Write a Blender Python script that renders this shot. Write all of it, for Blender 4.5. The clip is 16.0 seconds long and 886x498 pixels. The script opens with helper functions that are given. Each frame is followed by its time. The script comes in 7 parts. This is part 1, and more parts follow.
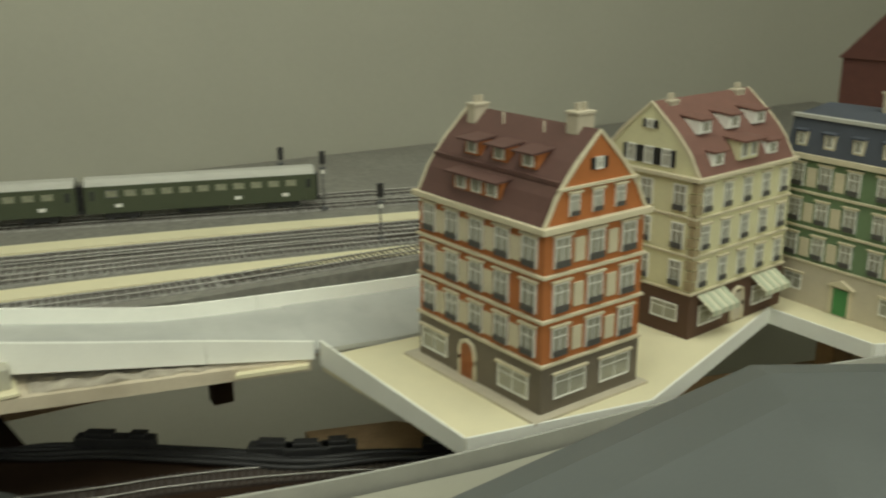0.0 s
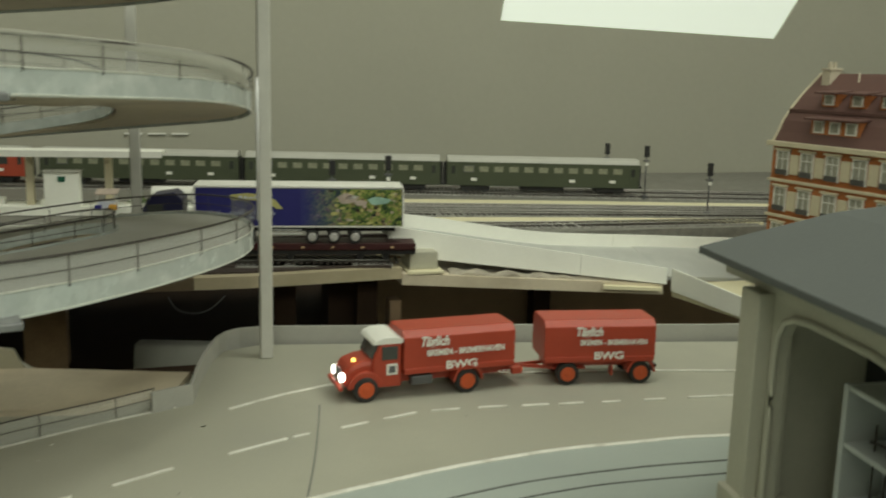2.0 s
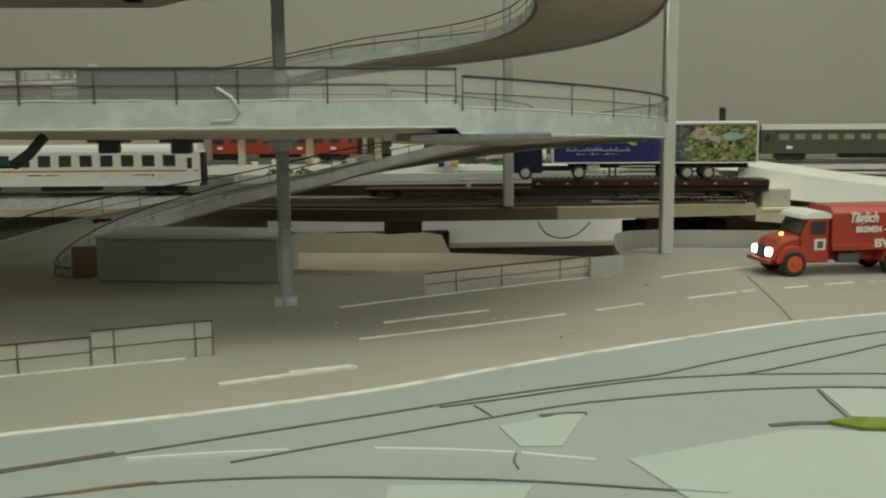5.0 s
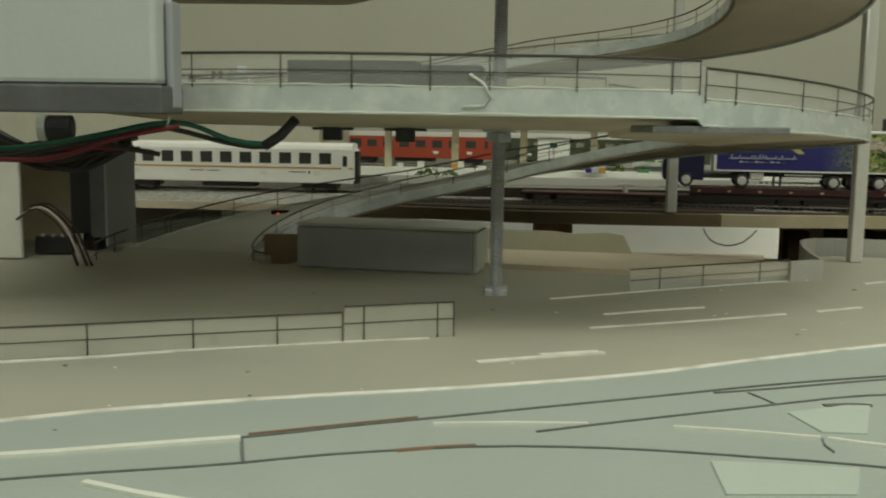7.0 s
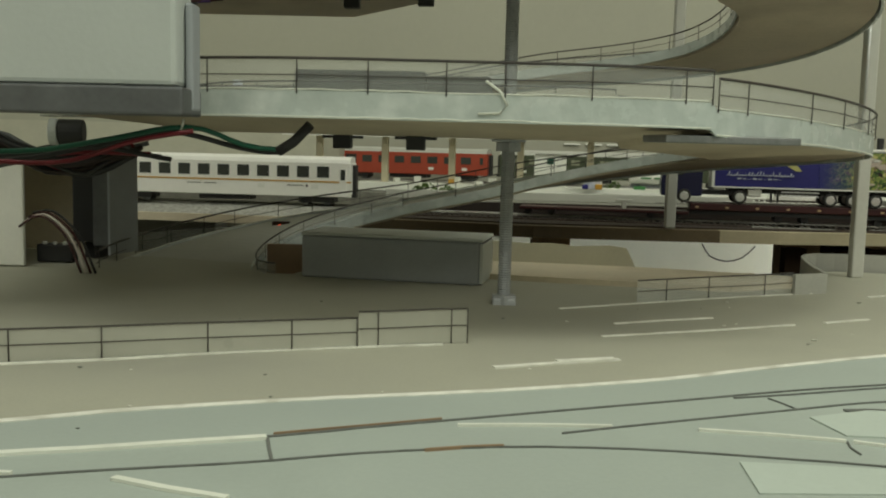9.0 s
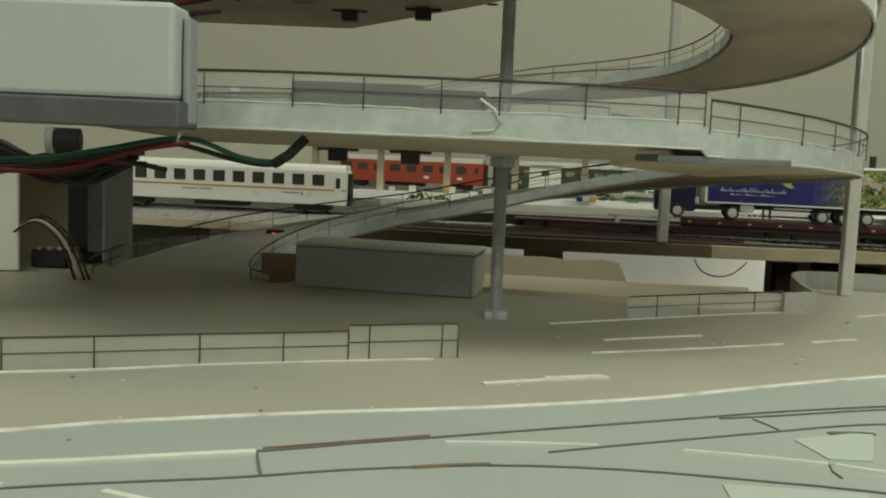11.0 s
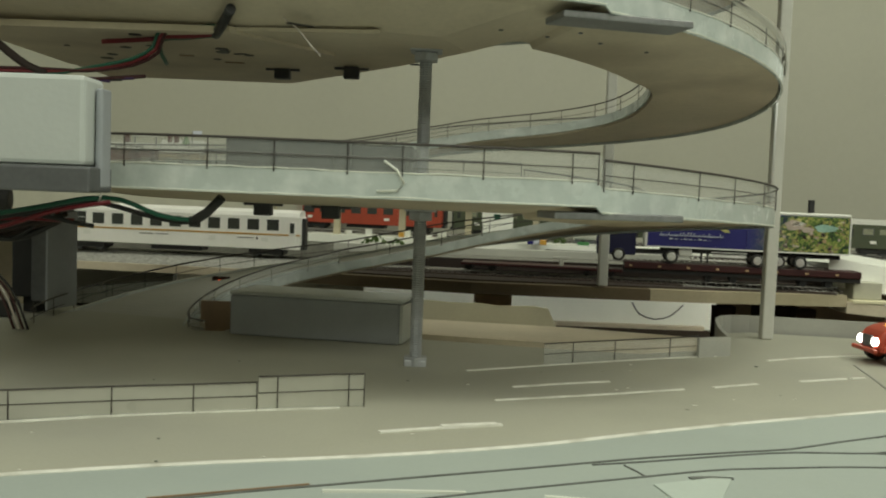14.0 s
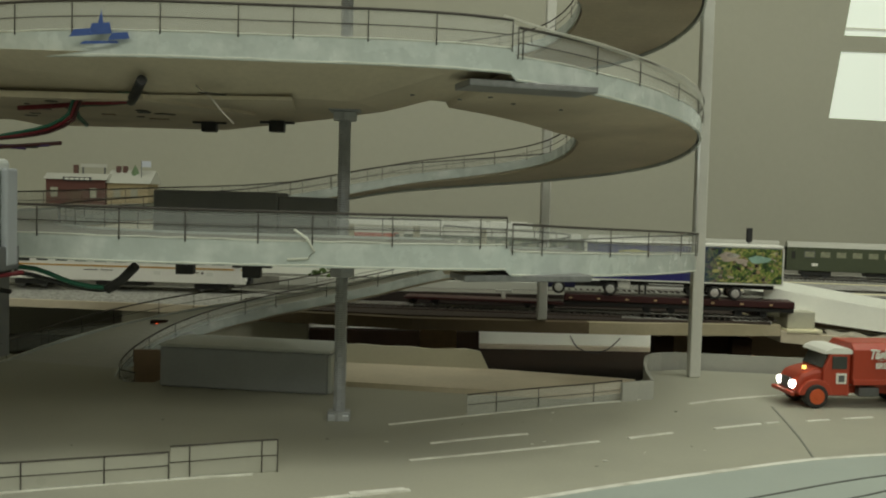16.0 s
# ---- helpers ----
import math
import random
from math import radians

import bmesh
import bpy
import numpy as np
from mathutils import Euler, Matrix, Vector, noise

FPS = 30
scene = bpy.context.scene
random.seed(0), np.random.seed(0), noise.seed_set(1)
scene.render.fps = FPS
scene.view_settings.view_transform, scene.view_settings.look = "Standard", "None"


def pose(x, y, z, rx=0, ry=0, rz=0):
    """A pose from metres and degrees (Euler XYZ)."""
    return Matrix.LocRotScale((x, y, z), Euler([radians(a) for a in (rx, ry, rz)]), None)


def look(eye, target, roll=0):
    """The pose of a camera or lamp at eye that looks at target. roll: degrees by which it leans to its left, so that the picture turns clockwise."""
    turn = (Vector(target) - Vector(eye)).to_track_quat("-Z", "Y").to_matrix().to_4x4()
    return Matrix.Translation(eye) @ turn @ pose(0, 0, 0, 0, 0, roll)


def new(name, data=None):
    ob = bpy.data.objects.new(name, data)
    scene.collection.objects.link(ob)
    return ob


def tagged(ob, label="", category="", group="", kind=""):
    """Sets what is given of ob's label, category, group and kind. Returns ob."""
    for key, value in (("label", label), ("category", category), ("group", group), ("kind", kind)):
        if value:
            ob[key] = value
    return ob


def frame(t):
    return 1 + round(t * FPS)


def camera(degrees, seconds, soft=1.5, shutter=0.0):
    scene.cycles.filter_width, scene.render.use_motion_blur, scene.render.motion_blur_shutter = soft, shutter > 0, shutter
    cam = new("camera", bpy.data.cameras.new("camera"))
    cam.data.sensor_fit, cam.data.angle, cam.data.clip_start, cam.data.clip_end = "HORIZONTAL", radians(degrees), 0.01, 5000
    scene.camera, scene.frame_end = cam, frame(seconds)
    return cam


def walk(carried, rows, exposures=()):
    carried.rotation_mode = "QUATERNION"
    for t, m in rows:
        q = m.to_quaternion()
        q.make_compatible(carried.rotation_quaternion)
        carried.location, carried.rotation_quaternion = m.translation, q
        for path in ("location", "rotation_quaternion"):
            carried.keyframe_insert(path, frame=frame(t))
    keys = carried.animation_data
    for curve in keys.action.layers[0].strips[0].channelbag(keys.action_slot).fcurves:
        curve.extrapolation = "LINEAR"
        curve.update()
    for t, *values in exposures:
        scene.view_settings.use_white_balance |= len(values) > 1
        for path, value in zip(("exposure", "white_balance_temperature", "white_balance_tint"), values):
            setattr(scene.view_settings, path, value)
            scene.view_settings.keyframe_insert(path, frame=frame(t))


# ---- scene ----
cam = camera(50.0, 16.0, soft=2.0, shutter=0.5)
EXPOSURE = [(0, 0.02), (2, -0.1), (3, -0.17), (4, -0.12), (6.5, -0.05), (9, 0.0), (11.5, 0.06), (13, 0.10), (15.2, 0.12), (15.6, 0.02), (16, -0.22)]
PATH = [
    (0, (0.211, 0.034, 0.326), (1.15, 1.699, -0.26), -0.3),
    (0.5, (0.147, -0.004, 0.298), (0.946, 1.754, -0.225), 1.1),
    (1, (0.081, -0.048, 0.26), (0.789, 1.763, -0.208), 0.9),
    (1.5, (0.025, -0.067, 0.234), (0.705, 1.767, -0.185), 0.7),
    (2, (-0.006, -0.086, 0.2), (0.561, 1.796, -0.172), 1.4),
    (2.5, (-0.017, -0.098, 0.172), (0.476, 1.811, -0.163), 1.6),
    (3, (-0.049, -0.104, 0.134), (0.39, 1.822, -0.177), 1.6),
    (3.5, (-0.081, -0.102, 0.118), (0.275, 1.843, -0.178), 0.9),
    (4, (-0.109, -0.101, 0.111), (0.152, 1.861, -0.18), 0.3),
    (6.3, (-0.177, -0.115, 0.091), (-0.17, 1.867, -0.171), 0.4),
    (6.5, (-0.187, -0.115, 0.09), (-0.198, 1.868, -0.168), 0.8),
    (7, (-0.206, -0.111, 0.09), (-0.268, 1.872, -0.165), 0.8),
    (7.5, (-0.211, -0.111, 0.087), (-0.299, 1.871, -0.164), 0.8),
    (8, (-0.215, -0.116, 0.088), (-0.264, 1.87, -0.149), 1.3),
    (8.5, (-0.218, -0.114, 0.086), (-0.257, 1.873, -0.138), 1.4),
    (9, (-0.218, -0.112, 0.084), (-0.252, 1.876, -0.129), 1.4),
    (11.5, (-0.216, -0.118, 0.09), (-0.239, 1.872, -0.099), 2.5),
    (12, (-0.21, -0.125, 0.092), (-0.227, 1.868, -0.079), 2.3),
    (12.5, (-0.208, -0.128, 0.095), (-0.216, 1.866, -0.06), 2.5),
    (13, (-0.197, -0.134, 0.098), (-0.206, 1.861, -0.043), 2.6),
    (13.5, (-0.189, -0.136, 0.1), (-0.194, 1.859, -0.032), 2.5),
    (14, (-0.182, -0.137, 0.1), (-0.173, 1.859, -0.023), 2.2),
    (14.5, (-0.172, -0.14, 0.105), (-0.148, 1.856, -0.017), 1.8),
    (15, (-0.161, -0.141, 0.112), (-0.118, 1.855, -0.005), 1.2),
    (15.5, (-0.157, -0.141, 0.121), (-0.1, 1.855, 0.013), 1.4),
    (16, (-0.155, -0.145, 0.128), (-0.083, 1.851, 0.025), 1.5),
]
walk(cam, [(t, look(eye, target, roll)) for t, eye, target, roll in PATH], exposures=EXPOSURE)

# ---- world and light ----
world = bpy.data.worlds.new("room_air")
scene.world = world
world.use_nodes = True
world.node_tree.nodes["Background"].inputs[0].default_value = (0.75, 0.78, 0.70, 1)
world.node_tree.nodes["Background"].inputs[1].default_value = 0.05
scene.view_settings.exposure = 0.0


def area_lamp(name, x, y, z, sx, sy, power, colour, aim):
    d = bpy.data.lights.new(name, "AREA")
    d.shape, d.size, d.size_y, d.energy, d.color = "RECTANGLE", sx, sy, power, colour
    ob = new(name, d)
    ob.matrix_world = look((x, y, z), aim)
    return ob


area_lamp("ceiling_tube_light", -0.12, 0.30, 1.50, 1.5, 0.6, 11.2, (0.97, 1.0, 0.85), (-0.22, 0.50, 0))
area_lamp("ceiling_tube_light", 0.95, 0.20, 1.50, 0.7, 1.0, 11.0, (0.97, 1.0, 0.85), (0.80, 0.75, 0))
area_lamp("front_tube_light", 0.35, -1.30, 1.15, 2.6, 0.5, 15.0, (0.97, 1.0, 0.85), (0.35, 0.7, 0.0))

# unseen fill lamps added under the track board, brightening lower backdrop and wall
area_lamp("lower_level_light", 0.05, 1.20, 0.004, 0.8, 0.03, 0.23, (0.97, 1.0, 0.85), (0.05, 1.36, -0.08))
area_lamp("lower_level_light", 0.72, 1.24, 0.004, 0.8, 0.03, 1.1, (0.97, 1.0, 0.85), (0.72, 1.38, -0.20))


# ---- materials ----
def material(name, colour, rough=0.6, metal=0.0, var=0.12, scale=40.0, bump=0.15, fine=400.0, spec=0.4, each=0.0, stain=None, stain_scale=6.0, alpha=1.0, trans=0.0, glow=0.0):
    m = bpy.data.materials.new(name)
    m.use_nodes = True
    nt = m.node_tree
    b = nt.nodes["Principled BSDF"]
    link = nt.links.new
    tc = nt.nodes.new("ShaderNodeTexCoord")
    big = nt.nodes.new("ShaderNodeTexNoise")
    big.inputs["Scale"].default_value, big.inputs["Detail"].default_value, big.inputs["Roughness"].default_value = scale, 6, 0.6
    tiny = nt.nodes.new("ShaderNodeTexNoise")
    tiny.inputs["Scale"].default_value, tiny.inputs["Detail"].default_value = fine, 3
    for n in (big, tiny):
        link(tc.outputs["Object"], n.inputs["Vector"])
    mix = nt.nodes.new("ShaderNodeMix")
    mix.data_type = "RGBA"
    c = Vector(colour[:3])
    mix.inputs["A"].default_value = (*(c * (1 - var)), 1)
    mix.inputs["B"].default_value = (*[min(1.0, v * (1 + var)) for v in c], 1)
    add = nt.nodes.new("ShaderNodeMath")
    add.operation = "MULTIPLY_ADD"
    link(tiny.outputs["Fac"], add.inputs[0])
    add.inputs[1].default_value = 0.35
    link(big.outputs["Fac"], add.inputs[2])
    ramp = nt.nodes.new("ShaderNodeMapRange")
    ramp.inputs["From Min"].default_value, ramp.inputs["From Max"].default_value = 0.42, 0.92
    link(add.outputs[0], ramp.inputs["Value"])
    link(ramp.outputs[0], mix.inputs["Factor"])
    out = mix.outputs["Result"]
    if stain:
        st = nt.nodes.new("ShaderNodeTexNoise")
        st.inputs["Scale"].default_value, st.inputs["Detail"].default_value = stain_scale, 4
        link(tc.outputs["Object"], st.inputs["Vector"])
        sr = nt.nodes.new("ShaderNodeMapRange")
        sr.inputs["From Min"].default_value, sr.inputs["From Max"].default_value = 0.48, 0.75
        link(st.outputs["Fac"], sr.inputs["Value"])
        sm = nt.nodes.new("ShaderNodeMix")
        sm.data_type = "RGBA"
        link(sr.outputs[0], sm.inputs["Factor"])
        link(out, sm.inputs["A"])
        sm.inputs["B"].default_value = (*stain, 1)
        out = sm.outputs["Result"]
    if each:
        oi = nt.nodes.new("ShaderNodeObjectInfo")
        hv = nt.nodes.new("ShaderNodeHueSaturation")
        mr = nt.nodes.new("ShaderNodeMapRange")
        mr.inputs["To Min"].default_value, mr.inputs["To Max"].default_value = 1 - each, 1 + each
        link(oi.outputs["Random"], mr.inputs["Value"])
        link(mr.outputs[0], hv.inputs["Value"])
        link(out, hv.inputs["Color"])
        out = hv.outputs["Color"]
    link(out, b.inputs["Base Color"])
    b.inputs["Metallic"].default_value = metal
    b.inputs["Specular IOR Level"].default_value = spec
    rr = nt.nodes.new("ShaderNodeMapRange")
    rr.inputs["To Min"].default_value, rr.inputs["To Max"].default_value = max(0.02, rough - 0.1), min(1.0, rough + 0.1)
    link(big.outputs["Fac"], rr.inputs["Value"])
    link(rr.outputs[0], b.inputs["Roughness"])
    if bump:
        bp = nt.nodes.new("ShaderNodeBump")
        bp.inputs["Strength"].default_value, bp.inputs["Distance"].default_value = bump, 0.0006
        link(tiny.outputs["Fac"], bp.inputs["Height"])
        link(bp.outputs[0], b.inputs["Normal"])
    b.inputs["Alpha"].default_value = alpha
    b.inputs["Transmission Weight"].default_value = trans
    if glow:
        link(out, b.inputs["Emission Color"])
        b.inputs["Emission Strength"].default_value = glow
    return m


M = {}
# for the walls out of view: kept pale so they bounce soft fill light
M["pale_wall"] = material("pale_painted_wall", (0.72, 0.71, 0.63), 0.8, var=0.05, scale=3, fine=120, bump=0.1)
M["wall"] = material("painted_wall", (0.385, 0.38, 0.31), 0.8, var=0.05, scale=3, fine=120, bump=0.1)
M["ceiling"] = material("painted_ceiling", (0.6, 0.59, 0.52), 0.8, var=0.04, scale=3, fine=120)
# unseen floor, its grey raised to bounce more light upward
M["room_floor"] = material("grey_floor", (0.36, 0.35, 0.31), 0.7, scale=5)
M["road"] = material("road_paint", (0.37, 0.365, 0.295), 0.62, var=0.10, scale=14, fine=700, bump=0.2, stain=(0.30, 0.297, 0.25), stain_scale=7)
M["slab"] = material("pavement_paint", (0.37, 0.415, 0.38), 0.5, var=0.07, scale=18, fine=600, bump=0.15, stain=(0.33, 0.37, 0.345), stain_scale=9)
M["slab_light"] = material("pavement_light_paint", (0.47, 0.53, 0.48), 0.5, var=0.06, scale=18, fine=600)
M["line"] = material("white_line_paint", (0.74, 0.74, 0.67), 0.6, var=0.14, scale=120, fine=900, stain=(0.48, 0.47, 0.40), stain_scale=70)
M["slot_grey"] = material("dusty_slot", (0.135, 0.142, 0.130), 0.8, var=0.25, scale=120)
M["groove"] = material("groove_dark", (0.19, 0.20, 0.175), 0.7, var=0.3, scale=90)
M["strip"] = material("pale_plastic_strip", (0.72, 0.74, 0.66), 0.5, var=0.08, scale=60)
M["grass"] = material("grass_mat", (0.20, 0.26, 0.04), 0.9, var=0.45, scale=150, fine=1500, bump=0.9)
M["deck"] = material("ramp_deck_paint", (0.40, 0.40, 0.36), 0.6, var=0.1, scale=25, fine=600)
M["ply"] = material("cream_plywood", (0.60, 0.53, 0.40), 0.65, var=0.14, scale=14, fine=300, bump=0.15, stain=(0.38, 0.32, 0.23), stain_scale=9)
M["acrylic_edge"] = material("glue_smeared_strip", (0.52, 0.575, 0.55), 0.26, var=0.08, scale=45, fine=240, bump=0.3, spec=0.6, stain=(0.68, 0.72, 0.69), stain_scale=70)
M["rail_black"] = material("black_wire", (0.055, 0.048, 0.042), 0.5, var=0.2, scale=80)
M["post_grey"] = material("grey_post_paint", (0.56, 0.56, 0.51), 0.5, var=0.07, scale=40)
M["deep_grey"] = material("deep_grey_paint", (0.17, 0.175, 0.18), 0.6, var=0.1, scale=30)
M["rod_steel"] = material("dull_rod_steel", (0.40, 0.415, 0.43), 0.45, metal=0.35, var=0.2, scale=90, fine=800)
M["steel"] = material("zinc_steel", (0.68, 0.69, 0.68), 0.4, metal=0.35, var=0.15, scale=90, fine=800)
M["dark_steel"] = material("dark_steel", (0.14, 0.145, 0.15), 0.45, metal=0.5, var=0.2, scale=60)
M["joint_steel"] = material("scuffed_sheet_steel", (0.24, 0.245, 0.245), 0.4, metal=0.4, var=0.25, scale=50)
M["grey_box"] = material("grey_box_paint", (0.33, 0.35, 0.37), 0.6, var=0.08, scale=30)
M["pale_box"] = material("pale_housing_plastic", (0.52, 0.55, 0.53), 0.4, var=0.04, scale=20)
M["white_board"] = material("white_card", (0.92, 0.93, 0.85), 0.65, var=0.04, scale=25, fine=400)
M["yard"] = material("grey_yard_grit", (0.22, 0.215, 0.185), 0.9, var=0.25, scale=120, fine=700, bump=0.7, stain=(0.20, 0.19, 0.165), stain_scale=8)
M["dark_card"] = material("dark_brown_card", (0.032, 0.022, 0.018), 0.7, var=0.2, scale=30)
M["grey_card"] = material("grey_cream_card", (0.52, 0.50, 0.39), 0.75, var=0.08, scale=20)
M["cream_board"] = material("cream_board", (0.74, 0.69, 0.47), 0.7, var=0.05, scale=20)
M["wood"] = material("plain_wood", (0.42, 0.29, 0.16), 0.7, var=0.25, scale=25)
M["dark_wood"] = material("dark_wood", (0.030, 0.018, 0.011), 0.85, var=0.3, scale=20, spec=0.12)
# plywood with the spiral's shade put into its colour
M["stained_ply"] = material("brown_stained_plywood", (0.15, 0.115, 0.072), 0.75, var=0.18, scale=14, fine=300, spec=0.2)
M["ballast"] = material("ballast_grit", (0.32, 0.315, 0.285), 0.9, var=0.5, scale=260, fine=900, bump=1.0)
# brown grit darkened so that shade lies in its colour
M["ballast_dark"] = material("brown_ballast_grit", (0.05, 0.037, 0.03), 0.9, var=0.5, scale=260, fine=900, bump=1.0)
M["sleeper"] = material("sleeper_plastic", (0.07, 0.06, 0.05), 0.7, var=0.25, scale=120)
M["rail"] = material("rail_metal", (0.38, 0.37, 0.34), 0.35, metal=0.8, var=0.2, scale=120)
M["plaster"] = material("raw_plaster", (0.33, 0.30, 0.24), 0.85, var=0.35, scale=60, fine=300, bump=0.9)
M["black"] = material("black_plastic", (0.025, 0.025, 0.025), 0.5, var=0.2, scale=60)
M["rubber"] = material("tyre_rubber", (0.03, 0.029, 0.027), 0.75, var=0.2, scale=200)
M["truck_red"] = material("red_truck_paint", (0.40, 0.055, 0.026), 0.42, var=0.08, scale=60, fine=900, bump=0.05, spec=0.5)
M["rim_red"] = material("red_rim", (0.58, 0.10, 0.03), 0.45, var=0.08, scale=90)
M["white_plastic"] = material("white_plastic", (0.78, 0.78, 0.72), 0.4, var=0.05, scale=60)
M["glass"] = material("dark_window_glass", (0.05, 0.055, 0.05), 0.08, var=0.1, scale=30, bump=0, spec=0.6)
M["headlight"] = material("headlight_lit", (1.0, 0.97, 0.85), 0.2, var=0.02, bump=0, glow=9.0)
M["tail_red"] = material("tail_light_lit", (1.0, 0.10, 0.02), 0.2, var=0.02, bump=0, glow=2.0)
M["blue"] = material("blue_trailer_paint", (0.025, 0.025, 0.16), 0.4, var=0.1, scale=40)
M["navy"] = material("navy_cab_paint", (0.013, 0.013, 0.05), 0.35, var=0.1, scale=40)
M["wine"] = material("wine_red_wagon", (0.042, 0.009, 0.009), 0.5, var=0.2, scale=60)
M["green_coach"] = material("green_coach_paint", (0.062, 0.075, 0.043), 0.5, var=0.1, scale=30)
M["roof_grey"] = material("light_grey_roof", (0.48, 0.48, 0.43), 0.6, var=0.06, scale=30)
M["kiosk_roof"] = material("slate_grey_roof", (0.108, 0.12, 0.117), 0.55, var=0.10, scale=18, fine=500)
M["kiosk_wall"] = material("cream_grey_wall", (0.46, 0.45, 0.36), 0.65, var=0.08, scale=40)
M["orange_wall"] = material("orange_wall", (0.43, 0.150, 0.045), 0.65, var=0.07, scale=50)
M["stone_trim"] = material("cream_stone_trim", (0.62, 0.56, 0.40), 0.65, var=0.06, scale=60)
M["brown_roof"] = material("brown_tile_roof", (0.115, 0.06, 0.05), 0.65, var=0.12, scale=60)
M["grey_plinth"] = material("grey_brown_plinth", (0.16, 0.135, 0.10), 0.7, var=0.1, scale=60)
M["cream_wall"] = material("cream_wall", (0.68, 0.65, 0.41), 0.65, var=0.06, scale=50)
M["brown_plinth"] = material("dark_brown_plinth", (0.10, 0.055, 0.035), 0.7, var=0.1, scale=60)
M["red_roof"] = material("dull_red_roof", (0.185, 0.095, 0.075), 0.65, var=0.1, scale=60)
M["green_wall"] = material("green_wall", (0.15, 0.225, 0.12), 0.65, var=0.08, scale=50)
M["slate_roof"] = material("blue_slate_roof", (0.07, 0.08, 0.10), 0.6, var=0.12, scale=60)
M["sand_wall"] = material("sand_stone_wall", (0.52, 0.47, 0.36), 0.7, var=0.08, scale=50)
M["brick_dark"] = material("dark_red_brick", (0.10, 0.038, 0.03), 0.7, var=0.15, scale=80)
M["green_door"] = material("green_door_paint", (0.06, 0.22, 0.07), 0.5, var=0.08, scale=60)
M["door_wood"] = material("orange_brown_door", (0.30, 0.10, 0.03), 0.5, var=0.15, scale=60)
M["pane"] = material("pale_curtained_pane", (0.34, 0.335, 0.27), 0.25, var=0.15, scale=120, bump=0, spec=0.6)
M["coach_white"] = material("cream_white_coach", (0.86, 0.85, 0.80), 0.45, var=0.05, scale=30)
M["gold"] = material("ochre_stripe", (0.55, 0.30, 0.05), 0.5, var=0.06, scale=60)
M["cable_red"] = material("red_cable", (0.16, 0.015, 0.022), 0.4, var=0.1)
M["cable_green"] = material("green_cable", (0.015, 0.10, 0.06), 0.4, var=0.1)
M["violet_cable"] = material("violet_cable", (0.06, 0.03, 0.11), 0.4, var=0.15)
M["cable_pale"] = material("pale_cable", (0.6, 0.55, 0.5), 0.4, var=0.1)
M["panel_glow"] = material("bright_window_glass", (0.86, 0.93, 0.84), 0.5, var=0.02, bump=0, glow=0.36)
M["window_frame"] = material("white_window_frame", (0.8, 0.8, 0.74), 0.5, var=0.04)
M["leaf"] = material("picture_green", (0.10, 0.17, 0.04), 0.5, var=0.5, scale=90)
M["flesh"] = material("picture_pink", (0.46, 0.38, 0.32), 0.5, var=0.3, scale=90)
M["teal"] = material("picture_teal", (0.30, 0.48, 0.40), 0.5, var=0.3, scale=90)
M["lime"] = material("lime_yellow_mark", (0.50, 0.47, 0.18), 0.5, var=0.1)
M["pale_blue"] = material("pale_mark", (0.55, 0.58, 0.66), 0.5, var=0.05)
M["bright_red"] = material("orange_red_coach", (0.36, 0.062, 0.032), 0.5, var=0.1, scale=60)
M["brown_card"] = material("brown_fibre_board", (0.26, 0.18, 0.11), 0.8, var=0.15, scale=30)
M["balustrade"] = material("dark_grey_iron", (0.085, 0.082, 0.075), 0.6, var=0.15, scale=80)
M["slope_road"] = material("pale_road_card", (0.42, 0.43, 0.40), 0.6, var=0.07, scale=20, fine=500, stain=(0.52, 0.53, 0.49), stain_scale=16)
M["awning_green"] = material("pale_green_cloth", (0.47, 0.52, 0.38), 0.7, var=0.08, scale=90)
M["coach_pane"] = material("pale_coach_window", (0.30, 0.31, 0.22), 0.2, var=0.4, scale=25, bump=0, spec=0.6)
M["tape_blue"] = material("blue_tape", (0.05, 0.10, 0.32), 0.5, var=0.2, scale=90)
# white train paint greyed, with the shade of the lower level in it
M["dim_white"] = material("dusty_white_train", (0.50, 0.51, 0.45), 0.45, var=0.08, scale=30)
M["awning_pale"] = material("faded_awning_cloth", (0.62, 0.62, 0.47), 0.7, var=0.08, scale=90)
M["tan_stone"] = material("tan_quoin_stone", (0.36, 0.29, 0.17), 0.7, var=0.1, scale=60)
M["chrome"] = material("bright_chrome", (0.75, 0.75, 0.73), 0.25, metal=0.6, var=0.1, scale=200, bump=0)
M["amber"] = material("amber_lamp_lit", (1.0, 0.62, 0.12), 0.3, var=0.02, bump=0, glow=3.0)
M["tan_ply"] = material("tan_plywood_edge", (0.46, 0.40, 0.27), 0.7, var=0.14, scale=14, fine=300, stain=(0.34, 0.30, 0.19), stain_scale=16)
M["film"] = material("clear_film", (0.86, 0.9, 0.88), 0.18, var=0.03, scale=20, bump=0.3, fine=60, alpha=0.14)
M["milky_film"] = material("milky_film", (0.62, 0.62, 0.54), 0.3, var=0.06, scale=20, bump=0.2, fine=60, alpha=0.42)


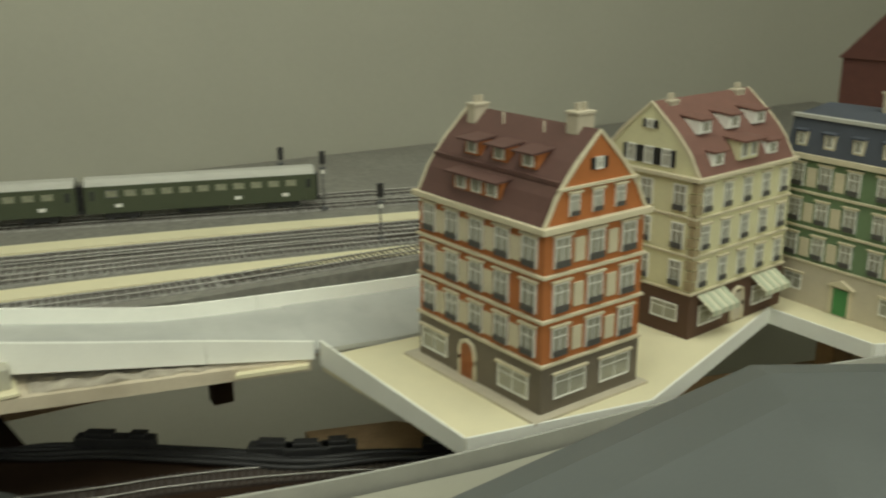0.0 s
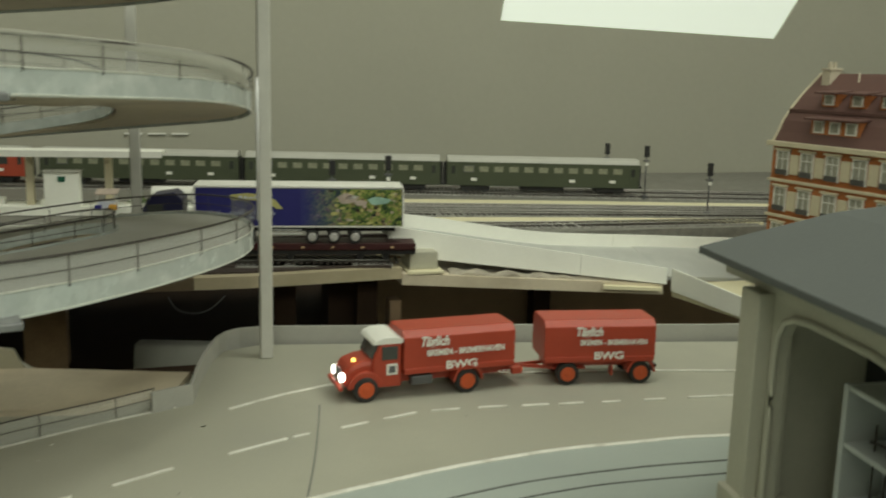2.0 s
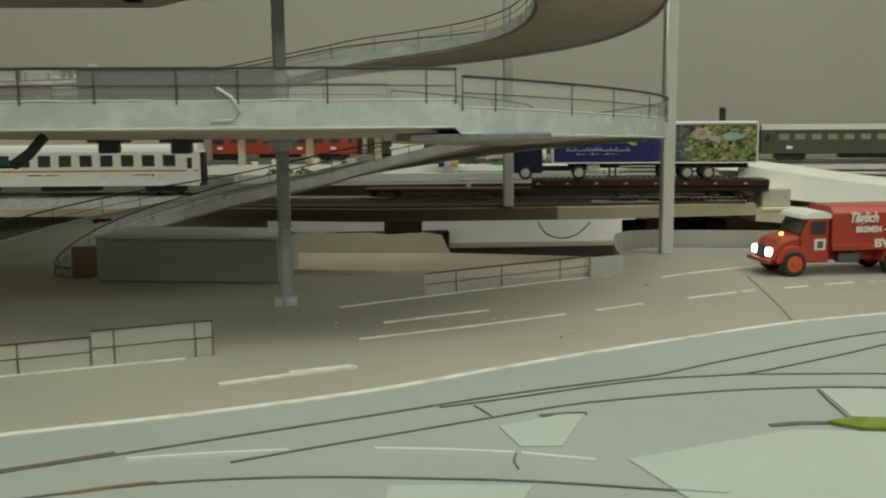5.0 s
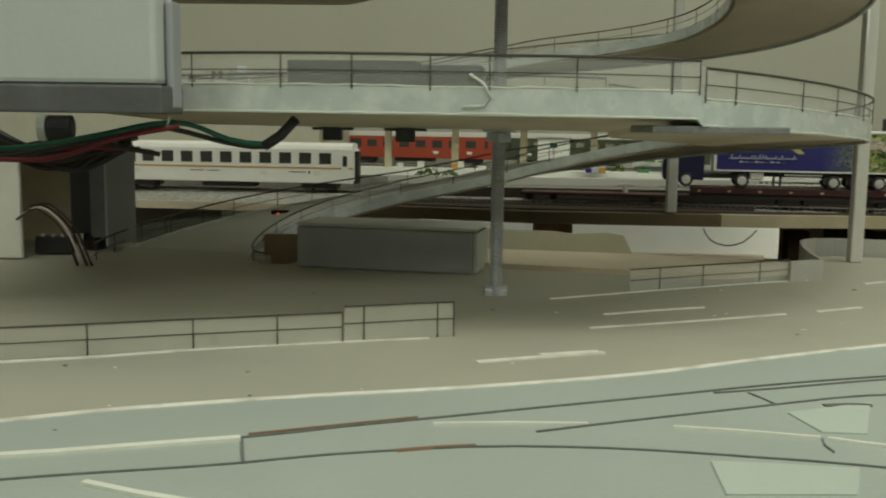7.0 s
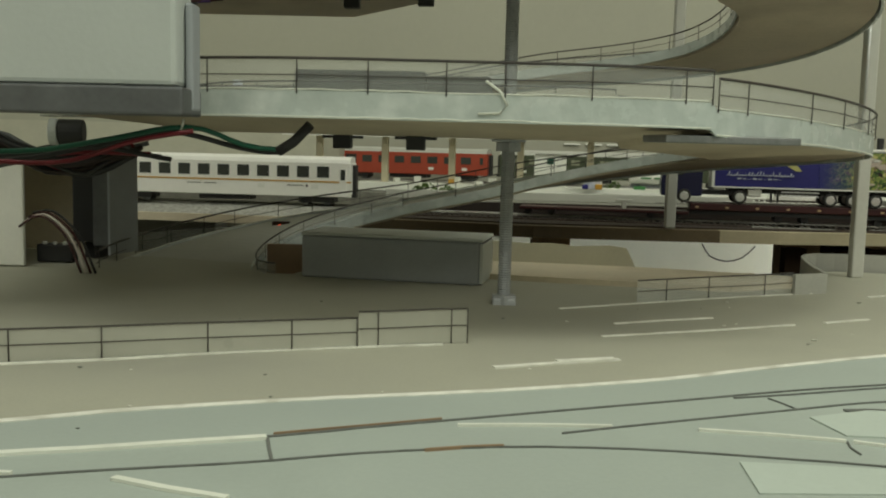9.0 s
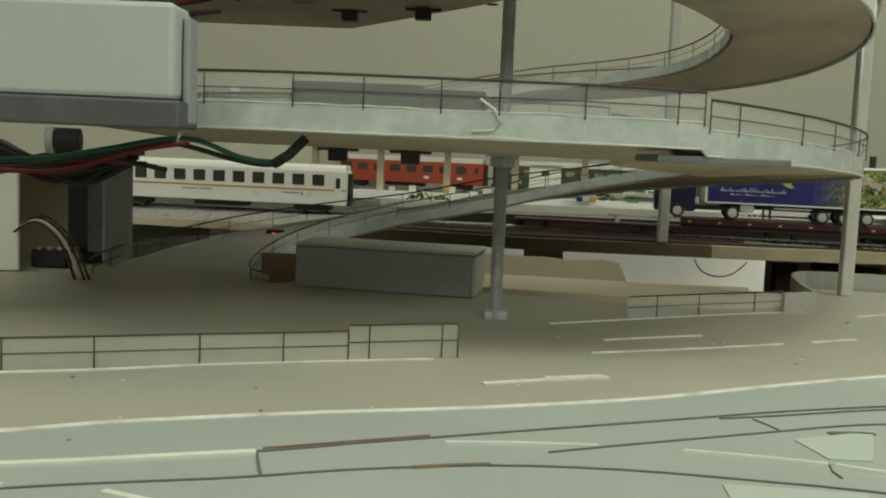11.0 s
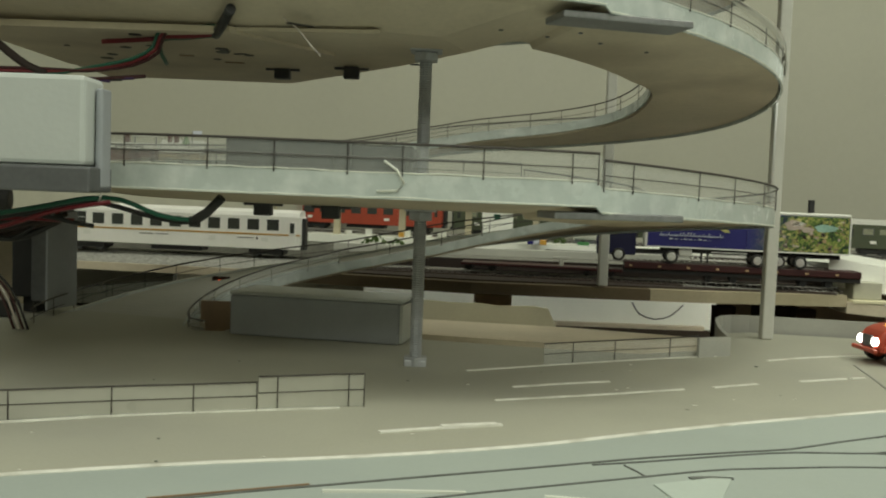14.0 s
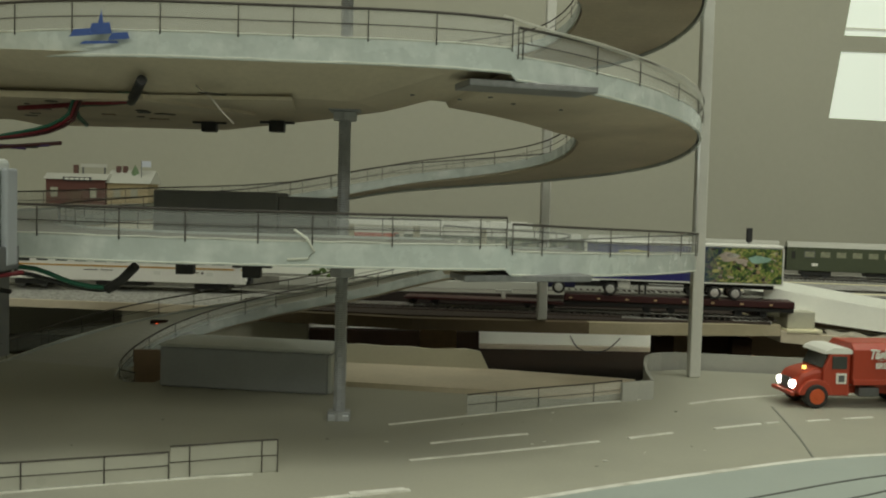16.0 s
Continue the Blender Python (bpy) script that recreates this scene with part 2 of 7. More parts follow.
def picture_material():
    """A garden print: many small blotches of green, lime, cream and brown."""
    m = bpy.data.materials.new("garden_picture")
    m.use_nodes = True
    nt = m.node_tree
    tc = nt.nodes.new("ShaderNodeTexCoord")
    vo = nt.nodes.new("ShaderNodeTexVoronoi")
    vo.inputs["Scale"].default_value = 420
    no = nt.nodes.new("ShaderNodeTexNoise")
    no.inputs["Scale"].default_value, no.inputs["Detail"].default_value = 110, 6
    ma = nt.nodes.new("ShaderNodeMath")
    ma.operation = "MULTIPLY_ADD"
    ma.inputs[1].default_value = 0.35
    ra = nt.nodes.new("ShaderNodeValToRGB")
    ra.color_ramp.elements[0].position, ra.color_ramp.elements[0].color = 0.44, (0.010, 0.022, 0.010, 1)
    ra.color_ramp.elements[1].position, ra.color_ramp.elements[1].color = 0.92, (0.55, 0.50, 0.36, 1)
    for p, c in ((0.56, (0.035, 0.075, 0.02, 1)), (0.66, (0.14, 0.22, 0.04, 1)), (0.74, (0.38, 0.38, 0.11, 1)), (0.82, (0.10, 0.05, 0.04, 1))):
        e = ra.color_ramp.elements.new(p)
        e.color = c
    nt.links.new(tc.outputs["Object"], vo.inputs["Vector"])
    nt.links.new(tc.outputs["Object"], no.inputs["Vector"])
    nt.links.new(vo.outputs["Color"], ma.inputs[0])
    nt.links.new(no.outputs["Fac"], ma.inputs[2])
    nt.links.new(ma.outputs[0], ra.inputs[0])
    b = nt.nodes["Principled BSDF"]
    sx = nt.nodes.new("ShaderNodeSeparateXYZ")
    nt.links.new(tc.outputs["Object"], sx.inputs[0])
    fade = nt.nodes.new("ShaderNodeMapRange")
    fade.inputs["From Min"].default_value, fade.inputs["From Max"].default_value = 0.128, 0.172
    nt.links.new(sx.outputs["X"], fade.inputs["Value"])
    mx = nt.nodes.new("ShaderNodeMix")
    mx.data_type = "RGBA"
    nt.links.new(fade.outputs[0], mx.inputs["Factor"])
    mx.inputs["A"].default_value = (0.025, 0.028, 0.16, 1)
    nt.links.new(ra.outputs[0], mx.inputs["B"])
    nt.links.new(mx.outputs["Result"], b.inputs["Base Color"])
    b.inputs["Roughness"].default_value = 0.4
    return m


M["garden_picture"] = picture_material()


# ---- mesh helpers ----
def part(name, bm, mat, parent=None, label=""):
    me = bpy.data.meshes.new(name)
    bmesh.ops.recalc_face_normals(bm, faces=bm.faces)
    bm.to_mesh(me)
    bm.free()
    for m in (mat if isinstance(mat, (list, tuple)) else [mat]):
        me.materials.append(M[m] if isinstance(m, str) else m)
    ob = new(name, me)
    if parent:
        ob.parent = parent
    if label:
        ob["label"] = label
    return ob


def again(ob, m, parent=None):
    """One more object on the same mesh."""
    c = new(ob.name.split(".")[0], ob.data)
    c.parent = parent or ob.parent
    c.matrix_basis = m
    return c


def thing(name, m=None, label="", category="", group="", kind=""):
    ob = new(name)
    ob.empty_display_size = 0.01
    if m:
        ob.matrix_basis = m
    return tagged(ob, label, category, group, kind)


def box(x0, x1, y0, y1, z0, z1, bm=None, bevel=0.0, m=None):
    own = bmesh.new()
    r = bmesh.ops.create_cube(own, size=1, matrix=Matrix.Translation(((x0 + x1) / 2, (y0 + y1) / 2, (z0 + z1) / 2)) @ Matrix.Diagonal((abs(x1 - x0), abs(y1 - y0), abs(z1 - z0), 1)))
    if bevel:
        bmesh.ops.bevel(own, geom=own.edges[:], offset=bevel, segments=2, affect="EDGES", profile=0.5)
    if m:
        bmesh.ops.transform(own, matrix=m, verts=own.verts)
    return merge(bm, own)


def merge(bm, own):
    if bm is None:
        return own
    me = bpy.data.meshes.new("tmp")
    own.to_mesh(me)
    own.free()
    bm.from_mesh(me)
    bpy.data.meshes.remove(me)
    return bm


def cyl(r, h, m=None, n=20, bm=None, r2=None, bevel=0.0):
    own = bmesh.new()
    bmesh.ops.create_cone(own, cap_ends=True, segments=n, radius1=r, radius2=r if r2 is None else r2, depth=h)
    if bevel:
        es = [e for e in own.edges if len(e.link_faces) == 2 and e.calc_face_angle() > 0.8]
        bmesh.ops.bevel(own, geom=es, offset=bevel, segments=2, affect="EDGES", profile=0.5)
    if m:
        bmesh.ops.transform(own, matrix=m, verts=own.verts)
    return merge(bm, own)


def prism(points, z0, z1, bm=None, m=None):
    """An upright prism over an outline in x and y."""
    own = bmesh.new()
    f = own.faces.new([own.verts.new((x, y, z0)) for x, y in points])
    ext = bmesh.ops.extrude_face_region(own, geom=[f])
    bmesh.ops.translate(own, vec=(0, 0, z1 - z0), verts=[v for v in ext["geom"] if isinstance(v, bmesh.types.BMVert)])
    if m:
        bmesh.ops.transform(own, matrix=m, verts=own.verts)
    return merge(bm, own)


def profile_x(points, x0, x1, bm=None, m=None, bevel=0.0):
    """A prism along x over an outline in y and z."""
    own = bmesh.new()
    f = own.faces.new([own.verts.new((x0, y, z)) for y, z in points])
    ext = bmesh.ops.extrude_face_region(own, geom=[f])
    bmesh.ops.translate(own, vec=(x1 - x0, 0, 0), verts=[v for v in ext["geom"] if isinstance(v, bmesh.types.BMVert)])
    if bevel:
        bmesh.ops.bevel(own, geom=own.edges[:], offset=bevel, segments=2, affect="EDGES", profile=0.5)
    if m:
        bmesh.ops.transform(own, matrix=m, verts=own.verts)
    return merge(bm, own)


def profile_y(points, y0, y1, bm=None, m=None, bevel=0.0):
    """A prism along y over an outline in x and z."""
    own = bmesh.new()
    f = own.faces.new([own.verts.new((x, y0, z)) for x, z in points])
    ext = bmesh.ops.extrude_face_region(own, geom=[f])
    bmesh.ops.translate(own, vec=(0, y1 - y0, 0), verts=[v for v in ext["geom"] if isinstance(v, bmesh.types.BMVert)])
    if bevel:
        bmesh.ops.bevel(own, geom=own.edges[:], offset=bevel, segments=2, affect="EDGES", profile=0.5)
    if m:
        bmesh.ops.transform(own, matrix=m, verts=own.verts)
    return merge(bm, own)


def smooth_line(points, step=0.008):
    """A rounded line through points of any dimension."""
    p = [Vector(q) for q in points]
    p = [2 * p[0] - p[1]] + p + [2 * p[-1] - p[-2]]
    out = []
    for i in range(1, len(p) - 2):
        n = max(1, int((p[i + 1] - p[i]).length / step))
        for k in range(n):
            t = k / n
            a, b, c, d = p[i - 1], p[i], p[i + 1], p[i + 2]
            out.append(0.5 * (2 * b + (c - a) * t + (2 * a - 5 * b + 4 * c - d) * t * t + (3 * b - a - 3 * c + d) * t ** 3))
    out.append(p[-2])
    return out


def tube(points, r, n=8, bm=None, smooth=True, step=0.006):
    """A round wire along points."""
    line = smooth_line(points, step) if smooth and len(points) > 2 else [Vector(q) for q in points]
    own = bmesh.new()
    rings = []
    for i, p in enumerate(line):
        d = (line[min(i + 1, len(line) - 1)] - line[max(i - 1, 0)]).normalized()
        side = d.cross(Vector((0, 0, 1)))
        if side.length < 1e-4:
            side = d.cross(Vector((1, 0, 0)))
        side.normalize()
        up = side.cross(d)
        rings.append([own.verts.new(p + r * (math.cos(6.2832 * k / n) * side + math.sin(6.2832 * k / n) * up)) for k in range(n)])
    for a, b in zip(rings, rings[1:]):
        for k in range(n):
            f = own.faces.new((a[k], a[(k + 1) % n], b[(k + 1) % n], b[k]))
            f.smooth = True
    own.faces.new(rings[0][::-1])
    own.faces.new(rings[-1])
    return merge(bm, own)


def ribbon(left, right, z_lift, thick, bm=None):
    """A thin strip between two lines of the same length: points of x, y, z."""
    own = bmesh.new()
    rows = []
    for a, b in zip(left, right):
        up = Vector((0, 0, z_lift))
        dn = Vector((0, 0, z_lift - thick))
        rows.append([own.verts.new(Vector(a) + up), own.verts.new(Vector(b) + up), own.verts.new(Vector(b) + dn), own.verts.new(Vector(a) + dn)])
    for p, q in zip(rows, rows[1:]):
        for k in range(4):
            own.faces.new((p[k], p[(k + 1) % 4], q[(k + 1) % 4], q[k]))
    own.faces.new(rows[0])
    own.faces.new(rows[-1][::-1])
    return merge(bm, own)


def upright(top, bottom, thick, bm=None):
    """A standing strip between an upper and a lower line, thickened away from the front."""
    own = bmesh.new()
    rows = []
    n = len(top)
    for i in range(n):
        d = Vector(top[min(i + 1, n - 1)]) - Vector(top[max(i - 1, 0)])
        s = Vector((-d.y, d.x, 0)).normalized() * thick
        a, b = Vector(top[i]), Vector(bottom[i])
        rows.append([own.verts.new(v) for v in (a, a + s, b + s, b)])
    for p, q in zip(rows, rows[1:]):
        for k in range(4):
            own.faces.new((p[k], p[(k + 1) % 4], q[(k + 1) % 4], q[k]))
    own.faces.new(rows[0])
    own.faces.new(rows[-1][::-1])
    return merge(bm, own)


def stripe(points, width, z=0.0, thick=0.0012, step=0.01, bm=None, lift=0.0006):
    """A painted line of some width along points of x and y."""
    line = smooth_line([(x, y, z) for x, y in points], step)
    left, right = [], []
    for i, p in enumerate(line):
        d = (line[min(i + 1, len(line) - 1)] - line[max(i - 1, 0)]).normalized()
        s = Vector((-d.y, d.x, 0)) * width / 2
        left.append(p + s)
        right.append(p - s)
    return ribbon(left, right, lift, thick, bm)


def words(name, text, size, mat, parent, m, depth=0.0002, shear=0.0, width=None):
    """Raised lettering in the built-in font."""
    cu = bpy.data.curves.new(name, "FONT")
    cu.offset = size * 0.03
    cu.body, cu.size, cu.extrude, cu.shear, cu.align_x, cu.align_y = text, size, depth, shear, "CENTER", "CENTER"
    tmp = new(name, cu)
    bpy.context.view_layer.update()
    me = bpy.data.meshes.new_from_object(tmp.evaluated_get(bpy.context.evaluated_depsgraph_get()))
    bpy.data.objects.remove(tmp)
    me.materials.clear()
    me.materials.append(M[mat])
    ob = new(name, me)
    ob.parent = parent
    if width:
        w = max(v.co.x for v in me.vertices) - min(v.co.x for v in me.vertices)
        m = m @ Matrix.Diagonal((width / w, 1, 1, 1))
    ob.matrix_basis = m
    return ob


# ---- room ----
def structure(ob, label, category):
    return tagged(ob, label, category, kind="structure")


structure(part("floor", box(-2.2, 3.2, -1.6, 1.5, -0.95, -0.9), "room_floor"), "plain grey floor of the hobby room", "floor")
structure(part("ceiling", box(-2.2, 3.2, -1.6, 1.5, 1.6, 1.65), "ceiling"), "plain pale ceiling of the hobby room", "ceiling")
structure(part("wall_west", box(-2.2, -2.12, -1.6, 1.5, -0.9, 1.6), "pale_wall"), "plain room wall out of view, kept pale to bounce light", "wall")
structure(part("wall_south", box(-2.12, 3.12, -1.6, -1.52, -0.9, 1.6), "pale_wall"), "plain room wall out of view, kept pale to bounce light", "wall")
structure(part("wall_east", box(3.12, 3.2, -1.6, 1.5, -0.9, 1.6), "pale_wall"), "plain room wall out of view, kept pale to bounce light", "wall")
# back wall with an opening for the window
WALL_Y = 1.42
hole = [(0.537, 0.281), (1.060, 0.268), (1.20, 0.49), (0.567, 0.49)]


def wall_piece(points, bm):
    return prism([(x, -z) for x, z in points], 0, 0.08, bm, m=Matrix.Translation((0, WALL_Y, 0)) @ Matrix.Rotation(math.radians(-90), 4, "X"))


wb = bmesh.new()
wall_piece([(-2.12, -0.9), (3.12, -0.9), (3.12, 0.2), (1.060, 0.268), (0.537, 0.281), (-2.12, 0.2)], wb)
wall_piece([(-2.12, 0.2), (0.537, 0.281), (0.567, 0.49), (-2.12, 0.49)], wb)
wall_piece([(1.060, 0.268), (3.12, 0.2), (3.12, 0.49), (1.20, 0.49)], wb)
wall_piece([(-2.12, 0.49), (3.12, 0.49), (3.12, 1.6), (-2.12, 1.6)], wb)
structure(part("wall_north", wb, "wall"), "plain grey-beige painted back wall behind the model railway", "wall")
win = structure(thing("window_1"), "bright slanting white window in the back wall", "window")


def slant(f, g):
    """A place in the slanting opening: f across, g up."""
    a, b = Vector(hole[0]).lerp(Vector(hole[3]), g), Vector(hole[1]).lerp(Vector(hole[2]), g)
    return tuple(a.lerp(b, f))


def pane_piece(name, g0, g1, y, mat, label):
    q = [slant(0, g0), slant(1, g0), slant(1, g1), slant(0, g1)]
    part(name, prism([(x, -z) for x, z in q], 0, 0.004, m=Matrix.Translation((0, y, 0)) @ Matrix.Rotation(math.radians(-90), 4, "X")), mat, win, label)


pane_piece("pane", 0.0, 0.53, WALL_Y + 0.004, "panel_glow", "bright daylit lower pane")
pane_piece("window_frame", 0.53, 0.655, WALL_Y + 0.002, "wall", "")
pane_piece("pane", 0.655, 0.70, WALL_Y + 0.004, "panel_glow", "narrow bright pane")
pane_piece("window_frame", 0.70, 0.72, WALL_Y + 0.002, "window_frame", "")
pane_piece("pane", 0.72, 1.0, WALL_Y + 0.004, "panel_glow", "bright daylit upper pane")

# ---- the layout's boards ----
lower_edge = [(0.95, 0.60), (0.70, 0.660), (0.62, 0.698), (0.539, 0.742), (0.47, 0.768), (0.411, 0.812), (0.325, 0.874), (0.262, 0.906), (0.245, 1.0)]
lower = [(-0.95, 0.30), (1.9, 0.30), (1.9, 0.55)] + lower_edge + [(0.245, 1.40), (-0.95, 1.40)]
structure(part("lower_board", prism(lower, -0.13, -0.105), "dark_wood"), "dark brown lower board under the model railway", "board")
structure(part("lower_board_flap", prism([(0.493, 0.7655), (0.542, 0.7465), (0.603, 0.7135), (0.62, 0.752), (0.582, 0.788), (0.497, 0.811)], -0.128, -0.1065), "wood"), "orange-brown plywood flap beside the lower board", "board")

low_yard = [(-1.2, 1.02), (-0.55, 0.975), (-0.42, 0.955), (-0.30, 0.935), (-0.262, 0.930), (-0.262, 1.03), (-1.2, 1.12)]
structure(part("coach_track_board", prism(low_yard, -0.006, 0.0115), "yard"), "grey gritted board that carries the coach track", "board")
yard = [(-1.2, 1.1205), (-0.261, 1.0305), (-0.261, 0.925), (-0.24, 0.89), (0.0, 0.885), (0.24, 0.88), (0.40, 0.862), (0.66, 0.86), (1.9, 0.86), (1.9, 1.415), (-1.2, 1.415)]
structure(part("track_board", prism(yard, 0.010, 0.028), "yard"), "grey gritted board that carries the sidings", "board")
# left part of the board, coloured browner where the spiral shades it
low_shaded = [(-0.33, 0.815), (-0.30, 0.80), (-0.15, 0.762), (0.020, 0.758), (0.020, 0.8808), (-0.24, 0.886), (-0.33, 0.894)]
structure(part("track_board_front", prism(low_shaded, 0.003, 0.0140), "stained_ply"), "plywood board under the front track, browned by painted shade", "board")
low_bare = [(0.0202, 0.758), (0.07, 0.757), (0.150, 0.765), (0.212, 0.771), (0.212, 0.878), (0.0202, 0.8808)]
structure(part("track_board_front", prism(low_bare, 0.003, 0.0140), "tan_ply"), "pale plywood board under the front track", "board")

structure(part("fibre_panel", box(0.20, 0.90, 1.150, 1.156, -0.186, 0.0098, bevel=0.001), "brown_card"), "brown fibreboard panel hanging below the track board", "panel")
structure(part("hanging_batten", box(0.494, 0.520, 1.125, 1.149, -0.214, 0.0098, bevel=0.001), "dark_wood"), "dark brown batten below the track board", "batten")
# block and leg coloured darker, the shade under the board put into them
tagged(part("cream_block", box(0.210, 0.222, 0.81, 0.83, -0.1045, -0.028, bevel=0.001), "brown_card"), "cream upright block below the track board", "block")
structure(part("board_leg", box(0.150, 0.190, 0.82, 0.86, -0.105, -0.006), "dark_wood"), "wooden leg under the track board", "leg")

# added dark strip, darkens the board's front face that would look lit
fr_ = smooth_line([(-0.245, 0.8865, 0.0278), (-0.16, 0.8835, 0.0278), (-0.08, 0.882, 0.0278), (0.0, 0.881, 0.0278), (0.235, 0.876, 0.0278)], 0.02)
structure(part("dark_fascia", upright(fr_, [Vector((p.x, p.y, 0.0098)) for p in fr_], 0.003), "dark_card"), "dark strip added over the track board's front edge", "fascia")

# ---- road deck ----
near_line = [(-0.62, 0.050), (-0.45, 0.118), (-0.354, 0.158), (-0.325, 0.172), (-0.293, 0.184), (-0.258, 0.1955), (-0.22, 0.206), (-0.18, 0.219), (-0.14, 0.235), (-0.10, 0.256), (-0.055, 0.279), (0.0, 0.304), (0.056, 0.328), (0.10, 0.340), (0.13, 0.3475), (0.164, 0.353), (0.198, 0.357), (0.24, 0.357), (0.298, 0.354), (0.45, 0.325), (0.7, 0.27), (0.95, 0.22)]
near = [tuple(p) for p in smooth_line(near_line, 0.02)]
ring_hole = []
for k in range(13):
    a = math.radians(-90 - 15 * k)
    ring_hole.append((-0.262 + 0.093 * math.cos(a), 0.52 + 0.093 * math.sin(a)))
road_far = [(0.95, 0.462), (0.79, 0.494), (0.677, 0.502), (0.514, 0.511), (0.411, 0.524), (0.22, 0.561), (0.116, 0.579), (0.06, 0.588), (0.034, 0.578), (0.022, 0.55), (0.012, 0.528), (-0.086, 0.560), (-0.10, 0.585), (-0.20, 0.60), (-0.30, 0.585), (-0.318, 0.53), (-0.325, 0.497), (-0.345, 0.497)]
outer_left = []
for k in range(9):
    a = math.radians(120 + 15 * k)
    outer_left.append((-0.27 + 0.205 * math.cos(a), 0.52 + 0.205 * math.sin(a)))
road_outline = near + road_far + [(-0.356, 0.53), (-0.352, 0.58), (-0.335, 0.615), (-0.36, 0.65)] + outer_left[1:6] + [(-0.62, 0.42)]
structure(part("road", prism(road_outline, -0.010, 0.0), "road"), "grey painted model road deck with white markings", "road")


def shift(line, d):
    out = []
    for i, p in enumerate(line):
        a, b = Vector(line[max(i - 1, 0)]), Vector(line[min(i + 1, len(line) - 1)])
        n = (b - a).normalized()
        out.append((p[0] - n.y * d, p[1] + n.x * d))
    return out


slab_outline = shift(near, 0.0003) + [(0.95, -0.4), (-0.62, -0.4)]
structure(part("pavement", prism(slab_outline, -0.012, 0.0003), "slab"), "pale grey-green painted paving beside the road", "pavement")

mark = structure(thing("road_marking"), "worn white painted lines on the model road", "road marking")


def marking(points, width, z=0.0, lift=0.0006):
    part("line", stripe(points, width, z, lift=lift), "line", mark)


marking(shift(near_line, 0.0004), 0.0036)
marking([(0.029, 0.459), (0.062, 0.477), (0.10, 0.491), (0.139, 0.497), (0.177, 0.493), (0.215, 0.488), (0.254, 0.482), (0.277, 0.479), (0.339, 0.466), (0.42, 0.447)], 0.0022)
marking([(-0.43, 0.2135), (-0.389, 0.229), (-0.351, 0.242), (-0.312, 0.259), (-0.268, 0.274), (-0.224, 0.287)], 0.0022)
marking([(-0.164, 0.388), (-0.105, 0.4195), (-0.04, 0.4525), (0.006, 0.472)], 0.0014)
marking([(-0.152, 0.315), (-0.10, 0.336), (-0.05, 0.358)], 0.0018)
marking([(-0.141, 0.348), (-0.115, 0.3605), (-0.087, 0.372)], 0.0020)
marking([(-0.2035, 0.247), (-0.178, 0.2575), (-0.152, 0.267)], 0.0032)
marking([(-0.178, 0.2590), (-0.165, 0.2632), (-0.154, 0.2668)], 0.0042, lift=0.0010)
for a, b in [((-0.032, 0.366), (-0.004, 0.380)), ((0.024, 0.392), (0.056, 0.406)), ((0.060, 0.4075), (0.069, 0.4105)), ((0.088, 0.415), (0.104, 0.42)), ((0.114, 0.423), (0.135, 0.429)), ((0.145, 0.430), (0.162, 0.4295)), ((0.174, 0.429), (0.192, 0.4275)), ((0.201, 0.426), (0.218, 0.425)), ((0.224, 0.4235), (0.24, 0.423)), ((0.252, 0.421), (0.264, 0.42)), ((0.28, 0.419), (0.294, 0.418)), ((0.309, 0.417), (0.341, 0.414)), ((0.355, 0.411), (0.38, 0.407))]:
    c = ((a[0] + b[0]) / 2, (a[1] + b[1]) / 2)
    marking([a, c, b], 0.0022)

# joints, slots and strips in the paving
pave = structure(thing("paving_slot"), "dark slots and seams in the pale paving", "slot")


def slot(points, width, mat="groove", z=0.0003, thick=0.0012):
    part("slot", stripe(points, width * (0.6 if mat == "groove" else 1.0), z, thick, lift=0.0005 if mat == "groove" else 0.0009), "slot_grey" if mat == "groove" else mat, pave)


slot([(-0.62, 0.028), (-0.45, 0.090), (-0.34, 0.129), (-0.27, 0.152), (-0.245, 0.163), (-0.22, 0.173), (-0.183, 0.188), (-0.143, 0.204), (-0.098, 0.2225), (-0.058, 0.236), (-0.036, 0.243), (-0.011, 0.257), (0.016, 0.271), (0.045, 0.286), (0.076, 0.300), (0.109, 0.311), (0.142, 0.319), (0.175, 0.324), (0.23, 0.326), (0.30, 0.322)], 0.0016)
slot([(-0.122, 0.210), (-0.100, 0.217), (-0.061, 0.231), (-0.036, 0.238), (-0.004, 0.241), (0.017, 0.250), (0.052, 0.268), (0.084, 0.285), (0.134, 0.302), (0.182, 0.310), (0.219, 0.311), (0.30, 0.307)], 0.0014)
slot([(-0.004, 0.241), (0.055, 0.236), (0.096, 0.229), (0.154, 0.219)], 0.0010)
slot([(0.055, 0.235), (0.071, 0.237), (0.094, 0.249), (0.122, 0.259), (0.138, 0.261), (0.166, 0.2625), (0.19, 0.264)], 0.0013)
slot([(-0.186, 0.163), (-0.168, 0.171), (-0.149, 0.179), (-0.107, 0.1965), (-0.079, 0.208), (-0.059, 0.213), (-0.018, 0.220), (0.024, 0.221), (0.066, 0.214), (0.143, 0.202)], 0.0013)
slot([(-0.55, 0.040), (-0.42, 0.083), (-0.332, 0.112), (-0.306, 0.120), (-0.279, 0.127), (-0.266, 0.131), (-0.244, 0.139), (-0.207, 0.148), (-0.179, 0.150), (-0.155, 0.149), (-0.125, 0.145), (-0.10, 0.141), (-0.05, 0.128)], 0.0012)
slot([(-0.271, 0.150), (-0.2685, 0.140), (-0.266, 0.131)], 0.0014)
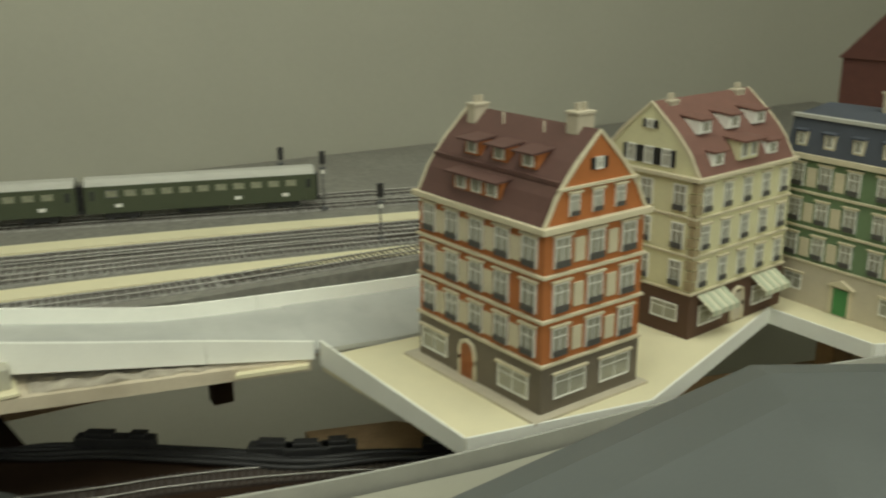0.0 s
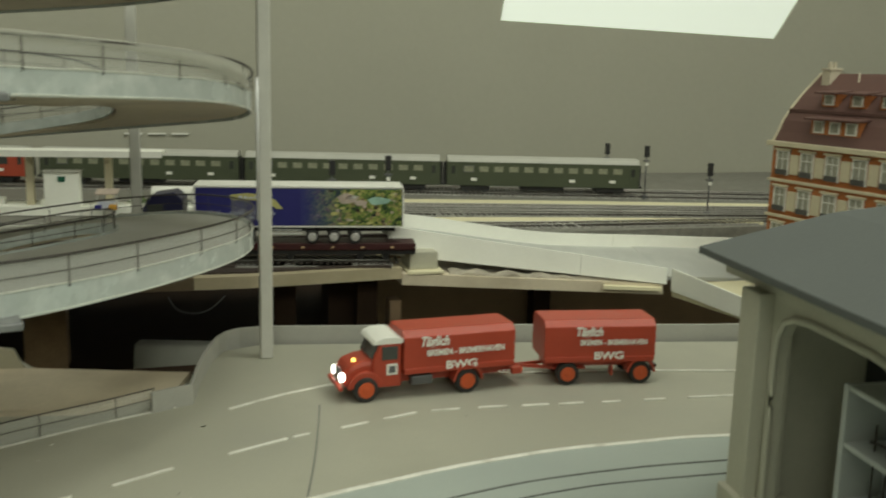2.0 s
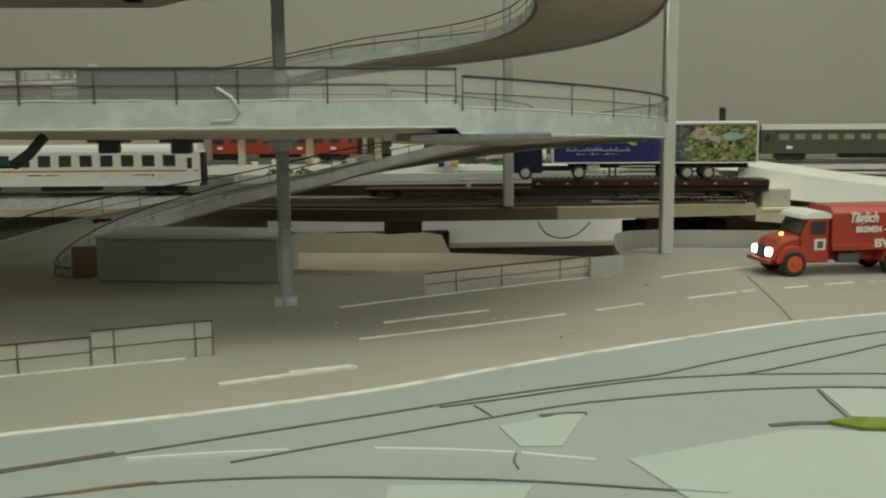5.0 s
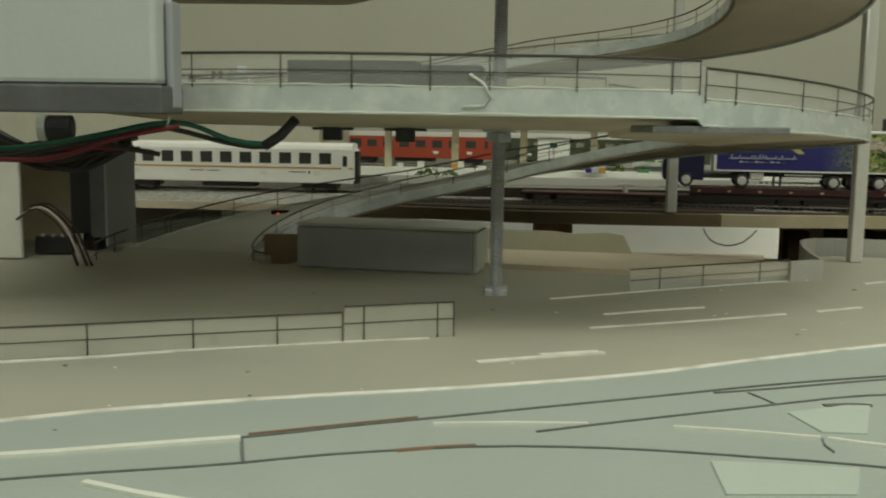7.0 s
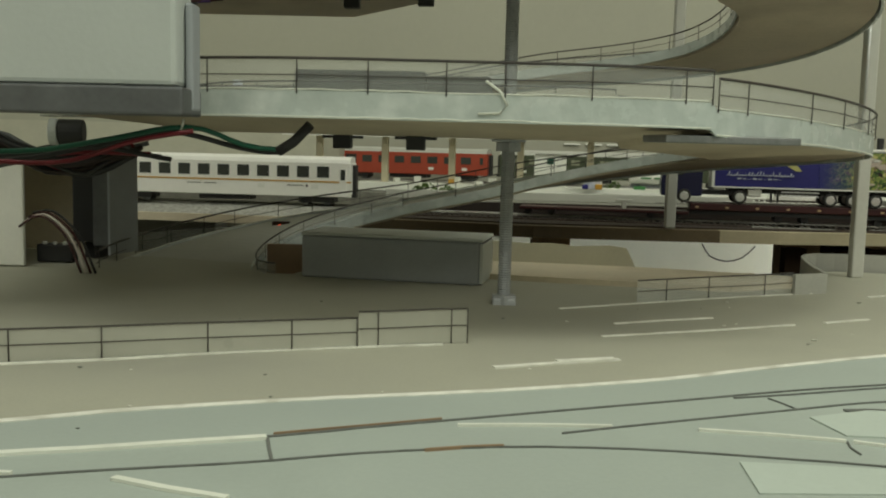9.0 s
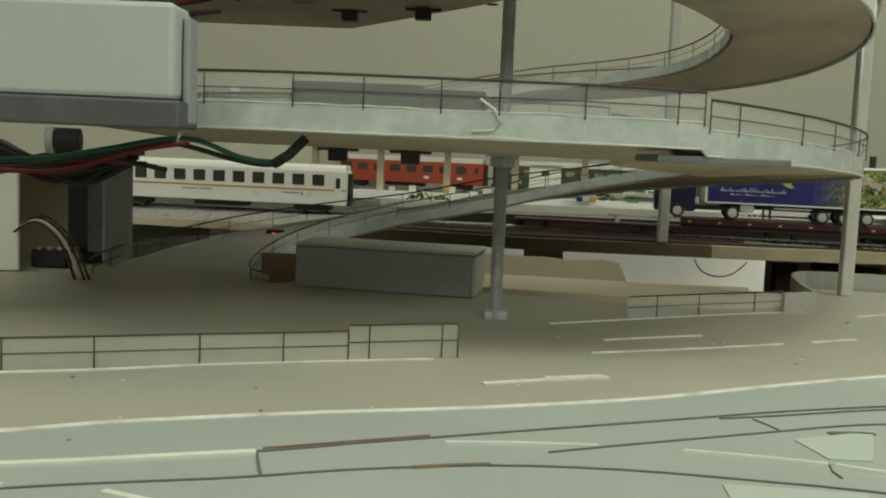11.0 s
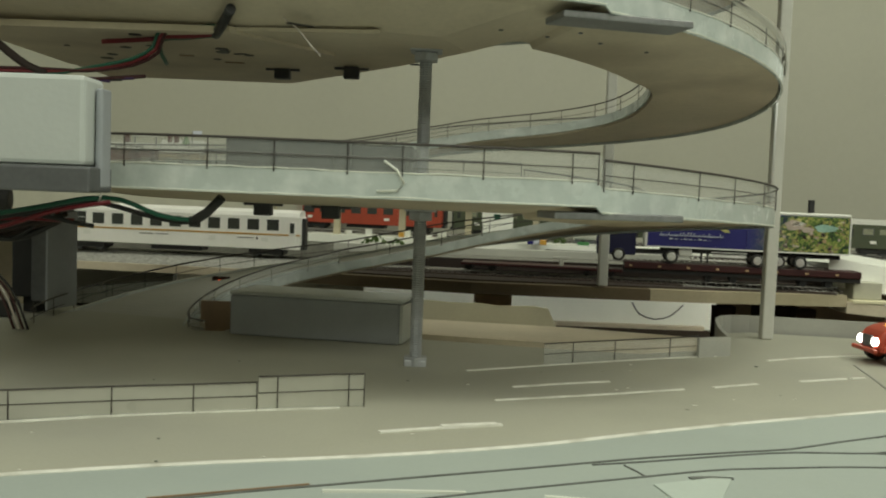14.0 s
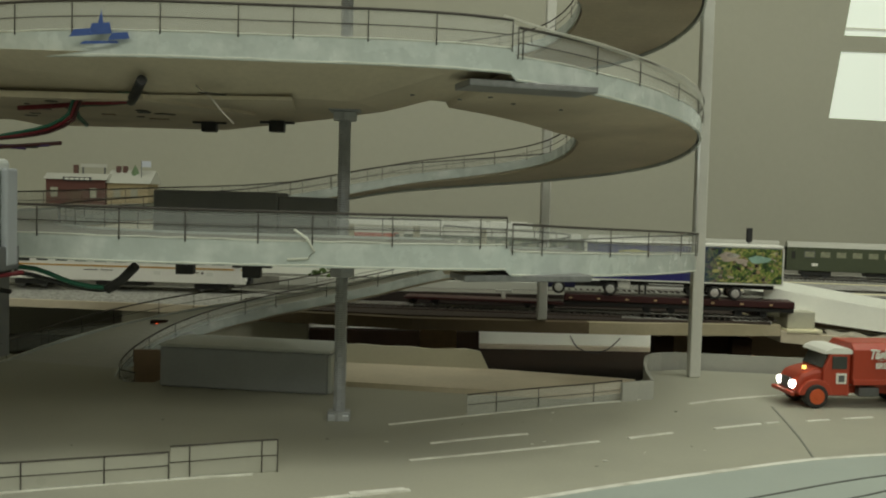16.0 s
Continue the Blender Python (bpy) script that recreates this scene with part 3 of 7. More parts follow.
slot([(-0.40, 0.108), (-0.34, 0.129), (-0.319, 0.135), (-0.298, 0.142), (-0.2715, 0.1505)], 0.0030, "strip")
slot([(-0.217, 0.1675), (-0.194, 0.170), (-0.17, 0.171)], 0.0013, "strip")
slot([(-0.144, 0.170), (-0.122, 0.167), (-0.1025, 0.163)], 0.0013, "strip")
slot([(-0.1005, 0.1625), (-0.092, 0.159), (-0.08, 0.155)], 0.0013, "strip")
slot([(-0.302, 0.114), (-0.287, 0.108), (-0.271, 0.103)], 0.0022, "strip")
slot([(-0.345, 0.1145), (-0.336, 0.1155), (-0.328, 0.115)], 0.0016, "strip")
slot([(-0.270, 0.1535), (-0.245, 0.1638), (-0.222, 0.1735)], 0.0008, "brown_card")
slot([(-0.226, 0.1430), (-0.215, 0.1465), (-0.204, 0.1488)], 0.0008, "brown_card")
slot([(-0.110, 0.211), (-0.107, 0.204), (-0.105, 0.198)], 0.0008)
slot([(-0.102, 0.163), (-0.1035, 0.157), (-0.103, 0.151)], 0.0007)
slot([(0.016, 0.2185), (0.0135, 0.204), (0.0115, 0.187)], 0.0008)
slot([(-0.089, 0.1975), (-0.081, 0.1990), (-0.073, 0.1990)], 0.0038)
slot([(-0.017, 0.1812), (-0.006, 0.1825), (0.003, 0.1818)], 0.0040)
# paler slabs laid on the paving
for pts in ([(0.017, 0.2185), (0.066, 0.2118), (0.143, 0.1998), (0.118, 0.1695), (0.013, 0.187)], [(-0.142, 0.117), (-0.109, 0.119), (-0.101, 0.138), (-0.123, 0.140), (-0.140, 0.141)], [(-0.104, 0.188), (-0.072, 0.2022), (-0.087, 0.168), (-0.100, 0.1685)], [(-0.013, 0.176), (0.004, 0.1735), (0.11, 0.153), (0.08, 0.10), (-0.06, 0.12), (-0.07, 0.155)]):
    part("slab", prism(pts, -0.0010, 0.0008), "slab_light", pave)
# seam across the road
part("slot", stripe([(0.055, 0.327), (0.066, 0.373), (0.0755, 0.42), (0.082, 0.455)], 0.0010, 0, 0.001, lift=0.0003), "groove", pave)
lawn = [(0.002, 0.181), (0.011, 0.1848), (0.118, 0.167), (0.15, 0.158), (0.14, 0.144), (0.11, 0.156), (0.01, 0.1735)]
structure(part("grass_patch", prism(lawn, -0.006, 0.0016), "grass"), "yellow-green grass mat between paving slabs", "grass")
lawn2 = [(0.123, 0.2568), (0.139, 0.2555), (0.176, 0.249), (0.26, 0.235), (0.27, 0.262), (0.188, 0.2655), (0.164, 0.2632), (0.14, 0.2605)]
structure(part("grass_patch", prism(lawn2, -0.006, 0.0017), "grass"), "yellow-green grass mat between paving slabs", "grass")

# low rim wall round the end of the road
rim = structure(thing("road_rim"), "low grey card rim along the road's outer edge", "rim")
far_line = [(0.95, 0.466), (0.79, 0.498), (0.677, 0.506), (0.514, 0.515), (0.411, 0.528), (0.326, 0.5445), (0.22, 0.565), (0.116, 0.583), (0.06, 0.592), (0.037, 0.584), (0.025, 0.555), (0.014, 0.505), (0.009, 0.472), (-0.002, 0.468), (-0.014, 0.462)]
sl = smooth_line([(x, y, 0) for x, y in far_line], 0.012)
rt = []
for i, p in enumerate(sl):
    d = (sl[min(i + 1, len(sl) - 1)] - sl[max(i - 1, 0)]).normalized()
    rt.append(p + Vector((d.y, -d.x, 0)) * 0.0022)
part("rim_strip", ribbon(sl, rt, 0.0125, 0.022), "deck", rim)

# ---- ramp spiral ----
RC, LC, CY, RO, RI = -0.180, -0.262, 0.515, 0.213, 0.128
RM = (RO + RI) / 2
STRAIGHT = RC - LC
HALF = math.pi * RM
LAP = 2 * STRAIGHT + 2 * math.pi * RM
# along the middle: front middle, left bend, back, right bend, front
SB = STRAIGHT / 2 + HALF
SR = SB + STRAIGHT
JOINT = 0.890
RISE = [(0.0, -0.004), (0.56 * SB, -0.004), (0.66 * SB, 0.0015), (0.74 * SB, 0.009), (0.83 * SB, 0.019), (0.92 * SB, 0.027), (SB, 0.036), (SR, 0.055), (SR + 0.106 * HALF, 0.067), (SR + 0.22 * HALF, 0.078), (SR + 0.36 * HALF, 0.0857), (SR + 0.5 * HALF, 0.0915), (SR + 0.8 * HALF, 0.0995), (SR + (JOINT - 0.0005) * HALF, 0.1022), (SR + (JOINT + 0.0005) * HALF, 0.1052), (SR + HALF, 0.1055), (LAP, 0.1055)]
LAP_RISE = [(0.0, 0.0), (0.45 * SB, 0.001), (0.7 * SB, 0.006), (SB, 0.0185), (SR, 0.0385), (SR + 0.18 * HALF, 0.0495), (SR + 0.31 * HALF, 0.058), (SR + 0.43 * HALF, 0.0650), (SR + 0.5 * HALF, 0.0715), (SR + 0.58 * HALF, 0.079), (SR + 0.7 * HALF, 0.0860), (SR + (JOINT - 0.0005) * HALF, 0.0915), (SR + (JOINT + 0.0005) * HALF, 0.0946), (LAP, 0.095)]


def lerp(table, s):
    for (a, p), (b, q) in zip(table, table[1:]):
        if s <= b:
            t = (s - a) / (b - a)
            return p + (q - p) * t
    return table[-1][1]


def ramp_height(s):
    if s <= LAP:
        return lerp(RISE, s)
    n = int((s - LAP) // LAP)
    return 0.1055 + 0.095 * n + lerp(LAP_RISE, s - LAP - n * LAP)


def bend_out(a):
    """How far the right-hand bend is drawn out, by the angle round it in degrees."""
    t = max(0.0, min(1.0, (a + 78) / 53 if a < 0 else (90 - a) / 65))
    return t * t * (3 - 2 * t)


def ramp_point(s, r):
    """A point of the spiral at s along the middle and r from the bend's centre."""
    z = ramp_height(s)
    s = s % LAP
    half = STRAIGHT / 2
    if s < half:
        return Vector(((RC + LC) / 2 - s, CY - r, z))
    s -= half
    if s < math.pi * RM:
        a = -math.pi / 2 - s / RM
        return Vector((LC + r * math.cos(a), CY + r * math.sin(a), z))
    s -= math.pi * RM
    if s < STRAIGHT:
        return Vector((LC + s, CY + r, z))
    s -= STRAIGHT
    if s < math.pi * RM:
        a = math.pi / 2 - s / RM
        w = bend_out(math.degrees(a))
        return Vector((RC + 0.019 * w + r * math.cos(a), CY + 0.053 * w + r * math.sin(a), z))
    s -= math.pi * RM
    return Vector((RC - s, CY - r, z))


spiral = tagged(thing("spiral_ramp", pose(0, 0, 0)), "grey spiral road ramp with wire railings on cream plywood", "ramp")
S0, S1 = 0.50 * SB, 3.30 * LAP
KINK = SR + JOINT * HALF
steps = sorted([S0 + (S1 - S0) * k / 450 for k in range(451)] + [LAP * n + KINK + e for n in range(3) for e in (-0.0012, 0.0012)])
# soften the height along the way
STEP = SR + JOINT * HALF


def soften(s):
    w = 0.0001 if abs((s % LAP) - STEP) < 0.05 else 0.012
    return sum(ramp_height(max(s + d * w, 0)) for d in range(-4, 5)) / 9


HT = {s: soften(s) for s in steps}


def on_ramp(s, r, dz=0.0):
    p = ramp_point(s, r)
    if s in HT:
        p.z = HT[s]
    p.z += dz
    return p


def draw_in(s, reach):
    return max(0.0, min(1.0, 1 - (s - S0) / reach))


def inner_radius(s):
    """The inner edge draws in towards the ramp's foot."""
    return RI - 0.038 * draw_in(s, 0.24) - (0.35 * (S0 - s) if s < S0 else 0)


def outer_radius(s):
    return RO - 0.024 * draw_in(s, 0.24)


part("deck", ribbon([on_ramp(s, outer_radius(s)) for s in steps], [on_ramp(s, inner_radius(s)) for s in steps], 0.0, 0.003), "deck", spiral)


def hang(s):
    """How far the plywood hangs below the deck's inner edge: most along the front."""
    d = abs((s + LAP / 2) % LAP - LAP / 2)
    return 0.0081 + 0.0085 * max(0.0, min(1.0, (0.30 - d) / 0.10)) * (1 if s > 0.6 * LAP else 0)


under = bmesh.new()
under_rows = []
for s in steps:
    a, b = on_ramp(s, outer_radius(s) - 0.001), on_ramp(s, inner_radius(s) + 0.001)
    under_rows.append([under.verts.new(a + Vector((0, 0, dz))) for dz in (-0.0031,)] + [under.verts.new(b + Vector((0, 0, -0.0031))), under.verts.new(b - Vector((0, 0, hang(s)))), under.verts.new(a - Vector((0, 0, 0.0085)))])
for p, q in zip(under_rows, under_rows[1:]):
    for k in range(4):
        under.faces.new((p[k], p[(k + 1) % 4], q[(k + 1) % 4], q[k]))
under.faces.new(under_rows[0])
under.faces.new(under_rows[-1][::-1])
part("underside", under, "ply", spiral, "cream plywood underside with drilled holes")
part("outer_fascia", ribbon([on_ramp(s, outer_radius(s) + 0.0016) for s in steps], [on_ramp(s, outer_radius(s) + 0.0002) for s in steps], 0.0012, 0.0118), "acrylic_edge", spiral, "milky glue-smeared plastic edging")
bead_rng = random.Random(12)
for n in range(-1, 3):
    run = [q for q in steps if LAP * n + KINK < q < LAP * (n + 1) + KINK]
    if len(run) > 8:
        for h_ in (0.0017, -0.0098):
            part("glue_line", tube([on_ramp(q, outer_radius(q) + 0.0014 + bead_rng.uniform(0, 0.0003), h_ + bead_rng.uniform(-0.0003, 0.0003)) for q in run], 0.00042, 5), "strip", spiral, "white line of dried glue")
FOOT = [S0 - 0.030 + 0.003 * k for k in range(10)]
inner = FOOT + steps
part("inner_fascia", ribbon([on_ramp(s, inner_radius(s) - 0.0002) for s in inner], [on_ramp(s, inner_radius(s) - 0.0016) for s in inner], 0.0012, 0.0075), "acrylic_edge", spiral, "milky glue-smeared plastic edging")
low_inner = [s for s in inner if s < SB]
part("inner_kerb", ribbon([on_ramp(s, inner_radius(s) + 0.0014) for s in low_inner], [on_ramp(s, inner_radius(s)) for s in low_inner], 0.0035, 0.0045), "acrylic_edge", spiral, "raised pale kerb round the ramp's foot")
part("inner_guard", ribbon([on_ramp(s, inner_radius(s) - 0.0020) for s in low_inner], [on_ramp(s, inner_radius(s) - 0.0024) for s in low_inner], 0.0115, 0.0100), "film", spiral, "clear plastic guard film")
guard = [s for s in steps if s > SR + 0.4 * HALF]
part("outer_guard", ribbon([on_ramp(s, RO + 0.0012) for s in guard], [on_ramp(s, RO + 0.0008) for s in guard], 0.0152, 0.0140), "film", spiral, "clear plastic guard film")
for h, hi, w in ((0.0150, 0.0112, 0.0007), (0.0078, 0.0058, 0.00028)):
    for n in range(-1, 3):
        lo_s, hi_s = LAP * n + KINK, LAP * (n + 1) + KINK
        stretch, stretch_in = [s for s in steps if lo_s < s < hi_s], [s for s in inner if lo_s < s < hi_s]
        if len(stretch) > 3:
            part("rail", tube([on_ramp(s, outer_radius(s) + 0.0022, h) for s in stretch], w, 6, smooth=False), "rail_black", spiral)
            part("rail", tube([on_ramp(s, inner_radius(s) - 0.0020, hi) for s in stretch_in], w * 0.8, 6, smooth=False), "rail_black", spiral)
for side in ("outer", "inner"):
    tall = 0.0152 if side == "outer" else 0.0113
    post = part("rail_post", tube([(0, 0, 0), (0, 0, tall)], 0.00032, 6, smooth=False), "rail_black", spiral)
    spots = []
    s = S0 + 0.01
    while s < S1 - 0.02:
        spots.append(min(steps, key=lambda q: abs(q - s)))
        s += 0.038 * RM / RO if side == "outer" else 0.030 * RM / RI
    spots += [LAP * n + KINK + e for n in range(3) for e in (-0.0012, 0.0012)]
    for k, s in enumerate(spots):
        p = on_ramp(s, outer_radius(s) + 0.0022 if side == "outer" else inner_radius(s) - 0.0020)
        if k:
            again(post, Matrix.Translation(p))
        else:
            post.matrix_basis = Matrix.Translation(p)


# joint plates under the decks
for z in (0.0920, 0.1866, 0.2816):
    pl = part("joint_plate", box(-0.034, 0.034, -0.012, 0.012, -0.0034, 0, bevel=0.0006), "joint_steel", spiral, "dark metal joint plate")
    pl.matrix_basis = pose(-0.098, 0.333, z, 0, 0, 15)


def threaded_rod(x, y, z0, z1, r, label):
    rod = tagged(thing("threaded_rod", pose(x, y, z0)), label, "rod")
    own = bmesh.new()
    n, turns = 10, int((z1 - z0) / 0.0013)
    rings = []
    for i in range(turns * 2 + 1):
        rr = r if i % 2 else r * 0.86
        z = (z1 - z0) * i / (turns * 2)
        rings.append([own.verts.new((rr * math.cos(6.2832 * k / n), rr * math.sin(6.2832 * k / n), z)) for k in range(n)])
    for a, b in zip(rings, rings[1:]):
        for k in range(n):
            own.faces.new((a[k], a[(k + 1) % n], b[(k + 1) % n], b[k]))
    part("rod", own, "rod_steel", rod)
    for z in (0.004, 0.0865 - z0, 0.1755 - z0, 0.268 - z0):
        nut = cyl(r * 2.0, 0.005, pose(0, 0, z - 0.0015), 6, bevel=0.0005)
        part("nut", nut, "rod_steel", rod)
        part("washer_plate", box(-r * 2.4, r * 2.4, -r * 2.4, r * 2.4, z + 0.0012, z + 0.0026, bevel=0.0004) if z > 0.01 else box(-r * 1.7, r * 1.7, -r * 1.7, r * 1.7, -0.0005, 0.0036, bevel=0.0006), "rod_steel", rod)
    return rod


structure(part("eye_panel", box(-0.352, -0.312, 0.545, 0.548, -0.03, 0.014), "brown_card"), "brown wooden panel inside the spiral's eye", "panel")

threaded_rod(-0.193, 0.401, 0.0, 0.42, 0.0037, "grey zinc threaded rod carrying the ramp decks")


def square_post(x, y, z0, z1, w, label):
    return tagged(part("support_post", box(x - w / 2, x + w / 2, y - w / 2, y + w / 2, z0, z1, bevel=w * 0.12), "post_grey"), label, "post")


square_post(0.0615, 0.558, 0.0, 0.62, 0.0086, "grey painted square post standing on the road")
square_post(-0.0255, 0.762, 0.0155, 0.40, 0.0090, "grey painted square post on the track board")
tagged(part("thin_rod", tube([(0.0562, 0.5490, 0.098), (0.0562, 0.5490, 0.192)], 0.0011, 8, smooth=False), "steel"), "thin grey rod beside the square post", "rod")


# ---- wire fences on the road ----
def fence(points, height, gap, label, posts=(), guard="film"):
    f = tagged(thing("wire_fence"), label, "fence")
    line = smooth_line([(x, y, 0) for x, y in points], 0.006)
    for h, w in ((height, 0.0004), (height * 0.52, 0.00024)):
        part("rail", tube([p + Vector((0, 0, h)) for p in line], w, 6, smooth=False), "rail_black", f)
    first, run = None, gap
    for i, (a, b) in enumerate(zip(line, line[1:] + [line[-1]])):
        if (posts and any(line[max(i - 1, 0)].x < x <= a.x for x in posts)) or (not posts and (run >= gap or a == line[-1])):
            if first is None:
                first = part("post", tube([(0, 0, 0), (0, 0, height)], 0.0003, 6, smooth=False), "rail_black", f)
                first.matrix_basis = Matrix.Translation(a)
            else:
                again(first, Matrix.Translation(a))
            run = 0
        run += (b - a).length
    part("guard", ribbon([p + Vector((0, 0.0006, 0)) for p in line], [p + Vector((0, 0.0010, 0)) for p in line], height, height), guard, f, "thin plastic guard film")
    return f


fence([(-0.62, 0.147), (-0.50, 0.192), (-0.42, 0.221), (-0.385, 0.233), (-0.354, 0.2435), (-0.323, 0.2550), (-0.2915, 0.2655), (-0.2595, 0.2765)], 0.0128, 0.036, "low black wire fence along the road", posts=[-0.2595 - 0.0316 * k for k in range(12)], guard="milky_film")
fence([(-0.2590, 0.2770), (-0.243, 0.2825), (-0.2275, 0.2885), (-0.2135, 0.2925)], 0.0152, 0.036, "short taller wire fence panel beside the road", posts=[-0.2575, -0.2275, -0.2145], guard="milky_film")
fence([(-0.118, 0.414), (-0.104, 0.4215), (-0.072, 0.4385), (-0.0395, 0.454), (-0.013, 0.469)], 0.0128, 0.032, "low black wire fence at the road's inner edge", posts=[-0.104, -0.072, -0.0395, -0.0135])
fence([(-0.475, 0.55), (-0.46, 0.62), (-0.41, 0.69), (-0.35, 0.725)], 0.013, 0.03, "low black wire fence round the ramp's foot")

# ---- boxes round the spiral ----
gb = tagged(thing("grey_container", pose(-0.259, 0.497, 0.0, 0, 0, -10)), "matt grey box standing in the spiral's eye", "box")
part("body", box(-0.056, 0.058, -0.022, 0.022, 0, 0.0265, bevel=0.0015), "grey_box", gb)
part("lid", box(-0.0565, 0.0605, -0.0226, 0.0226, 0.0267, 0.0288, bevel=0.001), "pale_box", gb, "paler grey lid")
part("end_panel", box(0.0583, 0.0603, -0.021, 0.021, 0.001, 0.0255), "pale_box", gb)
gb2 = tagged(thing("grey_container", pose(-0.262, 0.50, 0.1025, 0, 0, -3)), "dark grey long box behind the second ramp deck", "box")
part("body", box(-0.060, 0.022, -0.02, 0.02, 0, 0.0275, bevel=0.0015), "deep_grey", gb2)
part("flap", box(0.0225, 0.062, -0.02, 0.02, 0, 0.025, bevel=0.0015), "deep_grey", gb2)

ctl = tagged(thing("control_housing", pose(-0.3255, 0.246, 0.0935)), "pale grey electric control box on a dark base", "control box")
part("housing", box(-0.16, 0, 0, 0.022, 0.0108, 0.047, bevel=0.002), "pale_box", ctl)
part("base", box(-0.16, 0.003, -0.002, 0.024, 0, 0.0105, bevel=0.001), "dark_steel", ctl)
part("flange", box(0.0005, 0.0035, 0.010, 0.021, 0.002, 0.043, bevel=0.001), "grey_box", ctl)
part("bracket", box(-0.060, -0.020, 0.0242, 0.115, 0.0035, 0.0100, bevel=0.0006), "dark_steel", ctl)

psu = tagged(thing("power_supply", pose(-0.470, 0.550, 0.006, 0, 0, -12)), "dark finned power unit beside the ramp's foot", "power unit")
part("body", box(-0.018, 0.0, -0.008, 0.022, 0.006, 0.066, bevel=0.0015), "black", psu)
part("foot", box(-0.015, -0.004, 0.002, 0.016, -0.006, 0.0061), "black", psu)
for k in range(6):
    part("fin", box(-0.0005, 0.012, -0.010 + k * 0.006, -0.0075 + k * 0.006, 0.004, 0.064, bevel=0.0005), "dark_steel", psu)
part("plate", box(0.0122, 0.0142, -0.012, 0.024, -0.002, 0.068, bevel=0.0006), "grey_box", psu, "grey metal cover plate")
wbx = tagged(thing("open_cabinet", pose(-0.56, 0.55, 0.0)), "open cabinet with a white front panel and beige inside", "cabinet")
part("front_panel", box(-0.08, 0.0575, -0.050, -0.046, 0, 0.074, bevel=0.001), "white_plastic", wbx, "plain white front panel")
part("back_panel", box(-0.08, 0.0555, 0.050, 0.054, 0, 0.074, bevel=0.001), "ply", wbx)
part("top_panel", box(-0.08, 0.0555, -0.0455, 0.0495, 0.071, 0.074, bevel=0.001), "ply", wbx)
tk_ = tagged(thing("terminal_block", pose(-0.493, 0.53, 0.0)), "small dark terminal block with bright screws", "terminal")
part("body", box(-0.012, 0.012, -0.006, 0.006, 0, 0.012, bevel=0.001), "black", tk_)
for k in range(3):
    part("screw", cyl(0.0016, 0.002, pose(-0.007 + 0.007 * k, -0.004, 0.0128), 10, bevel=0.0003), "steel", tk_)


def cable(points, r, mat, label):
    return tagged(part("cable", tube(points, r, 8), mat), label, "cable")


cable([(-0.500, 0.317, 0.083), (-0.450, 0.307, 0.0755), (-0.400, 0.312, 0.073), (-0.363, 0.309, 0.0835), (-0.338, 0.313, 0.0885)], 0.0011, "cable_red", "red cable hanging below the ramp deck")
cable([(-0.490, 0.322, 0.079), (-0.420, 0.317, 0.0775), (-0.380, 0.317, 0.0835), (-0.353, 0.322, 0.0895), (-0.336, 0.322, 0.0895), (-0.318, 0.322, 0.0830), (-0.302, 0.321, 0.0812), (-0.294, 0.320, 0.0850), (-0.289, 0.318, 0.0915)], 0.0012, "cable_green", "green cable hanging below the ramp deck")
cable([(-0.490, 0.327, 0.076), (-0.430, 0.322, 0.073), (-0.380, 0.322, 0.0820), (-0.352, 0.325, 0.0880), (-0.320, 0.325, 0.0815), (-0.302, 0.323, 0.0800), (-0.292, 0.320, 0.0860), (-0.288, 0.319, 0.0915)], 0.0012, "black", "black cable hanging below the ramp deck")
cable([(-0.3015, 0.3215, 0.0802), (-0.294, 0.320, 0.0850), (-0.2865, 0.318, 0.0925)], 0.0024, "black", "black sleeve round a cable's end")
cable([(-0.3455, 0.3185, 0.0880), (-0.3440, 0.3170, 0.0910), (-0.3445, 0.3205, 0.0935)], 0.0006, "strip", "white cable tie below the ramp deck")
for k in range(4):
    cable([(-0.505 + 0.003 * k, 0.50, 0.026 + 0.003 * k), (-0.487 + 0.003 * k, 0.49, 0.034 + 0.001 * k), (-0.465 + 0.003 * k, 0.475, 0.024), (-0.452 + 0.003 * k, 0.468, 0.001)], 0.0008, ("wine", "cable_pale", "wine", "black")[k], "thin cable looping down to the deck")
for x, y, z in ((-0.282, 0.401, 0.0905), (-0.242, 0.387, 0.0905), (-0.289, 0.494, 0.1775), (-0.242, 0.477, 0.1775)):
    sv = tagged(thing("switch_motor", pose(x, y, z)), "small black switch under the ramp deck", "switch")
    part("body", box(-0.005, 0.005, -0.004, 0.004, -0.0085, -0.001, bevel=0.0008), "black", sv)
    part("arm", box(-0.011, 0.011, -0.0015, 0.0015, -0.003, -0.0015), "black", sv)

structure(part("cream_card", prism([(-0.203, 0.497), (-0.124, 0.480), (-0.05, 0.468), (0.0, 0.495), (0.009, 0.524), (-0.088, 0.554), (-0.203, 0.572)], 0.0, 0.0035), "ply"), "cream card lying in the spiral's eye", "card")
bxw = tagged(thing("cream_box", pose(-0.16, 0.60, 0.0)), "low cream box with a torn edge behind the card", "box")
part("side", prism([(-0.145, -0.026), (-0.043, -0.026), (-0.043, -0.0235), (-0.145, -0.0235)], 0.0, 0.0150), "grey_card", bxw)
torn = [(0.0, 0.0), (0.111, 0.0), (0.106, 0.010), (0.103, 0.0162), (0.092, 0.0178), (0.078, 0.0170), (0.066, 0.0163), (0.052, 0.0176), (0.03, 0.0172), (0.012, 0.0180), (0.0, 0.0172)]
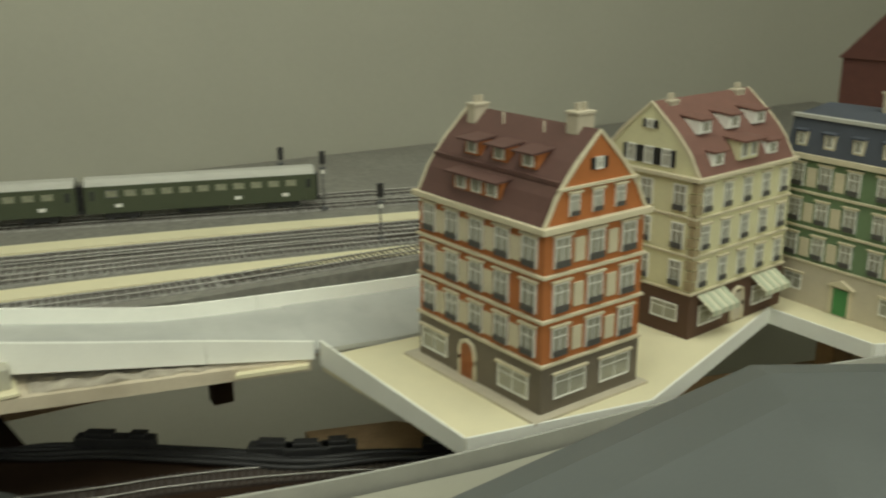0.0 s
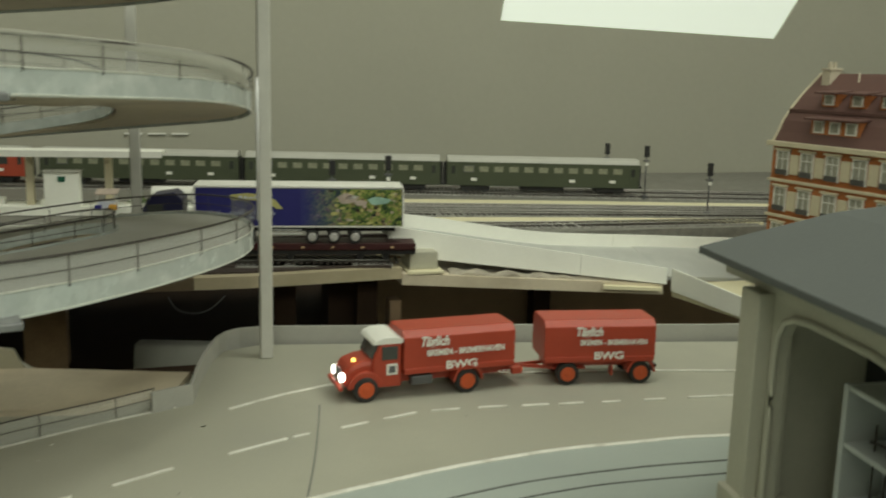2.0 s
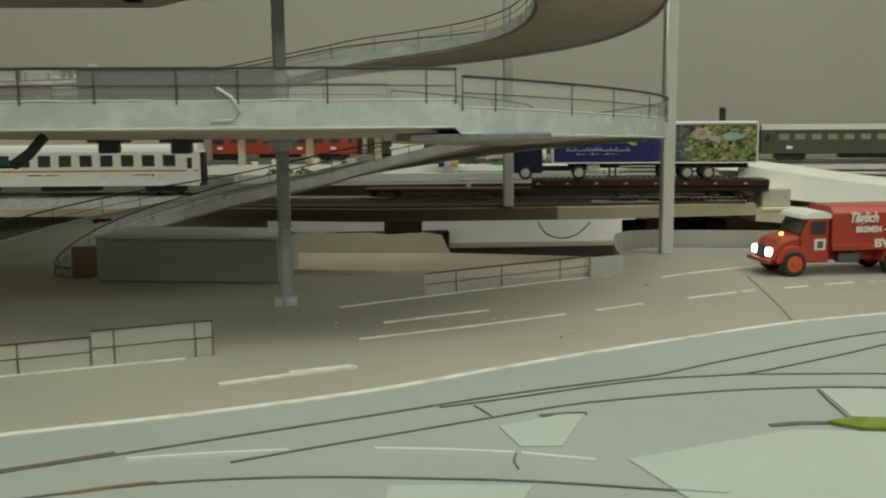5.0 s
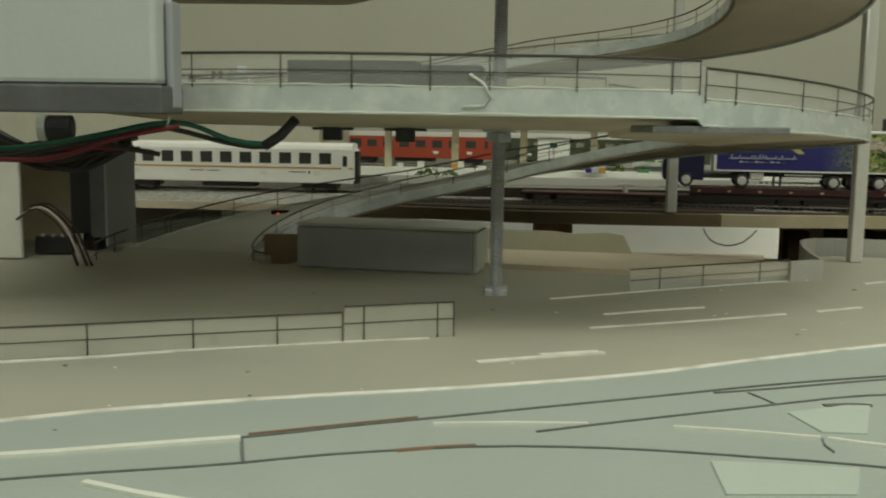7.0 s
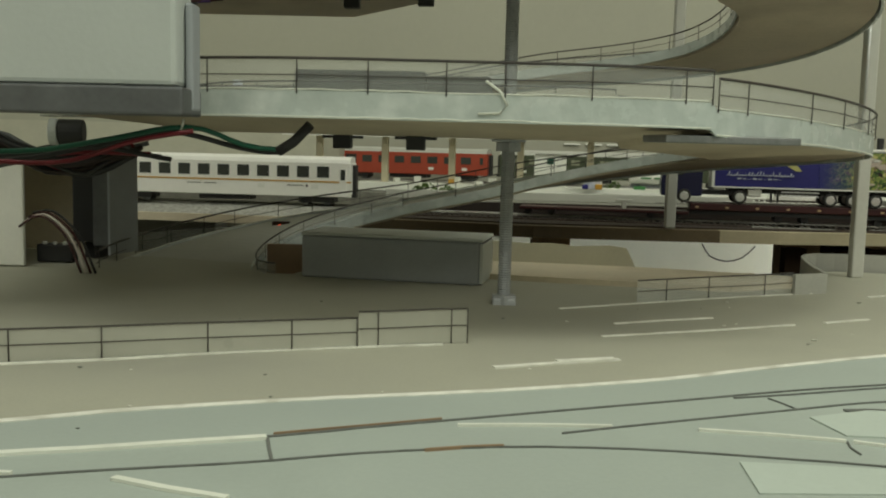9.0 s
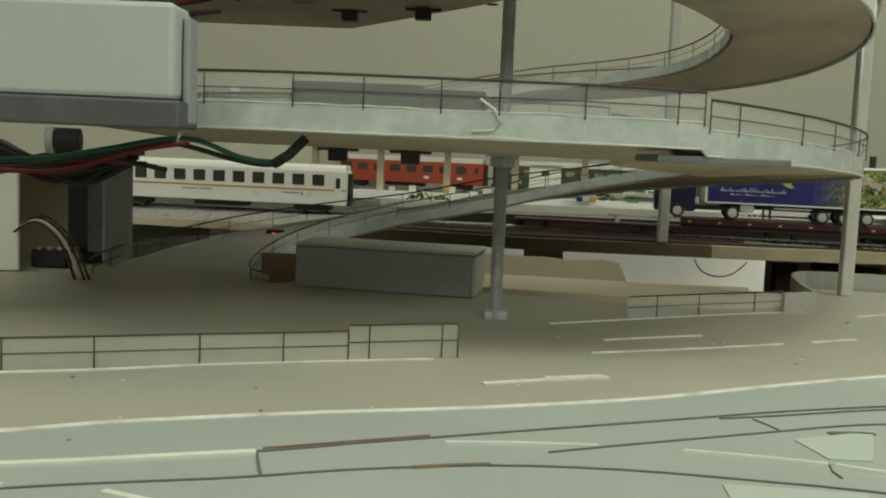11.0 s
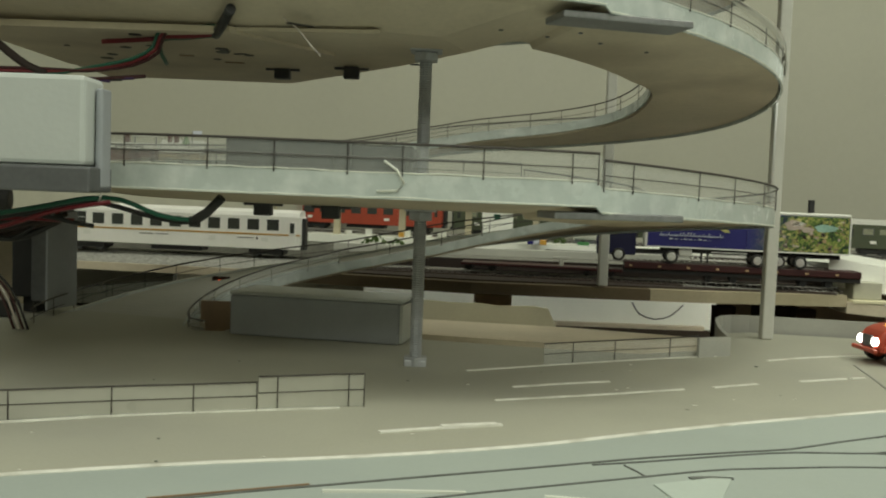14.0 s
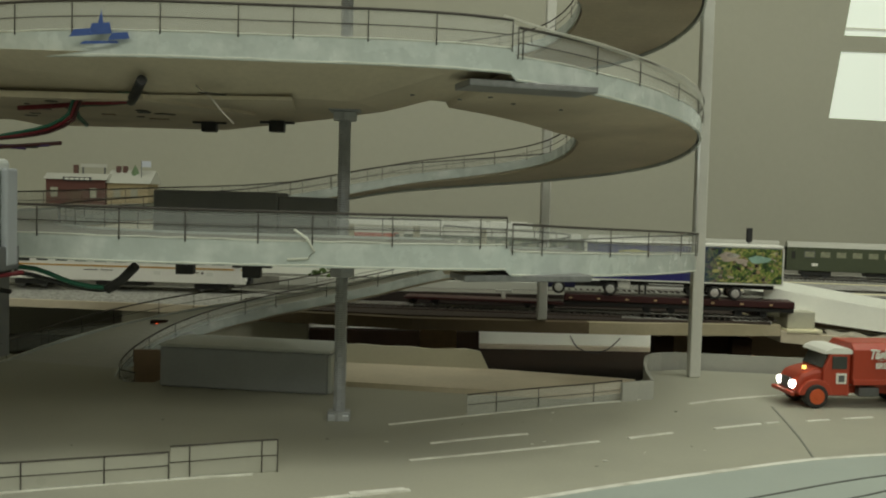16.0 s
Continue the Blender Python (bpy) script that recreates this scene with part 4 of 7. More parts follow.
part("side", profile_y(torn, 0, 0.0025), "grey_card", bxw).matrix_basis = pose(-0.042, -0.030, 0, 0, 0, -8.3)
part("flange", prism([(-0.145, -0.0232), (-0.042, -0.0272), (0.067, -0.0432), (0.0665, -0.036), (-0.042, -0.020), (-0.145, -0.016)], 0.0, 0.002), "ply", bxw)
structure(part("road_side_plate", prism([(-0.70, 0.40), (-0.46, 0.40), (-0.46, 0.60), (-0.52, 0.66), (-0.70, 0.66)], -0.011, -0.0008), "road"), "grey plate beside the ramp's foot", "plate")
cable([(-0.002, 0.7335, 0.004), (0.004, 0.730, -0.006), (0.018, 0.7285, -0.0105), (0.033, 0.7295, -0.007), (0.045, 0.7335, 0.003)], 0.0006, "black", "thin dark wire loop below the track board")
structure(part("white_panel", box(-0.60, 0.70, 1.36, 1.366, -0.105, 0.008), "white_board"), "white backdrop panel of the lower level", "panel")
structure(part("lower_back_rail", box(-0.0405, 0.24, 1.345, 1.3595, -0.105, -0.099), "ply"), "thin tan rail at the foot of the backdrop", "rail")
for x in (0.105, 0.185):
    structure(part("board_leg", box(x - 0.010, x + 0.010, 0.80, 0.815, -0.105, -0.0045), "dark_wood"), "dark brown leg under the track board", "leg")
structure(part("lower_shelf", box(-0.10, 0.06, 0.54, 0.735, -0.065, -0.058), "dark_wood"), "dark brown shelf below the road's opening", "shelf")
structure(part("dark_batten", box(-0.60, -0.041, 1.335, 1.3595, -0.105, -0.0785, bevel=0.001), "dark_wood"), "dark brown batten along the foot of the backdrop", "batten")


# ---- tracks ----
def track(points, z, label, bed="ballast", width=0.034):
    t = tagged(thing("railway_track"), label, "track", group="tracks")
    line = smooth_line([(x, y, z) for x, y in points], 0.012)
    bed_l, bed_r, r1, r2 = [], [], [], []
    sl = bmesh.new()
    run = 0.0
    for i, p in enumerate(line):
        d = (line[min(i + 1, len(line) - 1)] - line[max(i - 1, 0)]).normalized()
        s = Vector((-d.y, d.x, 0))
        bed_l.append(p + s * width / 2)
        bed_r.append(p - s * width / 2)
        r1.append(p + s * 0.0082)
        r2.append(p - s * 0.0082)
        a = math.atan2(d.y, d.x)
        n = 2
        for k in range(n):
            q = p + d * 0.006 * k
            box(-0.0013, 0.0013, -0.015, 0.015, 0.0008, 0.0024, sl, m=Matrix.Translation(q) @ Matrix.Rotation(a, 4, "Z")) if len(line) < 260 else None
    part("ballast_bed", ribbon(bed_l, bed_r, 0.001, 0.003), bed, t)
    if len(sl.verts):
        tagged(part("sleeper_grid", sl, "sleeper", t), kind="stuff")
    else:
        sl.free()
    for r in (r1, r2):
        part("rail", tube([p + Vector((0, 0, 0.0034)) for p in r], 0.0008, 5, smooth=False), "rail", t)
    return t


TL = "silver rails on dark sleepers in grey ballast"
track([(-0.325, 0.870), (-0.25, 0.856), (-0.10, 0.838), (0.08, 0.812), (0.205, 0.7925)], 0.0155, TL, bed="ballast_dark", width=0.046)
track([(-1.15, 1.075), (-0.60, 0.997), (-0.345, 0.962), (-0.265, 0.951)], 0.0125, TL)
track([(-0.24, 0.972), (-0.1, 0.955), (0.25, 0.915), (0.45, 0.893), (0.8, 0.885)], 0.029, TL)
for dy in (0.0, 0.05):
    track([(-1.15, 1.39 + dy * 0.4), (-0.45, 1.35 + dy * 0.7), (0.11, 1.25 + dy), (0.38, 1.18 + dy), (0.64, 1.112 + dy), (0.95, 1.04 + dy), (1.5, 0.95 + dy)], 0.029, TL)
track([(-0.6, 1.21), (0.1, 1.096), (0.45, 1.031), (0.8, 0.962), (1.3, 0.90)], 0.029, TL)
track([(-0.3, 1.142), (0.2, 1.050), (0.5, 0.993), (0.8, 0.925), (1.2, 0.875)], 0.029, TL)
track([(-0.05, 1.03), (0.3, 0.995), (0.5, 0.965), (0.75, 0.92), (1.0, 0.90)], 0.0292, TL)
bank = smooth_line([(-1.0, 1.033, 0.0155), (-0.60, 0.980, 0.0155), (-0.345, 0.945, 0.0155), (-0.262, 0.934, 0.0155)], 0.006)
rb = random.Random(5)
bank_rows = [[], [], [], [], []]
for p in bank:
    for k in range(5):
        bank_rows[k].append(Vector((p.x + rb.uniform(-0.001, 0.001), p.y - 0.0115 * k, p.z - 0.0024 * k + (rb.uniform(-0.0006, 0.0006) if 0 < k < 4 else 0))))
bk = bmesh.new()
for a, b in zip(bank_rows, bank_rows[1:]):
    ribbon(a, b, 0, 0.004, bk)
structure(part("ballast_bank", bk, "ballast"), "light grey ballast bank sloping from the coach track", "ballast")
bank_lip = [Vector((p.x, p.y - 0.0475, 0.0057)) for p in bank]
structure(part("bank_board", ribbon(bank_lip, [p + Vector((0, -0.006, 0)) for p in bank_lip], 0, 0.0085), "ply"), "cream board edge below the ballast bank", "board")
low_lip = [p for p in bank_lip if p.x > -0.475]
structure(part("bank_fascia", upright([p + Vector((0, 0.002, -0.0090)) for p in low_lip], [p + Vector((0, 0.002, -0.040)) for p in low_lip], 0.003), "kiosk_wall"), "pale grey panel below the coach track's edge", "panel")
structure(part("ballast_strip", stripe([(0.06, 0.801), (0.12, 0.795), (0.205, 0.786)], 0.026, 0.0153, 0.002, lift=0.0012), "ballast"), "light grey ballast beside the flat wagon", "ballast")
LT = "curved track on the board below the layout"
track([(-0.1, 0.845), (0.1, 0.785), (0.25, 0.742), (0.36, 0.712), (0.467, 0.695), (0.531, 0.682), (0.601, 0.661), (0.75, 0.60), (0.95, 0.5)], -0.104, LT, bed="cream_board", width=0.040)
track([(-0.02, 0.875), (0.15, 0.830), (0.292, 0.789), (0.359, 0.774), (0.43, 0.751), (0.507, 0.720), (0.566, 0.686), (0.66, 0.625)], -0.1036, LT, bed="ballast_dark", width=0.030)


# ---- signals ----
def signal(x, y, z, h, label="dark colour-light signal on a slim mast"):
    s = tagged(thing("railway_signal", pose(x, y, z)), label, "signal", group="signals")
    part("mast", tube([(0, 0, 0), (0, 0, h)], 0.0010, 8, smooth=False), "dark_steel", s)
    part("head", box(-0.0032, 0.0032, -0.003, 0.0015, h - 0.016, h, bevel=0.0008), "black", s)
    part("bracket", box(-0.004, 0.004, -0.002, 0.002, h - 0.022, h - 0.020), "dark_steel", s)
    part("foot", box(-0.003, 0.003, -0.003, 0.003, 0, 0.005, bevel=0.0006), "dark_steel", s)
    part("number_plate", box(-0.002, 0.002, -0.0026, -0.0018, h - 0.0275, h - 0.0235), "white_plastic", s)
    return s


for x, y, h in [(0.642, 0.936, 0.066), (0.641, 1.095, 0.074), (0.608, 1.150, 0.073), (0.236, 0.935, 0.076), (0.172, 0.925, 0.072)]:
    signal(x, y, 0.029, h)


# ---- railway vehicles ----
def frame_ring(w, z0, z1, y):
    """Four thin bars round a coach window."""
    own = bmesh.new()
    for a, b, c_, d_ in ((-w, w, z0, z0 + 0.0009), (-w, w, z1 - 0.0009, z1), (-w, -w + 0.0009, z0, z1), (w - 0.0009, w, z0, z1)):
        box(a, b, y - 0.0006, y + 0.0002, c_, d_, own)
    return own


def coach(name, m, length, h, body, roof, label, windows=11, frame="black", stripe_mat=None, pane="glass"):
    c = tagged(thing(name, m), label, "railway coach", group=name)
    w = 0.031
    prof = [(-w / 2, 0.010), (w / 2, 0.010), (w / 2, h - 0.007), (-w / 2, h - 0.007)]
    part("body", profile_x(prof, -length / 2, length / 2, bevel=0.0008), body, c)
    rp = [(-w / 2, h - 0.0072), (w / 2, h - 0.0072), (w / 2 - 0.002, h - 0.003), (w / 2 - 0.007, h), (-w / 2 + 0.007, h), (-w / 2 + 0.002, h - 0.003)]
    part("roof", profile_x(rp, -length / 2 + 0.001, length / 2 - 0.001), roof, c)
    y = -w / 2
    wp = None
    span = length - 0.04
    for k in range(windows):
        x = -span / 2 + span * (k + 0.5) / windows
        ww = span / windows * 0.30
        if wp is None:
            wp = part("window", box(-ww, ww, y - 0.0004, y + 0.0006, h * (0.575 if stripe_mat else 0.53 if pane == "glass" else 0.59), h * (0.80 if stripe_mat else 0.74), bevel=0.0002), pane, c)
            part("frame", frame_ring(ww + 0.0009, h * (0.575 if stripe_mat else 0.53 if pane == "glass" else 0.59) - 0.0009, h * (0.80 if stripe_mat else 0.74) + 0.0009, y), "black" if pane == "glass" else "dark_steel", wp)
            if stripe_mat:
                part("frame_bar", box(-ww, ww, y - 0.0007, y - 0.0003, h * 0.69, h * 0.702), "steel", wp)
            wp.matrix_basis = pose(x, 0, 0)
        else:
            again(wp, pose(x, 0, 0))
    for x in (-length / 2 + 0.009, length / 2 - 0.009):
        part("door", box(x - 0.004, x + 0.004, y - 0.0005, y + 0.0006, 0.0105, h * 0.76, bevel=0.0002), body, c)
        part("window", box(x - 0.0025, x + 0.0025, y - 0.0008, y, h * 0.53, h * 0.74), "glass", c)
    if stripe_mat:
        part("stripe", box(-length / 2, length / 2, y - 0.0003, y + 0.0004, h * 0.475, h * 0.505), stripe_mat, c)
        for x0, x1 in ((-0.042, -0.026), (-0.022, -0.008), (0.073, 0.092)):
            part("lettering_bar", box(x0, x1, y - 0.0003, y + 0.0004, h * 0.40, h * 0.415), "dark_card", c)
        part("class_mark", box(0.0945, 0.0965, y - 0.0003, y + 0.0004, h * 0.375, h * 0.425), "dark_card", c)
    for x in (-length * 0.36, length * 0.36, length * 0.15):
        part("plate", box(x - 0.004, x + 0.004, y - 0.0005, y + 0.0003, h * 0.34, h * 0.42), "white_plastic", c)
    for x in (-length / 2 + 0.04, length / 2 - 0.04):
        bg = part("bogie", box(x - 0.020, x + 0.020, y + 0.003, -y - 0.003, 0.0035, 0.0098, bevel=0.001), frame, c)
        for dx in (-0.0125, 0.0125):
            part("wheel", cyl(0.0052, 0.019, pose(x + dx, 0, 0.0053, 90), 14), "dark_steel", bg)
    part("underframe", box(-0.03, 0.03, y + 0.004, -y - 0.004, 0.0045, 0.0098, bevel=0.001), frame, c)
    for e in (-1, 1):
        part("gangway", box(e * length / 2, e * (length / 2 + 0.004), -0.006, 0.006, 0.010, h - 0.009), "black", c)
        part("buffer", box(e * length / 2, e * (length / 2 + 0.005), -0.012, -0.008, 0.010, 0.013), "black", c)
    return c


GA = math.degrees(math.atan2(-0.069, 0.263))
ux, uy = math.cos(math.radians(GA)), math.sin(math.radians(GA))
for k in range(3):
    d = 0.137 + 0.277 * k
    coach("green_coach", pose(0.640 - ux * d, 1.112 - uy * d, 0.0325, 0, 0, GA), 0.268, 0.050, "green_coach", "roof_grey", "dark green passenger coach with a light grey roof", windows=11, pane="coach_pane")
d = 0.137 + 0.277 * 3
coach("red_coach", pose(0.640 - ux * d, 1.112 - uy * d, 0.0325, 0, 0, GA), 0.25, 0.050, "bright_red", "roof_grey", "red railway vehicle at the head of the green coaches", windows=8)
wa = -5.0
coach("white_coach", pose(-0.338 - 0.145 * math.cos(math.radians(wa)), 0.9515 - 0.145 * math.sin(math.radians(wa)), 0.0160, 0, 0, wa), 0.290, 0.0545, "coach_white", "coach_white", "cream-white passenger coach with ochre and red stripes", windows=11, stripe_mat="gold")


def wheel(name, r, w, m, parent, rim):
    own = cyl(r, w, None, 24, bevel=r * 0.12)
    t = part(name, own, "rubber", parent)
    t.matrix_basis = m
    part("rim", cyl(r * 0.66, w * 1.06, None, 20, bevel=r * 0.05), rim, t)
    part("hub", cyl(r * 0.26, w * 1.2, None, 12, bevel=r * 0.05), rim, t)
    return t


# flat wagon with the blue lorry
fw = tagged(thing("flat_wagon", pose(0.08, 0.812, 0.0194, 0, 0, -9)), "wine-red low flat wagon carrying a lorry", "flat wagon")
part("deck", box(-0.075, 0.15, -0.016, 0.016, 0.0104, 0.0172, bevel=0.0008), "wine", fw)
part("low_deck", box(-0.24, -0.0755, -0.015, 0.015, 0.0055, 0.0085, bevel=0.0008), "wine", fw)
part("side_beam", box(-0.075, 0.15, -0.0130, 0.0130, 0.0062, 0.0103), "black", fw)
for k in range(8):
    part("stake_pocket", box(-0.070 + k * 0.028, -0.067 + k * 0.028, -0.0168, -0.0159, 0.0126, 0.0144), "wood", fw)
for x in (-0.22, -0.1, 0.02, 0.11):
    for dx in (-0.012, 0.012):
        part("wheelset", cyl(0.0036, 0.018, pose(x + dx, 0, 0.0036, 90), 14), "black", fw)

lo = tagged(thing("blue_lorry", pose(-0.0035, 0.8252, 0.0369, 0, 0, -9)), "blue articulated lorry with a printed trailer side", "lorry")
trl = part("trailer_body", box(0.030, 0.221, -0.0175, 0.0175, 0.0155, 0.052, bevel=0.0008), "blue", lo, "blue trailer box with a garden picture")
part("trailer_roof", box(0.0295, 0.2215, -0.018, 0.018, 0.0515, 0.0545, bevel=0.001), "white_plastic", lo)
part("rear_door", box(0.2212, 0.2225, -0.017, 0.017, 0.0155, 0.052), "white_plastic", lo)
part("front_corner", box(0.0285, 0.031, -0.0182, 0.0182, 0.0155, 0.052), "white_plastic", lo)
part("lower_rail", box(0.030, 0.221, -0.0180, -0.0175, 0.0152, 0.0166), "white_plastic", lo)
part("side_picture", box(0.126, 0.2205, -0.0180, -0.0175, 0.0168, 0.0512), "garden_picture", trl, "green garden picture")
for cx, cz, rx, rz, mt in ((0.170, 0.0425, 0.0095, 0.0048, "flesh"), (0.172, 0.0440, 0.006, 0.0022, "white_board"), (0.199, 0.0405, 0.0105, 0.0036, "teal"), (0.182, 0.0385, 0.006, 0.0026, "flesh")):
    part("picture_shape", prism([(rx * math.cos(a) * (1 + 0.12 * math.sin(5 * a)), rz * math.sin(a) * (1 + 0.15 * math.cos(3 * a))) for a in [k2 * 0.314 for k2 in range(20)]], 0.0001, 0.0003, m=pose(cx, -0.0180, cz, 90)), mt, trl)
gp = random.Random(21)
for k in range(46):
    cx, cz = gp.uniform(0.150, 0.217), gp.uniform(0.0185, 0.0500)
    mt = gp.choice(("lime", "lime", "leaf", "flesh", "wood", "dark_card")) if cz < 0.036 or cx < 0.158 else gp.choice(("leaf", "leaf", "lime", "dark_card"))
    if cx > 0.192 and cz < 0.028:
        mt = gp.choice(("dark_card", "brown_card", "black"))
    rx, rz = gp.uniform(0.0012, 0.0034), gp.uniform(0.0008, 0.0020)
    part("picture_shape", prism([(rx * math.cos(a) * gp.uniform(0.7, 1.2), rz * math.sin(a) * gp.uniform(0.7, 1.2)) for a in [k2 * 0.628 for k2 in range(10)]], 0.0001, 0.00022, m=pose(cx, -0.0180, cz, 90)), mt, trl)
for x0, x1, z0, z1, mt in [(0.070, 0.098, 0.0418, 0.0445, "pale_blue"), (0.052, 0.094, 0.0238, 0.0250, "pale_blue")]:
    n = max(2, int((x1 - x0) / 0.0045))
    for k in range(n):
        a = x0 + (x1 - x0) * k / n
        part("letter_bar", box(a, a + (x1 - x0) / n * 0.72, -0.0181, -0.0175, z0, z1 - 0.0005 * (k % 3)), mt, trl)
rs = random.Random(9)
script, pen = [], 0.042
while pen < 0.103:
    tall, wide = rs.choice((0.0014, 0.0016, 0.0015, 0.0034)), rs.uniform(0.0021, 0.0031)
    if not script or pen > 0.066 and len(script) < 100:
        tall = 0.0042
    for k in range(9):
        a = 6.2832 * k / 9
        lift_z = tall * (0.5 - 0.5 * math.cos(a))
        script.append(Vector((pen + wide * k / 9 + 0.0007 * math.sin(a) + 0.35 * lift_z, -0.0181, 0.0272 + lift_z)))
    pen += wide
part("script_line", tube(script, 0.00036, 5, smooth=False), "pale_blue", trl, "pale line of script")
arc_out = [(0.062, 0.0455), (0.078, 0.0470), (0.092, 0.0455), (0.103, 0.0408), (0.110, 0.0325)]
arc_in = [(0.1045, 0.0325), (0.0965, 0.0372), (0.088, 0.0398), (0.078, 0.0408), (0.064, 0.0402)]
part("swoosh", prism(arc_out + arc_in, 0.0001, 0.0004, m=pose(0, -0.0176, 0, 90)), "lime", trl)
part("chassis", box(0.045, 0.215, -0.010, 0.010, 0.0105, 0.0150), "black", lo)
for x in (0.137, 0.157, 0.177):
    for y in (-0.0145, 0.0145):
        wheel("wheel", 0.0062, 0.007, pose(x, y, 0.0062, 90), lo, "chrome")
for x in (0.055, 0.0035):
    for y in (-0.0145, 0.0145):
        wheel("wheel", 0.0065, 0.007, pose(x, y, 0.0065, 90), lo, "chrome")
cabp = [(-0.018, 0.006), (0.020, 0.006), (0.020, 0.040), (0.012, 0.047), (-0.008, 0.044), (-0.0175, 0.030), (-0.019, 0.018)]
part("cab", profile_y(cabp, -0.0165, 0.0165, bevel=0.0012), "navy", lo)
part("windscreen", profile_y([(-0.0186, 0.0275), (-0.0176, 0.027), (-0.0105, 0.0405), (-0.0115, 0.0415)], -0.0145, 0.0145), "glass", lo)
part("side_window", box(-0.012, 0.002, -0.0169, -0.0165, 0.026, 0.036), "glass", lo)
part("cab_chassis", box(0.018, 0.065, -0.011, 0.011, 0.008, 0.012), "black", lo)
part("tank", box(0.062, 0.075, -0.016, -0.009, 0.007, 0.0145, bevel=0.0015), "white_plastic", lo)
for x in (0.083, 0.089):
    part("landing_leg", box(x, x + 0.0018, -0.0155, -0.0135, 0.002, 0.0155), "black", lo)
for z in (0.0085, 0.012):
    part("side_guard", box(0.093, 0.127, -0.0165, -0.0158, z, z + 0.0012), "steel", lo)


# ---- red lorry with drawbar trailer ----
def tilt_body(name, x0, x1, w, z0, z1, parent):
    prof = [(-w, z0), (w, z0), (w, z1 - 0.004), (w - 0.0045, z1), (-w + 0.0045, z1), (-w, z1 - 0.004)]
    return part(name, profile_x(prof, x0, x1, bevel=0.0006), "truck_red", parent)


def fender(x, z, r, y0, y1):
    """A thin arched mudguard round a wheel."""
    own = bmesh.new()
    for k in range(10):
        a, b = math.pi * k / 10, math.pi * (k + 1) / 10
        profile_y([(x - r * math.cos(a), z + r * math.sin(a)), (x - r * math.cos(b), z + r * math.sin(b)), (x - (r - 0.0012) * math.cos(b), z + (r - 0.0012) * math.sin(b)), (x - (r - 0.0012) * math.cos(a), z + (r - 0.0012) * math.sin(a))], y0, y1, own)
    return own


def lettering(x0, x1, zt, zm, zb, y, parent, s=1.0):
    xm = (x0 + x1) / 2
    words("lettering", "T\u00e4glich", 0.0085 * s, "white_plastic", parent, pose(x0 + 0.0115, y, zt, 90, 0, 0), shear=0.25, width=0.0185 * s)
    words("lettering", "BREMEN - BREMERHAVEN", 0.0052 * s, "white_plastic", parent, pose(xm + 0.002, y, zm, 90, 0, 0), width=(x1 - x0) * 0.84)
    words("lettering", "BWG", 0.0072 * s, "white_plastic", parent, pose(xm - 0.001, y, zb, 90, 0, 0), width=0.0205 * s)


RA = 3.9
tr = tagged(thing("red_lorry", pose(0.0944, 0.4675, 0.0, 0, 0, RA)), "red bonneted lorry with white cab roof and lit headlights", "lorry")
bd = tilt_body("cargo_body", 0.038, 0.1125, 0.0165, 0.0185, 0.0425, tr)
part("side_board", box(0.0385, 0.112, -0.0172, 0.0172, 0.0155, 0.0192, bevel=0.0005), "truck_red", tr)
lettering(0.046, 0.1075, 0.0355, 0.0282, 0.0195, -0.01745, bd)
part("bonnet", profile_y([(0.0015, 0.0085), (0.022, 0.0085), (0.022, 0.0255), (0.013, 0.0250), (0.005, 0.0222), (0.0015, 0.0165)], -0.0125, 0.0125, bevel=0.0028), "truck_red", tr)
part("cab", profile_y([(0.019, 0.008), (0.0372, 0.008), (0.0372, 0.0362), (0.0235, 0.0362), (0.019, 0.0255)], -0.0148, 0.0148, bevel=0.0012), "truck_red", tr)
part("cab_roof", profile_y([(0.0188, 0.0352), (0.0384, 0.0352), (0.0384, 0.0376), (0.0340, 0.0396), (0.0255, 0.0396), (0.0205, 0.0376)], -0.0152, 0.0152, bevel=0.0005), "white_plastic", tr, "white cab roof")
part("windscreen", profile_y([(0.0183, 0.0262), (0.0194, 0.0258), (0.0236, 0.0345), (0.0225, 0.0350)], -0.0128, 0.0128), "glass", tr)
for y in (-0.0152, 0.0147):
    part("side_window", box(0.0245, 0.0345, y, y + 0.0005, 0.0255, 0.0338, bevel=0.0001), "glass", tr)
    part("emblem", box(0.0275, 0.0345, y - 0.0001, y + 0.0005, 0.0160, 0.0228), "white_plastic", tr)
    part("emblem_mark", box(0.0290, 0.0330, y - 0.0003, y + 0.0006, 0.0172, 0.0215), "dark_steel", tr)
for y in (-0.0088, 0.0088):
    part("headlight", cyl(0.0027, 0.003, pose(0.0012, y, 0.0148, 0, 90), 16, bevel=0.0006), "headlight", tr)
    part("wing", profile_y([(0.0045 + 0.011 * (1 - math.cos(a)) - 0.001, 0.0085 + 0.0105 * math.sin(a)) for a in [k * 0.3142 for k in range(11)]], y * 1.1 - 0.0055, y * 1.1 + 0.0055, bevel=0.0006), "truck_red", tr)
part("indicator", cyl(0.0013, 0.0022, pose(0.0075, -0.0112, 0.0262), 12, bevel=0.0004), "amber", tr, "lit amber indicator")
part("grille", box(0.0002, 0.0016, -0.006, 0.006, 0.0112, 0.0185, bevel=0.0003), "dark_steel", tr)
part("bumper", box(-0.0022, 0.0005, -0.0145, 0.0145, 0.0078, 0.0105, bevel=0.0008), "truck_red", tr)
part("chassis", box(0.004, 0.118, -0.0075, 0.0075, 0.0085, 0.0135), "truck_red", tr)
